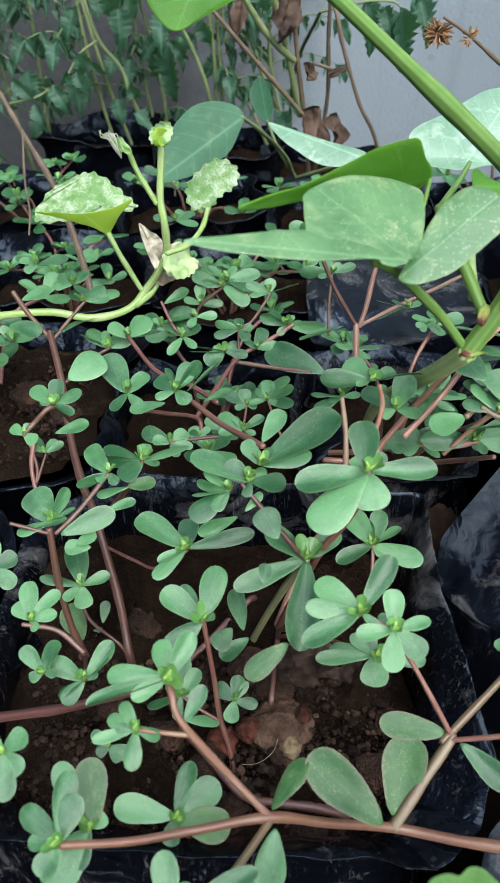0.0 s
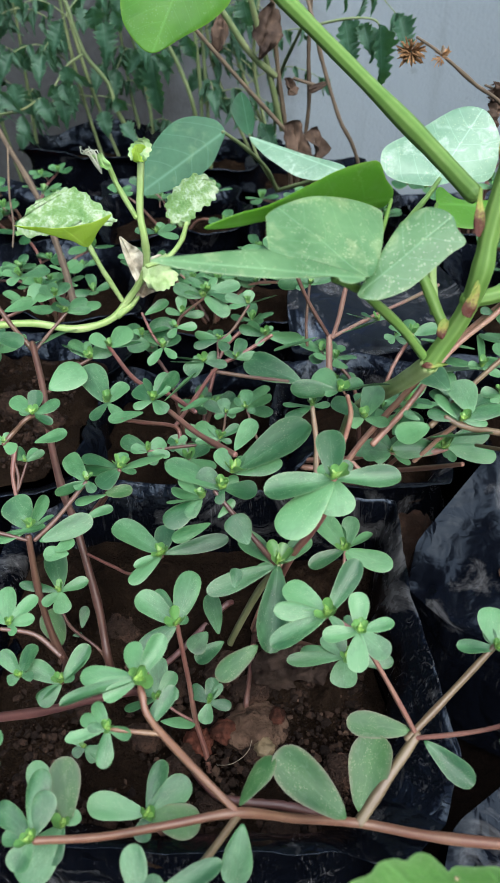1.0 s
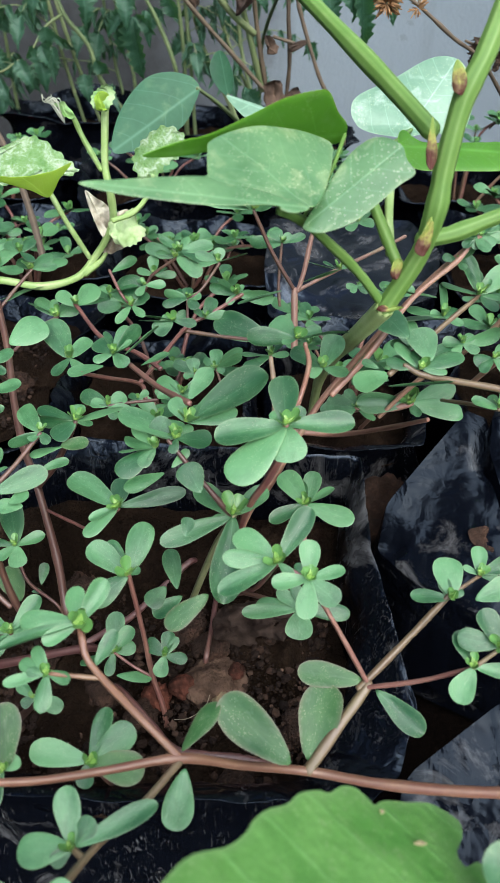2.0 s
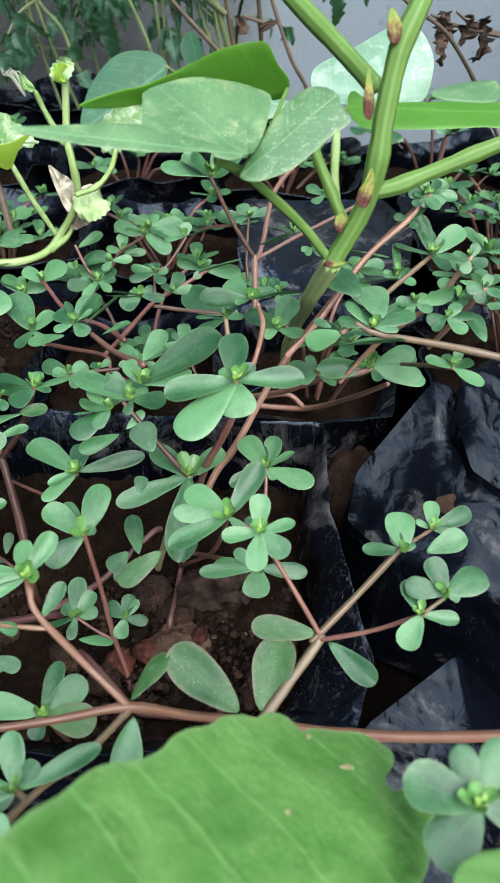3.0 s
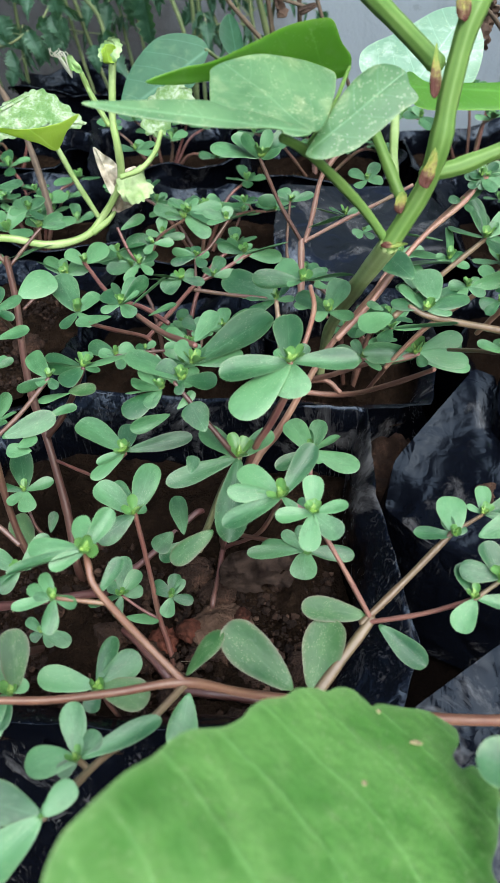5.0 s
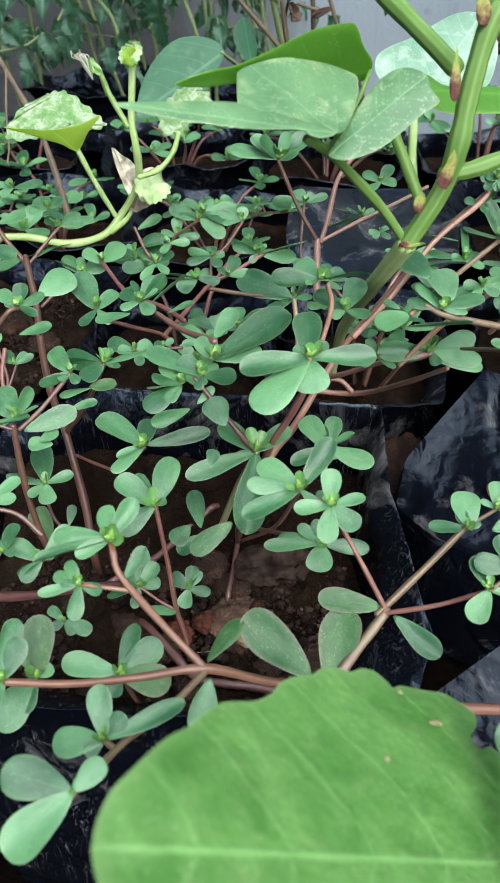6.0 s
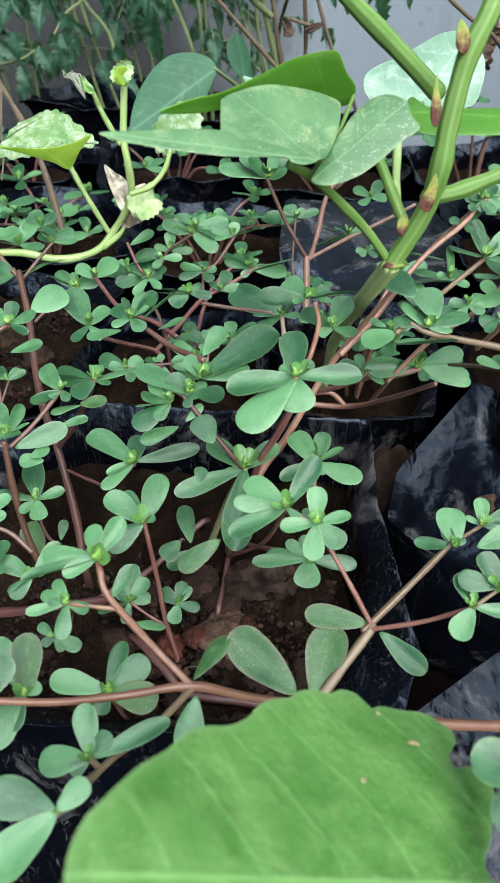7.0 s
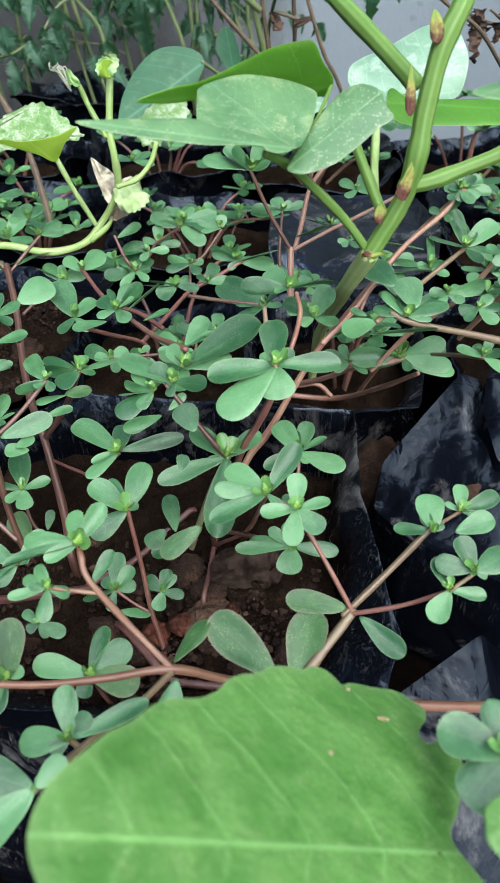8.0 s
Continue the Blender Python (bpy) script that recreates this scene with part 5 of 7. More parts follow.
tuft(D, (0.0649, 0.3057, 0.3539), [(-121, 110, 51, 127, 0), (-258, 23, 11, 104, -50), (134, 58, 27, 79, 0), (277, 67, 31, 115, -54), (20, 74, 34, 55, 0), (-76, -22, -10, 49, 0)], 5)
tuft(D, (0.0805, 0.3078, 0.3346), [(89, 192, 89, 132, 0), (-171, 109, 50, 101, 0), (136, -36, -16, 76, 0), (-81, -45, -21, 63, 0)], 4)
leaf(D, (0.0961, 0.3002, 0.329), 154, 129, 60, 157, 0)
tuft(D, (0.1334, 0.3065, 0.3414), [(-156, 118, 54, 90, 0), (-177, -19, -9, 83, 0), (220, 81, 37, 115, 0), (124, -26, -12, 51, 0), (33, -80, -37, 45, 0), (-54, 49, 22, 45, 0)], 6)
leaf(D, (0.1262, 0.3122, 0.3461), -13, 173, 80, 153, 0)
leaf(D, (0.1416, 0.3309, 0.3653), -296, 42, 19, 120, 38)
tuft(D, (0.1507, 0.3771, 0.2603), [(-369, 17, 8, 148, -39), (319, 112, 52, 145, 0), (367, -64, -29, 149, 0), (48, -75, -35, 73, 0)], 6)
tuft(D, (0.1141, 0.384, 0.2555), [(-237, -40, -18, 96, 0), (131, -69, -32, 60, 28), (-82, 61, 28, 57, 0)], 3)
tuft(D, (0.1456, 0.3246, 0.3572), [(-193, 58, 27, 81, 28), (0, 189, 87, 83, 39), (-75, 17, 8, 62, 0), (86, 51, 23, 66, 0), (99, -50, -23, 59, 0)], 5)
tuft(D, (0.1285, 0.2895, 0.3464), [(-125, 135, 62, 78, 0), (-176, 47, 22, 73, 0), (234, 88, 41, 101, 0), (134, -15, -7, 54, 0), (66, 80, 37, 44, 0), (-35, 96, 44, 45, 0)], 6)
leaf(D, (0.1331, 0.2907, 0.3506), -52, 178, 82, 163, 0)
leaf(D, (0.1215, 0.2981, 0.3594), -125, 154, 71, 168, 0)
leaf(D, (0.12, 0.3279, 0.3518), 323, 51, 24, 131, -41)
leaf(D, (0.1123, 0.2906, 0.3424), -176, -70, -32, 149, 0)
leaf(D, (0.1074, 0.2927, 0.3445), -85, 38, 18, 48, 0)
leaf(D, (0.1128, 0.2873, 0.337), 335, 8, 4, 134, -57)
tuft(D, (0.1433, 0.3489, 0.282), [(289, 105, 49, 139, 0), (323, -55, -26, 139, 0), (-340, -1, -1, 136, -49), (45, -94, -43, 59, 0)], 6)
tuft(D, (0.11, 0.3514, 0.2759), [(-199, 18, 8, 160, 0), (-59, 120, 56, 66, 0), (110, -83, -38, 57, -10), (-111, -58, -27, 66, 0), (78, 78, 36, 59, 0)], 3)
tuft(D, (0.1661, 0.3364, 0.3646), [(-63, 197, 133, 98, 0), (-15, 119, 91, 80, 0), (183, 111, 115, 126, 0), (206, -27, -13, 83, -16), (-205, 49, 23, 85, 31), (83, -105, -49, 80, 0), (64, 61, 61, 53, 0), (40, -46, -21, 52, 0)], 6)
tuft(D, (0.1559, 0.3159, 0.3453), [(-105, 16, 8, 71, 0), (68, 52, 24, 64, 0), (225, 70, 32, 95, 48), (85, -50, -23, 58, 0), (-52, -51, -24, 52, 0)], 5)
tuft(D, (0.1719, 0.3084, 0.341), [(-109, -17, -8, 84, 0), (91, -99, -46, 84, 0), (80, 60, 53, 71, 0), (171, 18, 8, 71, 0), (-88, -83, -38, 58, 0)], 5)
tuft(D, (0.1759, 0.2933, 0.3184), [(-147, 48, 22, 77, 0), (119, 33, 15, 71, 0), (151, -105, -49, 90, 0), (-34, 82, 38, 58, 0), (55, 92, 68, 58, 0)], 5)
leaf(D, (0.1917, 0.296, 0.3328), -55, 166, 77, 97, 0)
leaf(D, (0.1775, 0.3157, 0.3588), 129, -33, -15, 58, 0)
tuft(D, (0.1579, 0.3381, 0.3969), [(120, 48, 48, 77, 0), (168, -16, -8, 68, 0), (-85, 24, 11, 71, 0), (54, -95, -44, 71, 0), (-3, 57, 53, 58, 0), (-66, -42, -44, 52, 0)], 5)
tuft(D, (0.1502, 0.3353, 0.3839), [(91, 59, 60, 58, 0), (-70, 42, 19, 52, 0), (39, -46, -21, 51, 0)], 3)
tuft(D, (0.1601, 0.3376, 0.3971), [(-85, 24, 11, 71, 0), (76, -45, -21, 71, 0), (-36, -47, -51, 58, 0), (53, 48, 56, 58, 0)], 3)
tuft(D, (0.182, 0.3193, 0.3699), [(-92, 20, 9, 76, 0), (80, -50, -23, 77, 0), (-39, -58, -55, 64, 0), (47, 60, 61, 58, 0)], 3)
tuft(D, (0.1899, 0.31, 0.3569), [(-97, 9, 4, 77, 0), (83, -33, -15, 71, 0), (-48, -57, -52, 64, 0), (33, 57, 53, 58, 0)], 3)
stem(D, stem_pink, [(0.0522, 0.3139, 0.3372), (0.0544, 0.3022, 0.3217), (0.0543, 0.2903, 0.3071)], 0.001296, 0.00144)
stem(D, stem_coral, [(0.0207, 0.2923, 0.155), (0.0207, 0.2883, 0.1773), (0.0412, 0.3139, 0.2195), (0.0558, 0.3225, 0.2386), (0.0768, 0.336, 0.2755), (0.09, 0.3413, 0.297), (0.1204, 0.3453, 0.3403), (0.1389, 0.3439, 0.3683), (0.1601, 0.3376, 0.3971)], 0.002736, 0.001224)
stem(D, stem_coral, [(0.0858, 0.2998, 0.3229), (0.1039, 0.3111, 0.3391), (0.1272, 0.3265, 0.3663), (0.1497, 0.3338, 0.3851), (0.1575, 0.3378, 0.3956)], 0.001728, 0.00108)
stem(D, stem_coral, [(0.0647, 0.4816, 0.1553), (0.1172, 0.4767, 0.1541), (0.1419, 0.4078, 0.2147), (0.1538, 0.3412, 0.2744)], 0.002592, 0.00144)
stem(D, stem_coral, [(0.0572, 0.4852, 0.1601), (0.0932, 0.4418, 0.1969), (0.1215, 0.398, 0.2402), (0.1433, 0.3486, 0.2814)], 0.002448, 0.001296)
stem(D, stem_coral, [(0.1393, 0.4776, 0.1598), (0.1434, 0.4254, 0.2219), (0.1447, 0.3544, 0.2912)], 0.001728, 0.001296)
stem(D, stem_coral, [(0.1147, 0.4784, 0.156), (0.1022, 0.4851, 0.1634), (0.0772, 0.4848, 0.1604)], 0.00216, 0.00144)
stem(D, stem_tan, [(0.1205, 0.2915, 0.347), (0.1287, 0.288, 0.344), (0.1427, 0.2897, 0.3397), (0.168, 0.292, 0.3334), (0.192, 0.2924, 0.3273), (0.2091, 0.2843, 0.327)], 0.00144, 0.00216)
stem(D, stem_tan, [(0.162, 0.3465, 0.2858), (0.1705, 0.3186, 0.3031), (0.1759, 0.2931, 0.3182)], 0.001152, 0.001296)
stem(D, stem_tan, [(0.1132, 0.2905, 0.3425), (0.1393, 0.3147, 0.3525), (0.1661, 0.336, 0.3638)], 0.001584, 0.001152)
stem(D, stem_coral, [(0.0696, 0.3039, 0.3519), (0.0721, 0.3023, 0.3388), (0.0659, 0.29, 0.3209), (0.0576, 0.2457, 0.3433)], 0.001152, 0.001584)
stem(D, stem_coral, [(0.1781, 0.3485, 0.297), (0.1862, 0.3273, 0.3323), (0.1899, 0.31, 0.3569)], 0.001584, 0.00144)
stem(D, stem_coral, [(0.1243, 0.3468, 0.2726), (0.1444, 0.3423, 0.3046), (0.1695, 0.3294, 0.3382), (0.182, 0.3193, 0.3699)], 0.00144, 0.00144)
stem(D, stem_coral, [(0.11, 0.3514, 0.2759), (0.1277, 0.3487, 0.2765), (0.1433, 0.3486, 0.2814)], 0.001584, 0.00216)
Y = thing("purslane_plant", "upright purslane with a forked pinkish stem", "plant", (0.07, 0.52, 0.15), "purslane plants in the bags")
tuft(Y, (0.0915, 0.3597, 0.3673), [(-181, 34, 16, 74, 49), (-87, 60, 27, 44, 21), (-211, -73, -33, 90, 73), (76, 44, 20, 40, 0)], 3)
tuft(Y, (0.1018, 0.3537, 0.3603), [(-65, 0, 0, 40, 0), (61, -43, -20, 40, 0), (53, 36, 17, 40, 0), (-37, -43, -20, 40, 0)], 3)
tuft(Y, (0.043, 0.4156, 0.3803), [(-310, 60, 70, 130, 10), (-170, 80, 120, 120, 0), (190, 90, 130, 120, 0), (-120, -10, 140, 90, -20), (60, 60, 150, 80, 0), (120, -60, 70, 80, 0)], 5)
tuft(Y, (0.0685, 0.5618, 0.2948), [(-72, 108, 85, 124, 0), (-274, 21, 10, 110, -49), (204, 76, 35, 88, 0), (73, 78, 58, 71, 0), (-120, -41, -19, 61, 0)], 4)
tuft(Y, (0.132, 0.5636, 0.3129), [(-136, 114, 53, 101, 0), (97, 108, 104, 111, 0), (142, 1, 1, 101, 0), (-99, -86, -40, 91, 0)], 3)
tuft(Y, (0.2509, 0.9517, 0.2533), [(-218, 45, 21, 148, 0), (249, -91, -42, 148, 0), (-68, 126, 105, 132, 0), (124, -232, -107, 132, 0)], 3)
stem(Y, stem_pink, [(0.0706, 0.3887, 0.2977), (0.0704, 0.3989, 0.3136), (0.0702, 0.4084, 0.3297)], 0.002304, 0.001872)
stem(Y, stem_pink, [(0.0725, 0.408, 0.3294), (0.0764, 0.4133, 0.3417), (0.0813, 0.4218, 0.364), (0.0881, 0.4251, 0.3749), (0.0936, 0.4265, 0.3805)], 0.001584, 0.001296)
stem(Y, stem_pink, [(0.0729, 0.4082, 0.3297), (0.0992, 0.4121, 0.3432), (0.1231, 0.4138, 0.3553), (0.139, 0.415, 0.364)], 0.001296, 0.00108)
stem(Y, stem_brown, [(0.0703, 0.4081, 0.3293), (0.0554, 0.4124, 0.3532), (0.043, 0.4154, 0.3797)], 0.001296, 0.00108)
stem(Y, stem_brown, [(0.0685, 0.5618, 0.2948), (0.0664, 0.5488, 0.2641), (0.0676, 0.5406, 0.247)], 0.00108, 0.001296)

# ---- vine, gourd shoot and stalks ----

V = thing("climbing_vine", "climbing bean vine with ridged green stem and lobed leaves", "vine", (0.035, 0.29, 0.165))
stem(V, vine_old, [(0.0989, 0.5065, 0.1513), (0.0983, 0.4847, 0.1904), (0.097, 0.4481, 0.2355), (0.0985, 0.4156, 0.2695), (0.0984, 0.3647, 0.312), (0.0997, 0.3131, 0.3548), (0.1036, 0.2823, 0.3849)], .0036, .0047, sides=32, ridge=0.035, ridges=8)
stem(V, vine_green, [(0.1036, 0.2823, 0.3849), (0.1165, 0.2847, 0.4107), (0.1205, 0.2849, 0.4317), (0.1222, 0.2895, 0.4486), (0.1265, 0.2954, 0.4727), (0.1334, 0.3008, 0.4876), (0.1418, 0.3156, 0.503)], .0045, .0042, sides=32, ridge=0.035, ridges=8)
stem(V, vine_green, [(0.1169, 0.2854, 0.4174), (0.1291, 0.2857, 0.4199), (0.144, 0.2888, 0.4246), (0.1645, 0.2903, 0.4327), (0.1888, 0.2896, 0.4435)], .0038, .003, sides=32, ridge=0.035, ridges=8)
stem(V, vine_green, [(0.1214, 0.3213, 0.4541), (0.1061, 0.3559, 0.4656), (0.0785, 0.4175, 0.4849), (0.0372, 0.4861, 0.5148), (-0.0042, 0.5382, 0.5459)], .0042, .004, sides=32, ridge=0.035, ridges=8)
stem(V, vine_green, [(0.1027, 0.2832, 0.3865), (0.0888, 0.2817, 0.4041), (0.0684, 0.2704, 0.4267), (0.0609, 0.2629, 0.4348), (0.0518, 0.2548, 0.4419)], .0022, .0018)
stem(V, vine_green, [(0.1077, 0.2846, 0.4049), (0.1019, 0.2951, 0.4159), (0.096, 0.3102, 0.4274), (0.0974, 0.3519, 0.4272)], .0026, .0022)
stem(V, gourd_stem, [(0.1052, 0.2936, 0.4074), (0.1051, 0.3058, 0.4174), (0.1077, 0.3311, 0.4329)], .0022, .0018)
blade(V, "leaflet", vine_leaf, (0.0601, 0.2419, 0.4481), (-0.0156, 0.2253, 0.4623), (0.2411, -0.309, 0.92), [(5.3, 10.1), (10.3, 24.4), (12.8, 35.0), (9.3, 49.1), (4.3, 66.7), (-0.2, 81.2), (-2.6, 74.3), (-3.9, 59.4), (-4.2, 36.1), (-0.6, 12.6), (-2.7, 9.0), (-3.3, 3.8), (0.4, -1.8)], arch=.1, seed=1)
blade(V, "leaflet", vine_leaf, (0.0619, 0.2445, 0.4477), (0.0302, 0.2689, 0.4642), (0.2411, -0.309, 0.92), [(5.2, -1.1), (18.8, 4.8), (36.2, 15.2), (42.9, 22.1), (35.9, 32.5), (21.3, 41.5), (5.6, 45.6), (-6.3, 45.7), (-10.4, 42.8), (-16.9, 36.9), (-22.4, 31.4), (-23.3, 29.8), (-20.2, 24.2), (-14.6, 15.1), (-7.4, 4.5), (-0.3, -0.5)], arch=.06, seed=2)
blade(V, "leaflet", vine_leaf, (0.0616, 0.2492, 0.4382), (0.0988, 0.2703, 0.4615), (-0.1507, -0.6027, 0.7836), [(4.6, 0.5), (8.2, 5.9), (11.2, 14.7), (11.7, 25.5), (11.4, 37.2), (11.7, 45.4), (5.3, 46.8), (-0.9, 49.5), (-9.3, 46.7), (-12.5, 40.8), (-11.9, 30.1), (-6.9, 15.7), (-2.6, 3.6), (-0.0, -1.4)], arch=.1, seed=3)
blade(V, "leaflet", backlit_vine_leaf, (0.0824, 0.3179, 0.4528), (-0.0008, 0.2602, 0.4607), (0.4649, -0.7385, -0.4884), [(-2.2, 87.3), (-1.7, 74.9), (-1.3, 64.6), (-1.7, 45.4), (-2.9, 24.3), (-5.7, 4.2), (-2.4, -0.6), (5.2, 1.5), (13.0, 11.3), (21.8, 19.8), (22.9, 27.5), (20.3, 43.0), (14.5, 56.8), (7.0, 74.9), (5.1, 86.6), (0.0, 101.6)], arch=.1, seed=4)
blade(V, "leaflet", pale_vine_leaf, (0.1548, 0.5198, 0.4006), (0.1910, 0.5669, 0.4334), (0.0999, -0.6191, 0.7789), [(-33, -16.7), (-16.4, -18), (0.0, -12), (14.3, 6), (30.5, 22), (32.3, 36), (21.7, 58), (0.5, 71), (-17.4, 62), (-34, 26), (-44.8, 3), (-42.7, -10)], "pale green leaf with whitish blotches", arch=.15, wave=.05, seed=6)
blade(V, "leaflet", backlit_vine_leaf, (0.1181, 0.371, 0.4319), (0.2024, 0.3642, 0.4302), (0, -0.2496, 0.9684), [(8.2, 1.3), (17.7, 9.7), (17.3, 29.6), (13.7, 66.4), (12.1, 82.8), (-8.5, 85.9), (-11.4, 69.5), (-8.5, 40.2), (-5.3, 13.4), (-19.6, 4.3), (-9.7, 0.2)], arch=.1, seed=7)
blade(V, "leaflet", backlit_vine_leaf, (-0.0188, 0.4867, 0.5358), (-0.0428, 0.4741, 0.4879), (0.1025, -0.9734, 0.2049), [(-13.3, 38.8), (-26.0, 21.7), (-31.1, 6.2), (-22.8, -5.3), (-0.3, 0.8), (21.8, 15.0), (28.5, 31.3), (24.4, 44.5), (14.4, 52.5), (0.0, 55.0)], arch=.15, seed=8)
blade(V, "leaflet", vine_leaf, (0.1515, 0.2445, 0.4696), (0.1291, 0.2425, 0.4689), (0, -0.3011, 0.9536), [(-4.0, 20.5), (-5.9, 14.0), (-6.9, 1.1), (4.8, -2.5), (5.2, 7.1), (4.1, 15.2), (-0.3, 22.9)], seed=9)
stem(V, vine_green, [(-0.0188, 0.4867, 0.535), (-0.0131, 0.5076, 0.5443), (-0.0042, 0.5382, 0.5465)], .002, .0016)
stem(V, vine_green, [(0.0974, 0.3519, 0.4272), (0.1268, 0.4305, 0.4157), (0.1548, 0.5148, 0.4006)], .0016, .0014)
stem(V, vine_green, [(0.096, 0.3102, 0.4274), (0.1113, 0.3508, 0.4303), (0.1181, 0.371, 0.4319)], .001, .001)
stem(V, vine_green, [(0.0609, 0.2629, 0.4348), (0.0731, 0.2861, 0.4447), (0.082, 0.3134, 0.4538)], .0009, .0008)
blade(V, "bract", bract_red, (0.1134, 0.2774, 0.4516), (0.1127, 0.285, 0.4689), (0, -0.9138, 0.4061), [(0.2, -1.1), (1.9, 1.6), (2.2, 6.1), (1.4, 12.7), (-0.0, 19.3), (-1.4, 12.9), (-2.2, 6.3), (-1.7, 0.5)], wave=.25, crumple=.2, seed=10)
blade(V, "bract", bract_red, (0.1132, 0.2704, 0.4187), (0.1167, 0.2757, 0.4311), (0.3015, -0.9045, 0.3015), [(1.9, -1.7), (3.5, 2.5), (2.3, 9.0), (0.0, 14.6), (-1.7, 10.3), (-3.2, 4.6), (-2.4, -0.9)], wave=.25, crumple=.2, seed=11)
blade(V, "bract", bract_red, (0.1233, 0.2909, 0.4764), (0.1214, 0.2957, 0.4872), (0, -0.9138, 0.4061), [(-0.1, -1.0), (1.9, 0.2), (3.2, 4.3), (2.0, 10.6), (-0.5, 12.1), (-2.4, 7.5), (-2.3, 1.5)], wave=.25, crumple=.2, seed=12)
blade(V, "bract", bract_red, (0.1044, 0.2742, 0.4047), (0.1052, 0.2776, 0.4122), (0, -0.9138, 0.4061), [(1.0, -1.0), (2.9, 3.5), (2.4, 7.3), (0.0, 8.3), (-2.0, 5.2), (-1.9, 0.9)], wave=.25, crumple=.2, seed=13)
blade(V, "bract", bract_red, (0.1015, 0.278, 0.3869), (0.1067, 0.2785, 0.3881), (0, -0.9138, 0.4061), [(1.2, -0.4), (2.2, 4.7), (1.9, 10.1), (-0.4, 5.4), (-1.7, -0.1), (-0.4, -2.5)], wave=.25, crumple=.2, seed=14)

G = thing("gourd_shoot", "pale green gourd shoot with scalloped crinkled leaves", "plant", (-0.20, 0.50, 0.18))
stem(G, gourd_stem, [(-0.2238, 0.4403, 0.2921), (-0.2015, 0.4767, 0.2947), (-0.1828, 0.4988, 0.2889), (-0.1579, 0.5067, 0.2859), (-0.1279, 0.5127, 0.2778), (-0.1008, 0.5215, 0.2814), (-0.0866, 0.5302, 0.2941), (-0.0725, 0.5281, 0.3142), (-0.066, 0.5257, 0.3312), (-0.0653, 0.5202, 0.3547), (-0.0675, 0.5244, 0.37), (-0.0664, 0.5296, 0.3886), (-0.0644, 0.5349, 0.4096)], .003, .0027)
stem(G, gourd_stem, [(-0.0902, 0.5301, 0.2956), (-0.103, 0.5265, 0.3258), (-0.1144, 0.5317, 0.3491)], .002, .002)
stem(G, gourd_stem, [(-0.0705, 0.5234, 0.3686), (-0.0879, 0.5553, 0.3818), (-0.0932, 0.5575, 0.3954)], .002, .0018)
stem(G, gourd_stem, [(-0.0636, 0.5133, 0.3334), (-0.0487, 0.5173, 0.3379), (-0.0375, 0.5226, 0.3492), (-0.0325, 0.5273, 0.3622)], .002, .0018)
stem(G, gourd_stem, [(-0.0938, 0.5244, 0.2842), (-0.0797, 0.5315, 0.2937), (-0.0724, 0.5386, 0.3079)], .003, .001)
blade(G, "leaf", gourd_leaf, (-0.0989, 0.4728, 0.3824), (-0.1198, 0.4973, 0.3986), (0, -0.5524, 0.8336), [(-27.4, 11.3), (-10.4, -0.5), (4.0, -7.0), (20.1, -8.6), (17.5, 5.2), (10.2, 27.2), (0.0, 36.0), (-9.7, 35.0), (-24.2, 33.3), (-42.0, 25.7)], arch=.15, teeth=.0013, wave=.06, seed=15)
blade(G, "leaf", gourd_under, (-0.0974, 0.4658, 0.3691), (-0.1115, 0.4607, 0.3843), (0, -0.9487, -0.3162), [(-13.7, 25.6), (-4.2, 8.9), (0.5, -1.1), (17.1, 2.9), (32.0, 4.7), (16.9, 10.4), (3.0, 18.8), (-12.6, 30.9), (-25.1, 43.2)], arch=.1, seed=16)
blade(G, "leaf", gourd_leaf, (-0.0405, 0.5477, 0.3544), (-0.0245, 0.5706, 0.3849), (0, -0.8, 0.6), [(-6.6, -1.8), (6.3, 2.6), (10.8, 15.2), (18.1, 29.4), (14.2, 42.4), (-2.6, 41.8), (-14.6, 27.1), (-17.0, 11.5)], arch=.2, teeth=.0013, wave=.08, seed=17)
blade(G, "dry_leaf", dry_pale, (-0.0717, 0.5309, 0.3132), (-0.0851, 0.5338, 0.3466), (0.3094, -0.9283, 0.2063), [(-5.5, 15.5), (-4.3, -0.4), (4.5, -5.5), (6.7, 3.2), (10.0, 16.0), (8.2, 24.7), (4.2, 30.7), (-1.3, 38.5)], wave=.25, crumple=.45, seed=18)
blade(G, "leaf", pale_leaf, (-0.0673, 0.5174, 0.3184), (-0.0458, 0.524, 0.3276), (0, -0.8137, 0.5812), [(3.4, -0.2), (13.5, 8.9), (14, 18), (7.1, 25.8), (0, 23), (-10.8, 25.3), (-13, 14), (-9.4, 3.8)], wave=.3, teeth=.0007, crumple=.2, seed=19)
blade(G, "bud_leaf", bud_wool, (-0.0627, 0.5197, 0.4118), (-0.0588, 0.5229, 0.4281), (0, -0.9806, 0.1961), [(1.1, -1.6), (5.5, 3.9), (5.9, 11.3), (1.0, 15.9), (-5.3, 12.2), (-9.6, 6.1), (-6.9, -0.6)], wave=.3, teeth=.0006, crumple=.15, seed=20)
blade(G, "bud_leaf", gourd_under, (-0.0635, 0.5176, 0.4122), (-0.0658, 0.519, 0.4238), (0.5185, -0.8296, 0.2074), [(0.5, -1.2), (5.4, 0.0), (6.7, 7.7), (2.3, 10.7), (-4.1, 7.0), (-4.2, 0.8)], wave=.3, crumple=.15, seed=21)
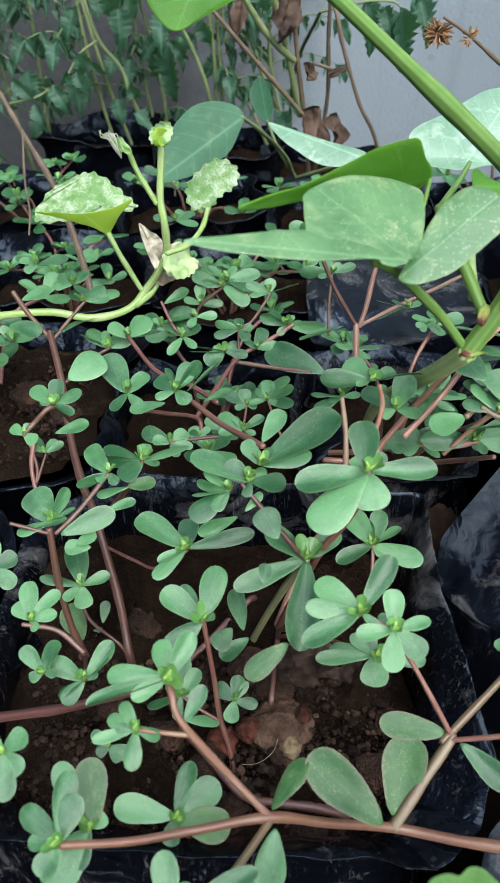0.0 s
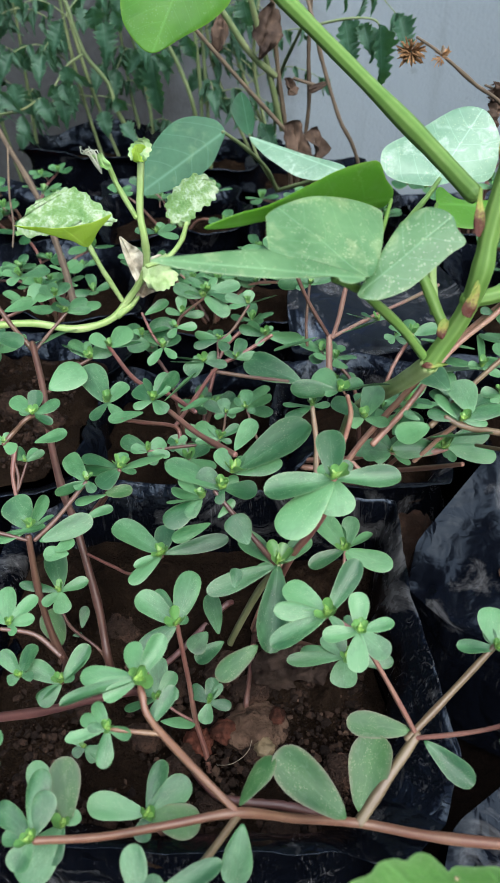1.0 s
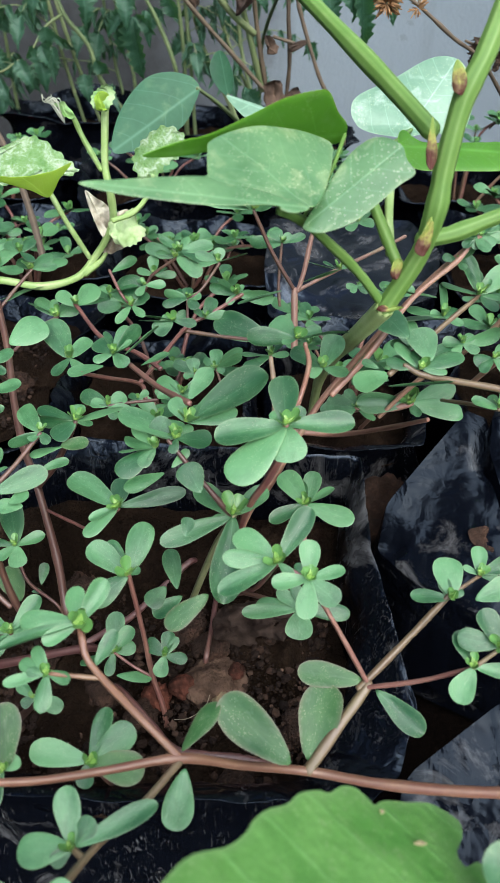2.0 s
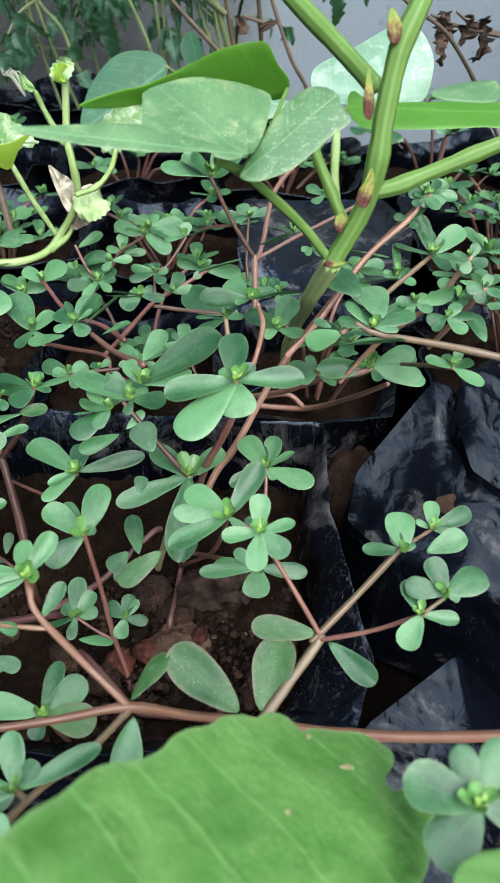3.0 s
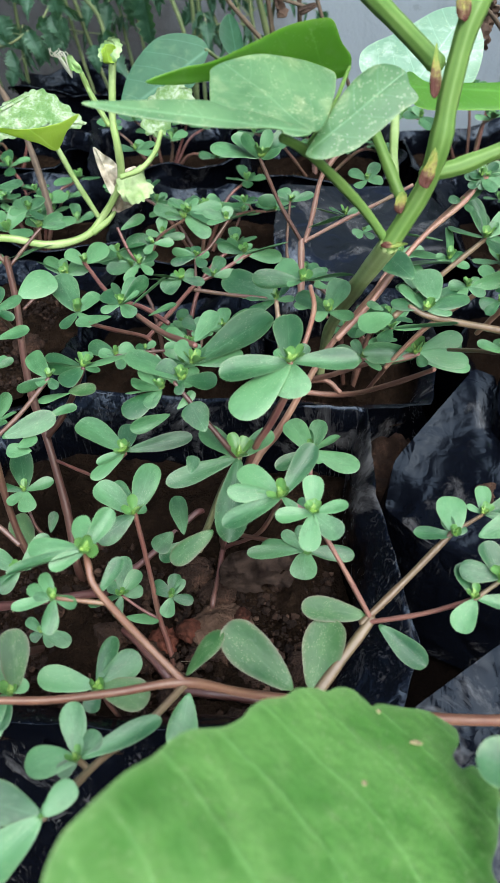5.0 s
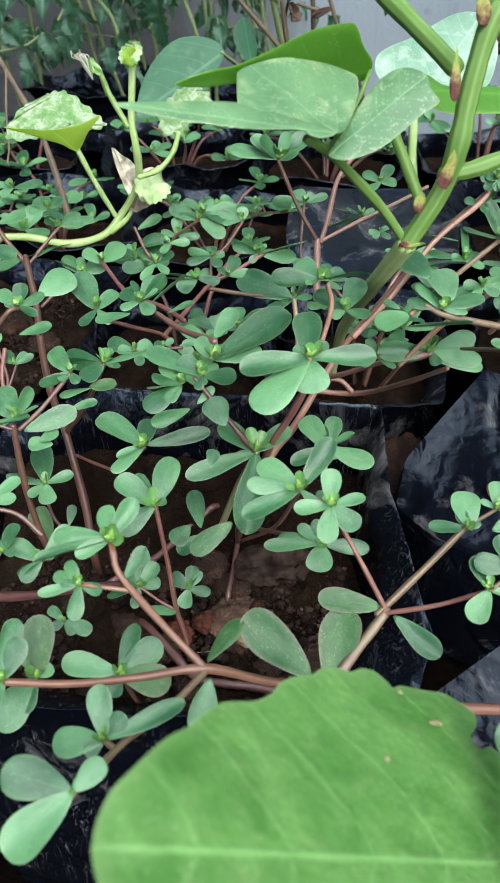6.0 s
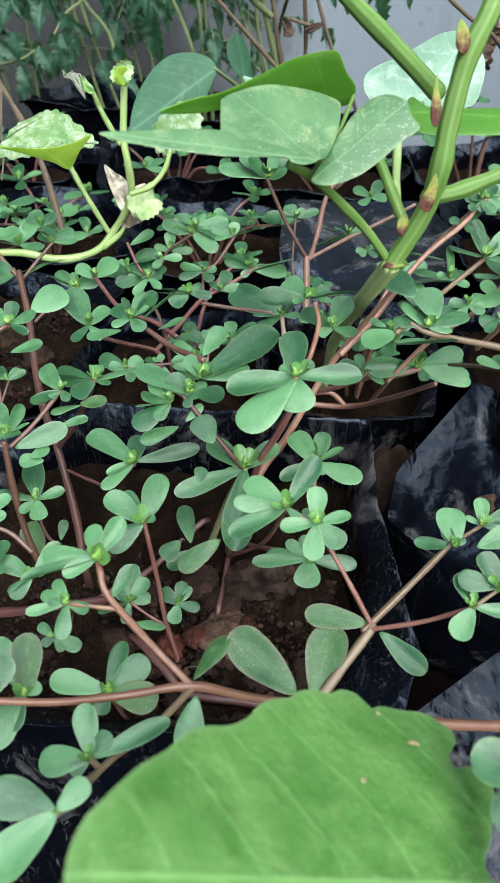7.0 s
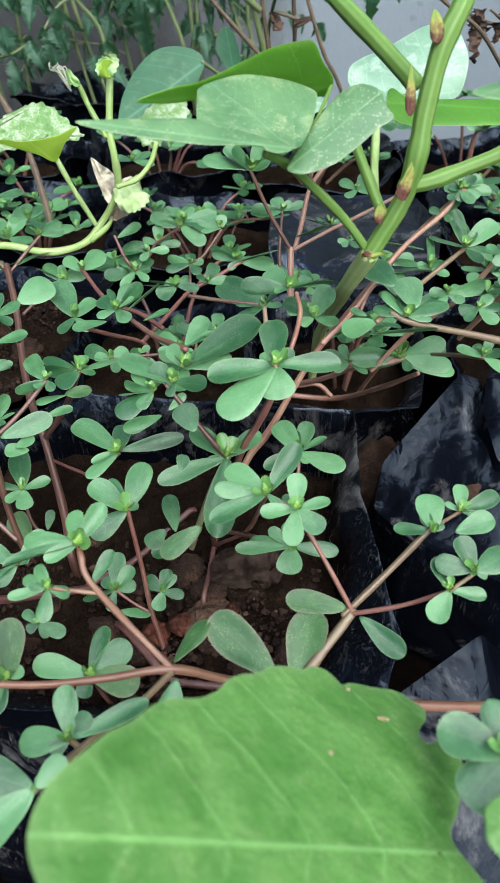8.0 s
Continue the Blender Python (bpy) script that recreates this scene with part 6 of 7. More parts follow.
blade(G, "bud_leaf", bud_wool, (-0.0891, 0.528, 0.4022), (-0.0953, 0.5298, 0.4203), (0.2822, -0.9407, 0.1881), [(2.9, -0.6), (3.9, 3.7), (2.0, 8.2), (0.8, 12.5), (-2.8, 12.2), (-2.4, 7.5), (-1.5, 1.7)], wave=.4, crumple=.15, seed=22)
blade(G, "bud_leaf", bud_wool, (-0.0909, 0.5281, 0.404), (-0.1022, 0.5336, 0.4147), (-0.2822, -0.9407, 0.1881), [(3.8, -1.7), (3.3, 5.0), (1.6, 10.7), (-0.9, 12.2), (-1.2, 7.3), (-0.7, 0.7)], wave=.4, crumple=.15, seed=23)

F = thing("broad_leaf_stalk", "large scalloped bright green leaf on a stalk", "leaf", (0.20, -0.05, 0.0))
blade(F, "leaf", front_leaf_skin, (0.1046, 0.0336, 0.32), (0.0039, 0.0079, 0.3949), (0.586, 0.0582, 0.8082), [(-8, 123.5), (-4.1, 125), (-0.5, 125.4), (4.1, 124.4), (8.3, 122.3), (10.6, 120.6), (13, 118), (17.4, 113), (22.5, 106.6), (26.3, 99.9), (31.2, 93.6), (34.2, 87.6), (36.1, 78), (39.4, 71.4), (42.4, 68.2), (45.4, 62.9), (47.3, 55.4), (50.5, 49.8), (51.9, 42.5), (51.5, 38), (53.9, 32), (53.7, 26.5), (50.4, 22.4), (49, 21.1), (50.6, 16.1), (50.8, 6), (51.3, -4.7), (49.1, -11.2), (46.1, -15.9), (42.2, -14.6), (39, -10.7), (37, -7.7), (34.3, -6.9), (32.5, -9.2), (33.9, -15.2), (32.2, -19.1), (29.8, -24.4), (23.8, -22.8), (19.7, -19.2), (12, -12.5), (2.8, -4), (-12, -14), (-24, -6), (-33, 18), (-39, 42), (-40, 66), (-36, 90), (-27, 108), (-16, 119)], arch=.05, core=(0.4, 0.6), seed=24)

K = thing("dead_stalks", "dried brown stalks with shrivelled leaves", "dry plant", (0.075, 1.0, 0.165))
stem(K, dry_stem, [(0.0725, 0.9873, 0.2441), (0.0615, 0.9588, 0.3249), (0.0485, 0.9344, 0.4007), (0.0403, 0.9141, 0.4716), (0.0379, 0.8876, 0.5193)], .0028, .0022, jitter=0.12, steps=9)
stem(K, dry_stem, [(0.0803, 0.9869, 0.2442), (0.0897, 0.9618, 0.3443), (0.0856, 0.9444, 0.4109), (0.084, 0.932, 0.4697), (0.0807, 0.9157, 0.5178)], .0025, .0022, jitter=0.12, steps=9)
stem(K, dry_stem, [(0.0807, 0.93, 0.4697), (0.0905, 0.905, 0.4402), (0.0995, 0.9045, 0.4102), (0.1235, 0.9084, 0.35), (0.1445, 0.9178, 0.3149), (0.1627, 0.9332, 0.2686)], .0020, .0024, jitter=0.12, steps=9)
stem(K, dry_stem, [(-0.0453, 0.8298, 0.4581), (-0.0033, 0.8548, 0.4091), (0.0551, 0.8914, 0.3428)], .0019, .0022, jitter=0.12, steps=9)
stem(K, tomato_stem, [(-0.0151, 0.8827, 0.4645), (0.0151, 0.9076, 0.4199), (0.0452, 0.9329, 0.3918)], .003, .0034)
stem(K, tomato_stem, [(0.0095, 0.8862, 0.4949), (0.0348, 0.9258, 0.4082), (0.0564, 0.959, 0.3248)], .003, .0034)
stem(K, dry_stem, [(0.0699, 0.951, 0.3853), (0.0969, 0.9381, 0.3802), (0.1104, 0.9371, 0.3816)], .002, .0014, jitter=0.12, steps=9)
stem(K, dry_stem, [(0.0833, 0.956, 0.3186), (0.1043, 0.9629, 0.2742), (0.119, 0.9841, 0.2451)], .0018, .0014, jitter=0.12, steps=9)
blade(K, "dry_leaf", dry_leaf, (0.0404, 0.9135, 0.4663), (0.0247, 0.8917, 0.4167), (0.3015, -0.9045, 0.3015), [(6.2, 2.3), (13.7, 22.7), (8.5, 44.4), (-0.5, 58.0), (-12.1, 43.0), (-17.8, 22.9), (-9.1, 2.4)], wave=.5, crumple=.7, seed=25)
blade(K, "dry_leaf", dry_leaf, (-0.013, 0.9129, 0.4638), (-0.0169, 0.9, 0.4212), (-0.3015, -0.9045, 0.3015), [(6.5, 2.9), (10.0, 19.7), (12.6, 41.2), (-1.4, 44.6), (-6.6, 24.7), (-3.8, 5.4)], wave=.5, crumple=.7, seed=26)
blade(K, "dry_leaf", dry_leaf, (0.0701, 0.951, 0.3369), (0.0763, 0.935, 0.2826), (0.3015, -0.9045, 0.3015), [(10.1, 2.4), (16.6, 28.2), (10.0, 55.9), (-7.8, 57.8), (-18.0, 31.6), (-8.8, 4.1)], wave=.5, crumple=.7, seed=27)
blade(K, "dry_leaf", dry_leaf, (0.1103, 0.9374, 0.3828), (0.0885, 0.9328, 0.3763), (0.1048, -0.9435, 0.3145), [(1.2, -0.4), (4.4, 13.1), (1.8, 24.8), (-4.4, 21.7), (-2.9, 6.7)], wave=.4, crumple=.7, seed=28)
blade(K, "dry_leaf", dry_leaf, (0.0966, 0.9478, 0.3309), (0.1014, 0.9343, 0.2898), (0.6189, -0.722, 0.3094), [(7.0, 1.7), (7.7, 24.2), (0.2, 44.9), (-13.4, 30.8), (-9.8, 9.0)], wave=.4, crumple=.7, seed=29)
blade(K, "dry_leaf", dry_leaf, (0.0558, 0.9418, 0.3871), (0.0667, 0.943, 0.368), (0.6189, -0.722, 0.3094), [(0.0, 0.0), (5.4, 11.2), (0.8, 23.0), (-13.3, 15.5)], wave=.4, crumple=.7, seed=30)

S = thing("bare_stick", "bare brown stick leaning among the bags", "stick", (-0.15, 0.62, 0.17))
stem(S, dry_stem, [(-0.3381, 0.962, 0.3969), (-0.2776, 0.8732, 0.3375), (-0.2216, 0.7815, 0.2986), (-0.188, 0.706, 0.2769), (-0.163, 0.6397, 0.2633), (-0.152, 0.6085, 0.2516)], .0027, .0034, jitter=0.12, steps=9)
stem(S, dry_stem, [(-0.197, 0.6007, 0.3127), (-0.2065, 0.6437, 0.3188), (-0.2348, 0.7329, 0.3191), (-0.2609, 0.8373, 0.3383)], .0008, .0012, jitter=0.12, steps=9)

W = thing("dry_flower_stalk", "dried brown flower heads on a thin twig", "dry plant", (0.36, 1.02, 0.165))
stem(W, dry_stem, [(0.1597, 0.6832, 0.4674), (0.1816, 0.6817, 0.4552), (0.2173, 0.6891, 0.4302), (0.2605, 0.7122, 0.4005), (0.3402, 0.7892, 0.3071), (0.4184, 0.8841, 0.1884)], .0012, .0022, jitter=0.12, steps=9)
stem(W, dry_stem, [(0.1826, 0.6814, 0.4544), (0.1828, 0.6823, 0.4607)], .0014, .001, jitter=0.12, steps=9)
stem(W, dry_stem, [(0.2476, 0.7561, 0.4159), (0.2744, 0.758, 0.4064), (0.3253, 0.7721, 0.3949)], .0012, .0022, jitter=0.12, steps=9)
stem(W, dry_stem, [(0.2699, 0.7507, 0.4191), (0.2924, 0.7632, 0.4057), (0.3251, 0.7724, 0.3958)], .001, .002, jitter=0.12, steps=9)
blade(W, "dry_leaf", dry_leaf, (0.2559, 0.7544, 0.4185), (0.2603, 0.7463, 0.3755), (0.3094, -0.9283, 0.2063), [(2.2, 1.1), (9.5, 12), (4, 18), (10.8, 30.5), (1.3, 46.1), (-6, 31.2), (-13, 24), (-7.5, 12.6), (-4.0, 1.7)], wave=.7, crumple=1.15, teeth=.0016, seed=31)
blade(W, "dry_leaf", dry_leaf, (0.284, 0.7567, 0.4161), (0.2782, 0.7493, 0.3912), (0.3094, -0.9283, 0.2063), [(2.3, 1.8), (8.7, 11.6), (3.5, 16), (6.2, 26.5), (-4.5, 24.5), (-9.6, 13.1), (-3.5, 3.3)], wave=.7, crumple=1.15, teeth=.0016, seed=32)
blade(W, "dry_leaf", dry_leaf, (0.2987, 0.7624, 0.413), (0.2965, 0.7534, 0.3758), (0.3094, -0.9283, 0.2063), [(2.8, 1.7), (-4.2, 16.2), (6.0, 35.4), (-2.9, 36.6), (-10.0, 20.5), (-7.6, 4.0)], wave=.7, crumple=1.15, teeth=.0016, seed=33)

N = thing("broad_leaved_plant", "young broad-leaved plant with a grey-green leaf", "plant", (0.02, 0.93, 0.165))
blade(N, "leaf", grey_leaf, (-0.0119, 0.7641, 0.3694), (-0.0955, 0.7212, 0.3215), (0.1504, -0.8521, 0.5013), [(0.3, -2.5), (15.5, -0.8), (30.5, 15.4), (37.6, 36.6), (32.2, 64.5), (19.1, 89.1), (-0.2, 107.0), (-11.0, 90.8), (-19.1, 60.6), (-19.0, 31.3), (-10.4, 12.3)], arch=.12, wave=.04, seed=34)
stem(N, tomato_stem, [(-0.0119, 0.7642, 0.3699), (0.0088, 0.8095, 0.3432), (0.035, 0.8704, 0.3019), (0.0515, 0.9384, 0.2525)], .0018, .0026)
blade(N, "leaf", grey_leaf, (0.0146, 0.9096, 0.3306), (0.0046, 0.9262, 0.3747), (0.597, -0.6965, 0.398), [(-11.1, 7.6), (1.4, -1.4), (14.8, 14.9), (13.8, 34.4), (2.6, 48.0), (-10.2, 42.6), (-17.0, 27.3)], arch=.2, seed=35)
blade(N, "leaf", pale_vine_leaf, (0.1163, 0.776, 0.3262), (0.0157, 0.8182, 0.3509), (0, -0.5026, 0.8645), [(-12, 94), (-20, 71), (-25, 36), (-11, 1.8), (9, 2.5), (4.5, 49), (2.9, 89), (-0.0, 112)], arch=.1, seed=5)
stem(N, tomato_stem, [(0.1163, 0.776, 0.3262), (0.10, 0.84, 0.30), (0.0515, 0.9384, 0.2525)], .0016, .0024)
stem(N, tomato_stem, [(0.0146, 0.9096, 0.3306), (0.0286, 0.9107, 0.2968), (0.0514, 0.9395, 0.2559)], .0014, .002)
blade(F, "blemish", blemish_tan, (0.0913, 0.069, 0.328), (0.0878, 0.0681, 0.3306), (0.586, 0.0582, 0.8082), [(0.9, 1.6), (0.5, 3.7), (0.1, 4.9), (-0.4, 3.3), (-0.5, 1.1), (0.0, -0.7)], seed=36)
blade(F, "blemish", blemish_tan, (0.0791, 0.0743, 0.3365), (0.0755, 0.0734, 0.3391), (0.586, 0.0582, 0.8082), [(0.6, 1.1), (-0.3, 1.4), (-0.6, 0.5), (0.0, -0.2)], seed=37)
blade(F, "blemish", blemish_tan, (0.0716, 0.0503, 0.3436), (0.068, 0.0494, 0.3462), (0.586, 0.0582, 0.8082), [(0.6, 1.1), (-0.3, 1.4), (-0.6, 0.5), (0.0, -0.2)], seed=38)

Q = thing("dry_straw", "thin pale dry straw lying on soil", "straw", (0.0, 0.2, 0.166))
stem(Q, dry_pale, [(0.0139, 0.1826, 0.1617), (0.0202, 0.1844, 0.1621), (0.0238, 0.1876, 0.1614), (0.0287, 0.1896, 0.1599)], .0005, .0004)

RT = thing("dry_straw", "fine curling whitish root lying on soil", "straw", (0.0, 0.2, 0.166))
stem(RT, dry_pale, [(-0.001, 0.198, 0.1675), (0.006, 0.197, 0.170), (0.012, 0.199, 0.172), (0.017, 0.2035, 0.1735), (0.019, 0.209, 0.175)], .00016, .00016)

R = thing("dry_straw", "thin pale dry straw lying on soil", "straw", (0.03, 0.2, 0.166))
stem(R, dry_pale, [(0.0571, 0.1946, 0.1622), (0.0616, 0.1956, 0.1617), (0.0655, 0.1939, 0.162)], .0005, .0004)

blade(F, "leaf", front_leaf_skin, (0.1258, 0.0214, 0.35), (0.1086, 0.0326, 0.35), (0, 0, 1), [(-3.4, 19.2), (0, 20.5), (3.2, 19.9), (7.2, 17.8), (10.6, 14.8), (13.1, 10.8), (12.9, 3.3), (6.2, -1.6), (-5.6, 1), (-8.8, 10), (-7.2, 16.7)], arch=.15, seed=52)
stem(F, vine_green, [(0.1258, 0.0214, 0.3495), (0.13, 0.01, 0.335), (0.116, -0.018, 0.278)], 0.0014, 0.0018, sides=10)
stem(F, vine_green, [(0.1002, 0.0317, 0.3203), (0.1017, 0.0131, 0.3125), (0.125, -0.03, 0.25), (0.2, -0.05, -0.005)], 0.0028, 0.0034, sides=12)

# ---- dried flower heads ----


def flower_head(parent, c, size, n, seed):
    """A dried flower head: a knob of curled sepals."""
    rnd = random.Random(seed)
    c = Vector(c)
    for k in range(n):
        a, e = k * 2.4, rnd.uniform(-0.9, 0.9)
        d = Vector((math.cos(a) * math.cos(e), math.sin(a) * math.cos(e), math.sin(e))) * size * rnd.uniform(0.6, 1.1)
        link_part("sepal", SEPALS[k % 2], parent, frame_of(c + d * 0.12, d, size * 0.11, rnd.uniform(0, 360), d.orthogonal()))


SEPALS = leaf_set("sepal", flower_dry, [(0.1, 0.3, 0.1), (0.12, -0.3, 0.12)])
flower_head(W, (0.157, 0.69, 0.455), 0.0125, 90, 4)
flower_head(W, (0.182, 0.68, 0.453), 0.0085, 26, 5)

# ---- tomato plants ----


def jagged_leaflet(seed, mat):
    """A tomato leaflet, 1 long and about 1 wide, with toothed sides, folded along its rib and curled under."""
    rnd = random.Random(seed)
    nu, nv = 34, 2
    verts, uvs, rim = [], [], []
    ph = rnd.uniform(0, 1)
    for i in range(nu + 1):
        u = i / nu
        saw = (u * 8 + ph) % 1.0
        w = 0.5 * math.sin(math.pi * u ** 0.68) ** 0.85 * (1.1 - 0.5 * saw) * (1.12 - 0.3 * u)
        w = max(w, 0.012)
        for j in range(-nv, nv + 1):
            v = j / nv
            verts.append((w * v, u, -0.42 * u * u + 0.5 * abs(v) * w + 0.09 * math.sin(10 * u + ph * 6 + v) * v * v))
            uvs.append((w * v, u))
            rim.append(abs(v) ** 2)
    k = 2 * nv + 1
    faces = [(i * k + j, i * k + j + 1, (i + 1) * k + j + 1, (i + 1) * k + j) for i in range(nu) for j in range(k - 1)]
    return mesh_of("leaflet", verts, faces, mat, uvs, rim)


YELLOW = leaf_set("petal", petal_yellow, [(0.1, 0.1, 0.1)])[0]
JAG = [jagged_leaflet(s, tomato_leaf) for s in (1, 2, 3, 4)]


def compound_leaf(plant, a, b, sag, n, size, seed):
    """A tomato leaf from a to b: a sagging stalk with pairs of hanging leaflets and one at the end."""
    rnd = random.Random(seed)
    a, b = Vector(a), Vector(b)
    pts = [a.lerp(b, k / 4) + Vector((0, 0, sag * math.sin(math.pi * k / 4))) for k in range(5)]
    rachis = stem(plant, tomato_stem, pts, 0.0014, 0.0008, "leaf_stalk", sides=6)
    line = catmull(pts, 6)
    d = (b - a).normalized()
    side = d.cross(Vector((0, 0, 1)))
    side = side.normalized() if side.length > 0.1 else Vector((1, 0, 0))
    for k in range(n):
        p = line[int((0.3 + 0.66 * k / max(1, n - 1)) * (len(line) - 1))]
        for s in (-1, 1):
            v = side * s * rnd.uniform(0.35, 0.9) + d * rnd.uniform(0.1, 0.5) + Vector((0, -0.1, -rnd.uniform(0.7, 1.5)))
            v = v.normalized() * size * rnd.uniform(0.65, 1.1)
            link_part("leaflet", rnd.choice(JAG), rachis, frame_of(p, v, v.length * rnd.uniform(0.28, 0.40), rnd.uniform(-50, 50), Vector((0, -0.8, 0.5))))
    v = (d * 0.6 + Vector((0, -0.05, -0.8))).normalized() * size * 1.2
    link_part("leaflet", JAG[0], rachis, frame_of(b, v, v.length * 0.6, 0, Vector((0, -0.8, 0.5))))


def tomato_plant(label, base, top, seed, leaves, stems=1):
    rnd = random.Random(seed)
    p = thing("tomato_plant", label, "tomato plant", base, "tomato plants by the wall")
    b, t = Vector(base), Vector(top)
    for s in range(stems):
        o = Vector((rnd.uniform(-0.05, 0.05), rnd.uniform(-0.03, 0.03), 0)) if s else Vector((0, 0, 0))
        e = t + Vector((rnd.uniform(-0.18, 0.18), rnd.uniform(-0.08, 0.05), 0)) * (1 if s else 0)
        pts = [b + o, (b + o).lerp(e, 0.3) + Vector((rnd.uniform(-0.03, 0.03), 0, 0)), (b + o).lerp(e, 0.65) + Vector((rnd.uniform(-0.03, 0.03), 0, 0)), e]
        stem(p, tomato_stem, pts, 0.0034, 0.0022, sides=10)
        line = catmull(pts, 8)
        for k in range(leaves):
            q = line[int(rnd.uniform(0.25, 0.98) * (len(line) - 1))]
            a = rnd.uniform(0, 6.28)
            d = Vector((math.cos(a), 0.55 * math.sin(a) - 0.2, rnd.uniform(-0.25, 0.35))) * rnd.uniform(0.09, 0.17)
            compound_leaf(p, q, q + d, 0.025, rnd.choice((4, 5)), rnd.uniform(0.030, 0.046), seed * 50 + s * 20 + k)
    return p


TP = "tall tomato plant with drooping dusty leaves"
T1 = tomato_plant(TP, (-0.27, 1.44, 0.125), (-0.36, 1.40, 0.75), 3, 7, 2)
tomato_plant(TP, (-0.42, 1.50, 0.0), (-0.44, 1.46, 0.72), 13, 7, 2)
tomato_plant(TP, (-0.19, 1.52, 0.0), (-0.22, 1.50, 0.74), 15, 7, 2)
T2 = tomato_plant(TP, (-0.06, 1.40, 0.125), (-0.14, 1.38, 0.75), 5, 8, 2)
tomato_plant(TP, (-0.52, 1.36, 0.02), (-0.55, 1.30, 0.72), 7, 9, 3)
T4 = tomato_plant(TP, (0.06, 1.45, 0.15), (0.0, 1.42, 0.75), 9, 7, 3)
compound_leaf(T4, (0.11, 1.35, 0.45), (0.235, 1.20, 0.42), 0.03, 3, 0.048, 71)
compound_leaf(T2, (-0.13, 1.36, 0.45), (-0.145, 1.24, 0.40), 0.015, 3, 0.045, 72)
compound_leaf(T2, (-0.20, 1.38, 0.42), (-0.29, 1.30, 0.40), 0.03, 3, 0.042, 73)


def hanging(plant, y, leaflets, seed):
    """Single drooping leaflets: foot x and z, tip x and z, width."""
    rnd = random.Random(seed)
    for x0, z0, x1, z1, w in leaflets:
        v = Vector((x1 - x0, rnd.uniform(-0.02, 0.01), z1 - z0))
        link_part("leaflet", rnd.choice(JAG), plant, frame_of(Vector((x0, y + rnd.uniform(-0.01, 0.01), z0)), v, w * 1.25, rnd.uniform(-30, 30), Vector((0.1, -0.9, 0.35))))


hanging(T1, 1.27, [(-0.335, 0.295, -0.313, 0.260, 0.022), (-0.378, 0.316, -0.369, 0.275, 0.027), (-0.368, 0.268, -0.360, 0.230, 0.020), (-0.397, 0.303, -0.367, 0.277, 0.020), (-0.304, 0.316, -0.322, 0.292, 0.015), (-0.301, 0.312, -0.293, 0.250, 0.028), (-0.296, 0.316, -0.274, 0.280, 0.022), (-0.285, 0.343, -0.281, 0.309, 0.024)], 1)
hanging(T2, 1.27, [(-0.229, 0.427, -0.225, 0.387, 0.029), (-0.216, 0.406, -0.209, 0.349, 0.031), (-0.243, 0.421, -0.248, 0.395, 0.024), (-0.199, 0.421, -0.188, 0.387, 0.020), (-0.235, 0.273, -0.225, 0.235, 0.024), (-0.209, 0.297, -0.192, 0.268, 0.022), (-0.204, 0.255, -0.171, 0.232, 0.022)], 2)
hanging(T2, 1.27, [(-0.156, 0.365, -0.187, 0.335, 0.018), (-0.150, 0.361, -0.176, 0.294, 0.022), (-0.143, 0.359, -0.139, 0.261, 0.031), (-0.138, 0.361, -0.112, 0.331, 0.020), (-0.124, 0.366, -0.119, 0.316, 0.016), (-0.087, 0.389, -0.075, 0.349, 0.024), (-0.033, 0.427, -0.026, 0.397, 0.027), (0.004, 0.435, 0.011, 0.396, 0.029)], 3)
hanging(T4, 1.0, [(0.132, 0.441, 0.149, 0.387, 0.027), (0.155, 0.438, 0.163, 0.409, 0.018), (0.174, 0.438, 0.194, 0.359, 0.024), (0.166, 0.434, 0.175, 0.398, 0.015)], 4)
stem(T1, tomato_stem, [(-0.253, 1.28, 0.36), (-0.285, 1.28, 0.341), (-0.306, 1.27, 0.314)], 0.0022, 0.0014, "leaf_stalk")
stem(T1, tomato_stem, [(-0.42, 1.30, 0.262), (-0.37, 1.28, 0.275), (-0.334, 1.27, 0.295)], 0.0022, 0.0014, "leaf_stalk")
stem(T2, tomato_stem, [(-0.272, 1.28, 0.43), (-0.253, 1.28, 0.36), (-0.222, 1.29, 0.314), (-0.203, 1.30, 0.248), (-0.13, 1.38, 0.125)], 0.0026, 0.0038)
stem(T2, tomato_stem, [(-0.13, 1.27, 0.40), (-0.101, 1.28, 0.34), (-0.08, 1.29, 0.271), (-0.07, 1.37, 0.125)], 0.0026, 0.0038)
stem(T4, tomato_stem, [(0.08, 1.02, 0.43), (0.134, 1.0, 0.443), (0.168, 1.0, 0.442), (0.18, 1.0, 0.428)], 0.0016, 0.001, "leaf_stalk")
stem(T4, tomato_stem, [(0.06, 1.45, 0.15), (0.06, 1.25, 0.32), (0.08, 1.02, 0.43)], 0.0034, 0.0018)

# ---- low purslane in the rows behind ----


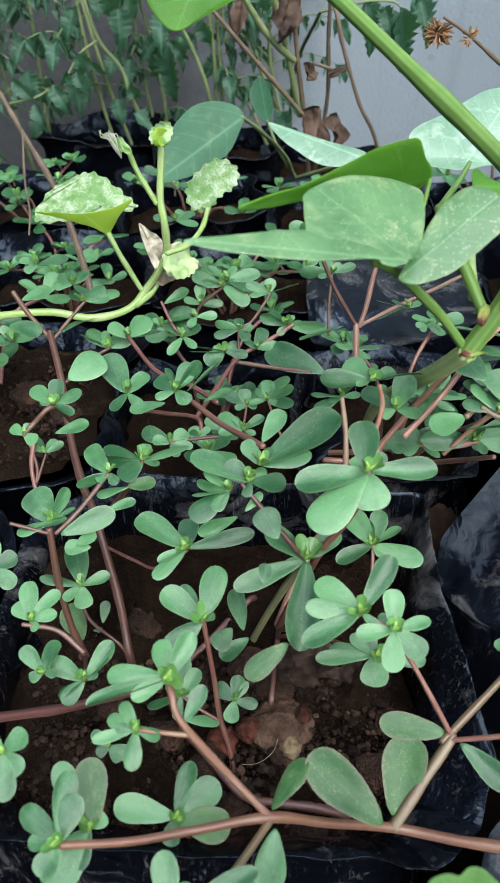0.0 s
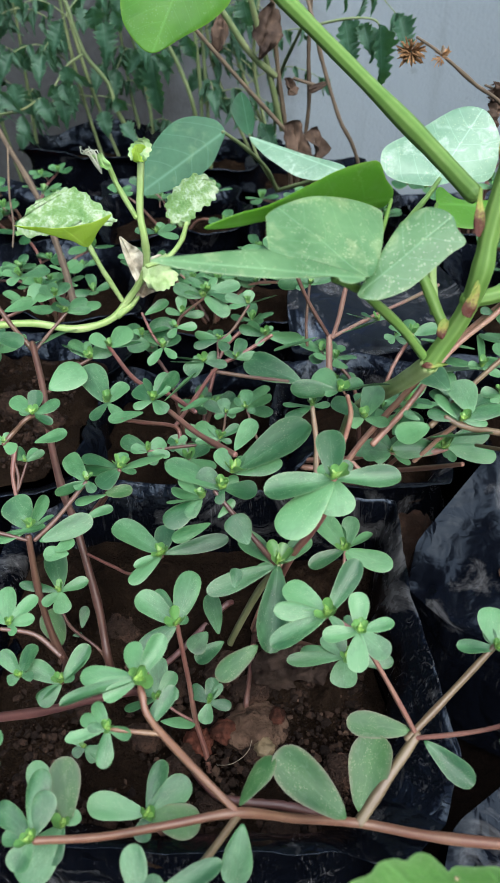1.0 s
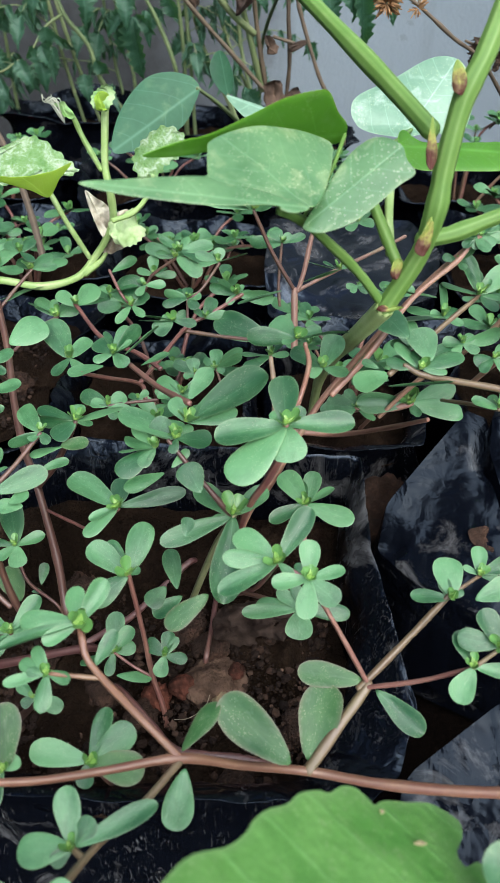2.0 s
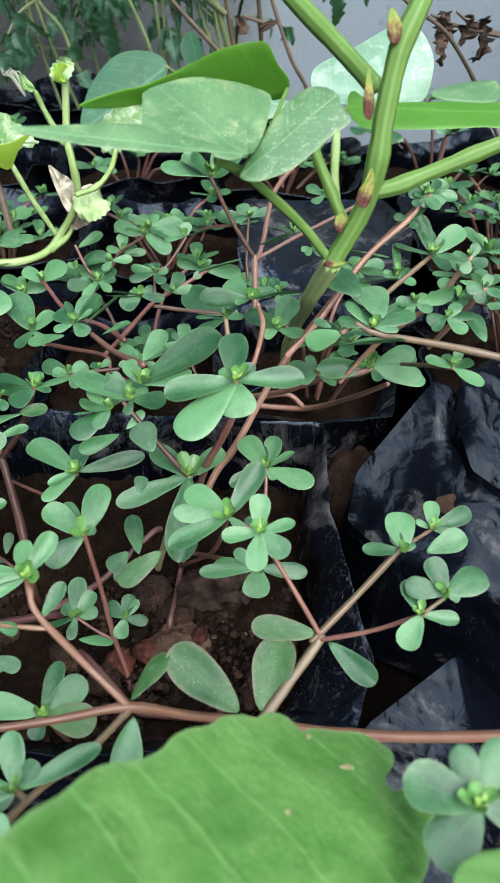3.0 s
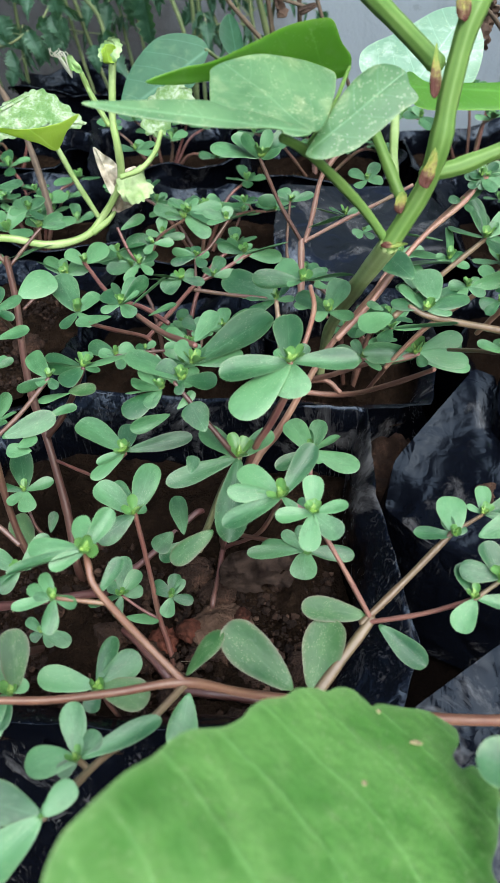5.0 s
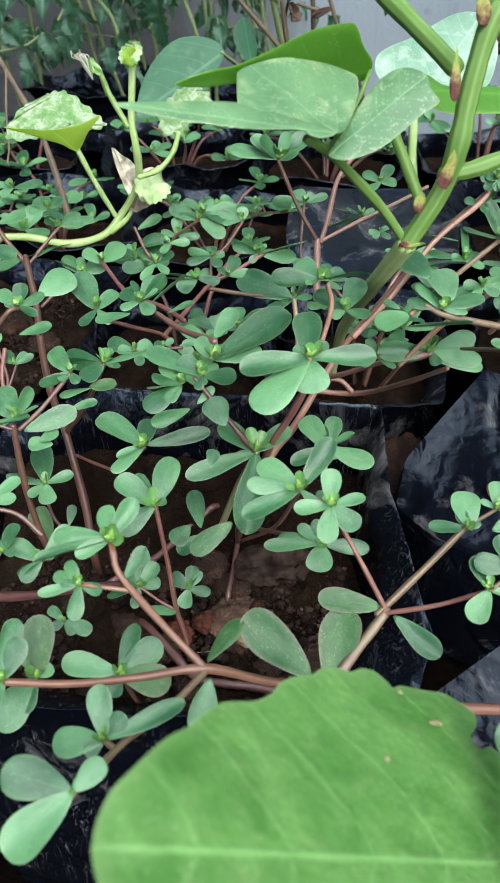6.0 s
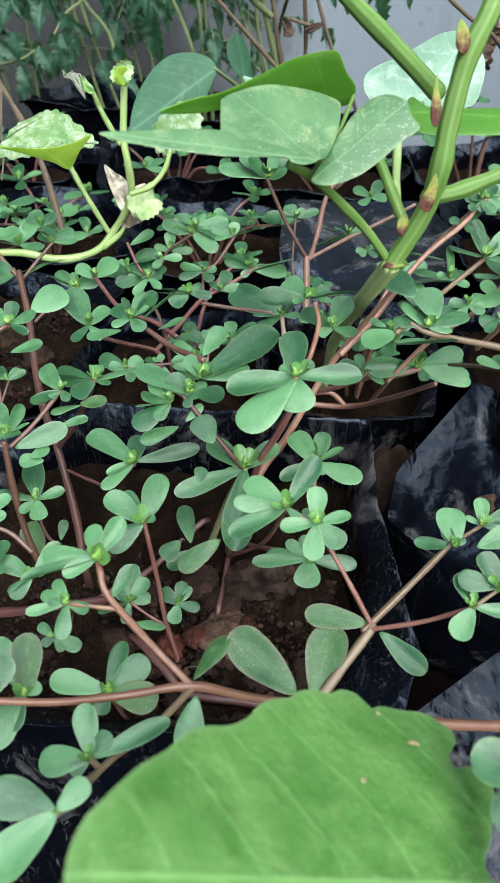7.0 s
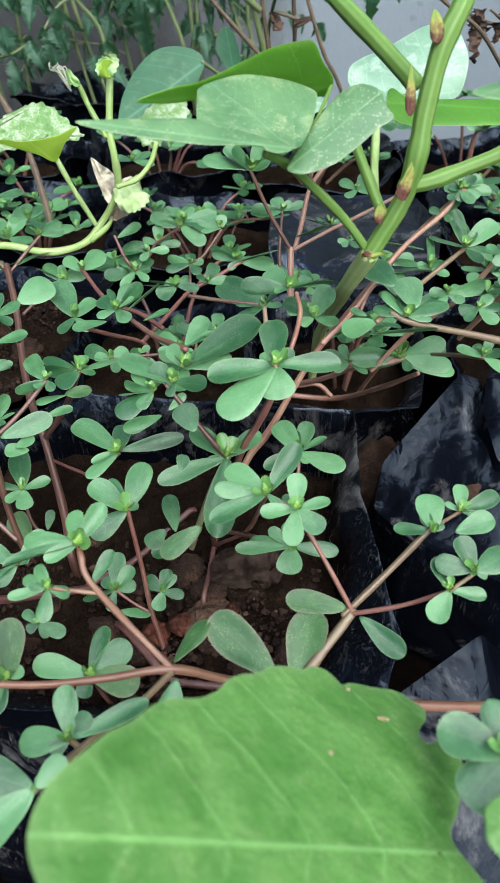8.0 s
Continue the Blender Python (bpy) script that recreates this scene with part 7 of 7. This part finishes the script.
def small_tuft(plant, c, size, rnd, up=0.25):
    c = Vector(c)
    turn = rnd.uniform(0, 6.28)
    for k in range(rnd.choice((4, 5, 6))):
        a = turn + k * 1.571 + (0.78 if k > 3 else 0) + rnd.uniform(-0.25, 0.25)
        s = size * (rnd.uniform(0.85, 1.15) if k < 4 else 0.6)
        e = rnd.uniform(-0.05, 0.5) + (up if k > 3 else 0)
        d = Vector((math.cos(a) * math.cos(e), math.sin(a) * math.cos(e), math.sin(e))) * s
        link_part("leaf", rnd.choice(LEAVES), plant, frame_of(c, d, s * rnd.uniform(0.48, 0.6), rnd.uniform(-20, 20), Vector((0, -0.2, 1))))
    for k in range(3):
        a = turn + k * 2.2
        d = Vector((math.cos(a) * 0.6, math.sin(a) * 0.6, 0.8)) * size * 0.42
        link_part("young_leaf", rnd.choice(YOUNG), plant, frame_of(c, d, d.length * 0.55, 0, Vector((0, -0.2, 1))))


def bush(label, x, y, z, n, spread, height, size, seed, mats=None):
    """A low purslane: stems that rise and sprawl from the soil, leaf pairs along them and a tuft at each end."""
    rnd = random.Random(seed)
    p = thing("purslane_plant", label, "plant", (x, y, z), "purslane plants in the bags")
    mats = mats or (stem_red, stem_brown, stem_pink)
    for k in range(n):
        a = k * 2.4 + rnd.uniform(-0.3, 0.3)
        r = spread * math.sqrt((k + 0.6) / n) * rnd.uniform(0.85, 1.15)
        end = Vector((x + r * math.cos(a), y + r * math.sin(a), z + height * rnd.uniform(0.55, 1.1)))
        b = Vector((x + 0.1 * r * math.cos(a), y + 0.1 * r * math.sin(a), z - 0.004))
        mid = b.lerp(end, 0.5) + Vector((rnd.uniform(-0.01, 0.01), rnd.uniform(-0.01, 0.01), 0.25 * height))
        stem(p, mats[k % 3], [b, mid, end], 0.0022, 0.0014, sides=6)
        small_tuft(p, end, size * rnd.uniform(0.85, 1.15), rnd)
        for f in (0.45, 0.7):
            if rnd.random() < 0.6:
                q = b.lerp(end, f) + Vector((0, 0, 0.2 * height))
                e = q + Vector((rnd.uniform(-1, 1), rnd.uniform(-1, 0.6), 0.5)) * 0.022
                stem(p, mats[(k + 1) % 3], [q, q.lerp(e, 0.5) + Vector((0, 0, 0.003)), e], 0.0012, 0.001, sides=6)
                small_tuft(p, e, size * 0.8, rnd)
    return p


LOW = "low bushy purslane growing out of a black bag"
bush(LOW, -0.23, 0.80, 0.133, 7, 0.10, 0.09, 0.027, 31)
bush(LOW, -0.03, 0.80, 0.133, 6, 0.10, 0.08, 0.028, 32)
bush(LOW, 0.385, 0.80, 0.133, 8, 0.11, 0.10, 0.026, 34)
bush(LOW, -0.33, 1.06, 0.133, 5, 0.10, 0.08, 0.026, 35)
bush(LOW, -0.10, 1.07, 0.133, 6, 0.10, 0.08, 0.026, 36)
bush(LOW, 0.13, 1.06, 0.133, 7, 0.11, 0.08, 0.026, 37)
bush("taller purslane with upright pinkish stems", 0.36, 1.06, 0.133, 6, 0.12, 0.14, 0.026, 38)
bush(LOW, -0.25, 0.55, 0.165, 5, 0.12, 0.11, 0.028, 39)
bush(LOW, -0.04, 0.53, 0.133, 4, 0.12, 0.10, 0.027, 40)
bush(LOW, 0.13, 0.53, 0.126, 4, 0.08, 0.11, 0.026, 43)
bush(LOW, 0.33, 0.55, 0.128, 9, 0.11, 0.13, 0.026, 41)
bush(LOW, -0.27, 0.27, 0.155, 8, 0.10, 0.08, 0.024, 42)

# ---- loose soil ----


def clods(label, n, where, seed, mat):
    """Crumbs and clods of earth on the soil, one mesh."""
    rnd = random.Random(seed)
    verts, faces = [], []
    t = (1 + 5 ** 0.5) / 2
    ico = [(-1, t, 0), (1, t, 0), (-1, -t, 0), (1, -t, 0), (0, -1, t), (0, 1, t), (0, -1, -t), (0, 1, -t), (t, 0, -1), (t, 0, 1), (-t, 0, -1), (-t, 0, 1)]
    tri = [(0, 11, 5), (0, 5, 1), (0, 1, 7), (0, 7, 10), (0, 10, 11), (1, 5, 9), (5, 11, 4), (11, 10, 2), (10, 7, 6), (7, 1, 8), (3, 9, 4), (3, 4, 2), (3, 2, 6), (3, 6, 8), (3, 8, 9), (4, 9, 5), (2, 4, 11), (6, 2, 10), (8, 6, 7), (9, 8, 1)]
    for k in range(n):
        cx, cy, hx, hy, z = rnd.choice(where)
        x, y = cx + rnd.uniform(-hx, hx), cy + rnd.uniform(-hy, hy)
        s = 0.0005 + 0.0027 * rnd.random() ** 6
        q = len(verts)
        rot = Euler((rnd.uniform(0, 6), rnd.uniform(0, 6), rnd.uniform(0, 6))).to_matrix()
        for v in ico:
            w = rot @ Vector(v) * s * rnd.uniform(0.36, 0.66)
            verts.append((x + w.x, y + w.y, z + w.z * 0.8 + 0.3 * s))
        faces += [(a + q, b + q, c + q) for a, b, c in tri]
    ob = new("soil_clods", mesh_of("soil_clods", verts, faces, mat, smooth=False))
    return tagged(ob, label, "soil", kind="stuff")


clods("crumbs of reddish-brown earth on the bag soil", 13000, [(-0.018, 0.245, 0.11, 0.09, 0.166), (-0.018, 0.245, 0.11, 0.09, 0.166), (-0.245, 0.545, 0.09, 0.09, 0.172)], 3, crumb_mat)


def lump(label, c, size, seed, mat, flat=0.7, name="soil_lump"):
    """One hard lump of earth, half sunk in the soil."""
    bm = bmesh.new()
    bmesh.ops.create_icosphere(bm, subdivisions=4, radius=1)
    o = Vector((seed * 3.1, seed * 1.7, 0))
    for v in bm.verts:
        n = v.co.normalized()
        r = 1 + 0.35 * noise.noise(n * 1.3 + o) + 0.24 * noise.noise(n * 3.2 + o) + 0.16 * abs(noise.noise(n * 8 + o)) + 0.09 * noise.noise(n * 19 + o)
        v.co = Vector((n.x * r, n.y * r, n.z * r * flat)) * size
    me = bpy.data.meshes.new(name)
    bm.to_mesh(me)
    bm.free()
    me.polygons.foreach_set("use_smooth", [True] * len(me.polygons))
    me.materials.append(mat)
    ob = new(name, me)
    ob.location = Vector(c) + Vector((0, 0, 0.003))
    return tagged(ob, label, "soil lump", "lumps of earth")


LUMP = "hard reddish-brown lump of earth on the soil"
lump("large pale brown lump of earth on the soil", (0.022, 0.221, 0.162), 0.0165, 1, pale_clod)
lump("reddish crumb of brick set in earth", (0.002, 0.217, 0.168), 0.0068, 2, brick_clod)
lump("reddish crumb of brick set in earth", (0.034, 0.224, 0.172), 0.0048, 3, brick_clod)
lump("rust-brown lump of earth on the soil", (-0.013, 0.212, 0.163), 0.0085, 12, brick_clod)
lump("smooth buff pebble on the soil", (0.026, 0.206, 0.169), 0.0058, 13, pebble_mat, 0.75, "pebble")
lump("small buff stone on the soil", (0.046, 0.178, 0.162), 0.0058, 14, pale_clod, 0.6)
lump(LUMP, (0.002, 0.262, 0.164), 0.012, 4, clod_mat)
lump(LUMP, (-0.045, 0.215, 0.164), 0.010, 5, clod_mat)
lump(LUMP, (0.070, 0.195, 0.162), 0.012, 6, clod_mat)
lump(LUMP, (0.040, 0.185, 0.163), 0.009, 7, clod_mat)
lump(LUMP, (-0.07, 0.29, 0.164), 0.012, 8, clod_mat)
lump(LUMP, (-0.21, 0.55, 0.172), 0.016, 9, clod_mat)
lump(LUMP, (-0.17, 0.52, 0.172), 0.013, 10, clod_mat)
lump("heap of reddish-brown earth between two bags", (0.166, 0.442, 0.045), 0.037, 11, clod_mat, 1.9, "mound")
blade(G, "dry_leaf", dry_pale, (-0.074, 0.533, 0.300), (-0.056, 0.533, 0.334), (0.1, -0.95, 0.3), [(-4, -2), (-9, 8), (-10, 22), (-4, 36), (5, 37), (12, 22), (9, 6)], wave=0.3, crumple=0.4, seed=44, label="withered pale brown leaf")
DL = thing("dead_leaf", "crumpled dark brown dead leaf lying on soil", "leaf", (0.05, 0.27, 0.168))
blade(DL, "leaf_blade", dead_leaf_mat, (0.021, 0.256, 0.177), (0.068, 0.259, 0.180), (0, -0.75, 0.66), [(-3, -2), (-13, 8), (-16, 22), (-11, 38), (-2, 50), (9, 42), (14, 26), (12, 10), (4, 0)], wave=0.4, crumple=1.0, seed=77, core=(0.2, 0.7))

for k in range(11):
    a = k * 2.4
    p = Vector((-0.0945, 0.5315, 0.399))
    off = Vector((math.cos(a), math.sin(a), 0)) * 0.0035
    q = [p, p + off * 0.6 + Vector((-0.002, 0, 0.006)), p + off + Vector((-0.005, 0.001, 0.011 + 0.0006 * k)), p + off * 0.5 + Vector((-0.009 + 0.003 * math.sin(a * 2), 0, 0.014)), p + off * 1.2 + Vector((-0.010, -0.001, 0.0185))]
    stem(G, tendril_pale, q[:4 + k % 2], 0.0006, 0.00025, "tendril", "shrivelled whitish tendril", sides=5)

for c in ((-0.19, 1.36, 0.52), (-0.16, 1.37, 0.55)):
    for k in range(5):
        a = k * 1.257
        d = Vector((math.cos(a), -0.5, math.sin(a))).normalized() * 0.011
        link_part("petal", YELLOW, T2, frame_of(Vector(c), d, 0.005, 0, Vector((0, -1, 0.2))), "small yellow petal")

SCRAP = thing("plastic_scrap", "small scrap of red plastic on the ground", "scrap", (-0.40, 1.35, 0.005))
v, f, ribs = tube([(-0.42, 1.35, 0.008), (-0.405, 1.345, 0.013), (-0.385, 1.35, 0.012), (-0.37, 1.355, 0.007)], (0.006, 0.005), sides=10, ridge=0.2, ridges=2)
link_part("strip", mesh_of("strip", v, f, scrap_red), SCRAP, Matrix())
for k, (x, y, s) in enumerate(((0.022, 0.205, 0.008), (-0.02, 0.20, 0.009), (-0.03, 0.25, 0.008), (0.06, 0.255, 0.009), (0.085, 0.225, 0.008), (0.035, 0.16, 0.009), (-0.06, 0.17, 0.008), (-0.005, 0.175, 0.007), (0.08, 0.165, 0.007), (-0.08, 0.235, 0.009), (0.018, 0.245, 0.011))):
    lump(LUMP, (x, y, 0.164), s, 20 + k, clod_mat)

DIRT = Vector((0.212, 0.362, slump_height(0.212, 0.362) - 0.0005))
blade(SLUMP, "dried_soil", clod_mat, DIRT, DIRT + Vector((0.036, -0.008, -0.002)), (-0.1, -0.45, 0.9), [(-4, -2), (-9, 6), (-12, 16), (-8, 27), (-2, 36), (6, 33), (10, 22), (8, 12), (5, 2)], crumple=0.12, seed=91, label="crust of reddish dried mud")
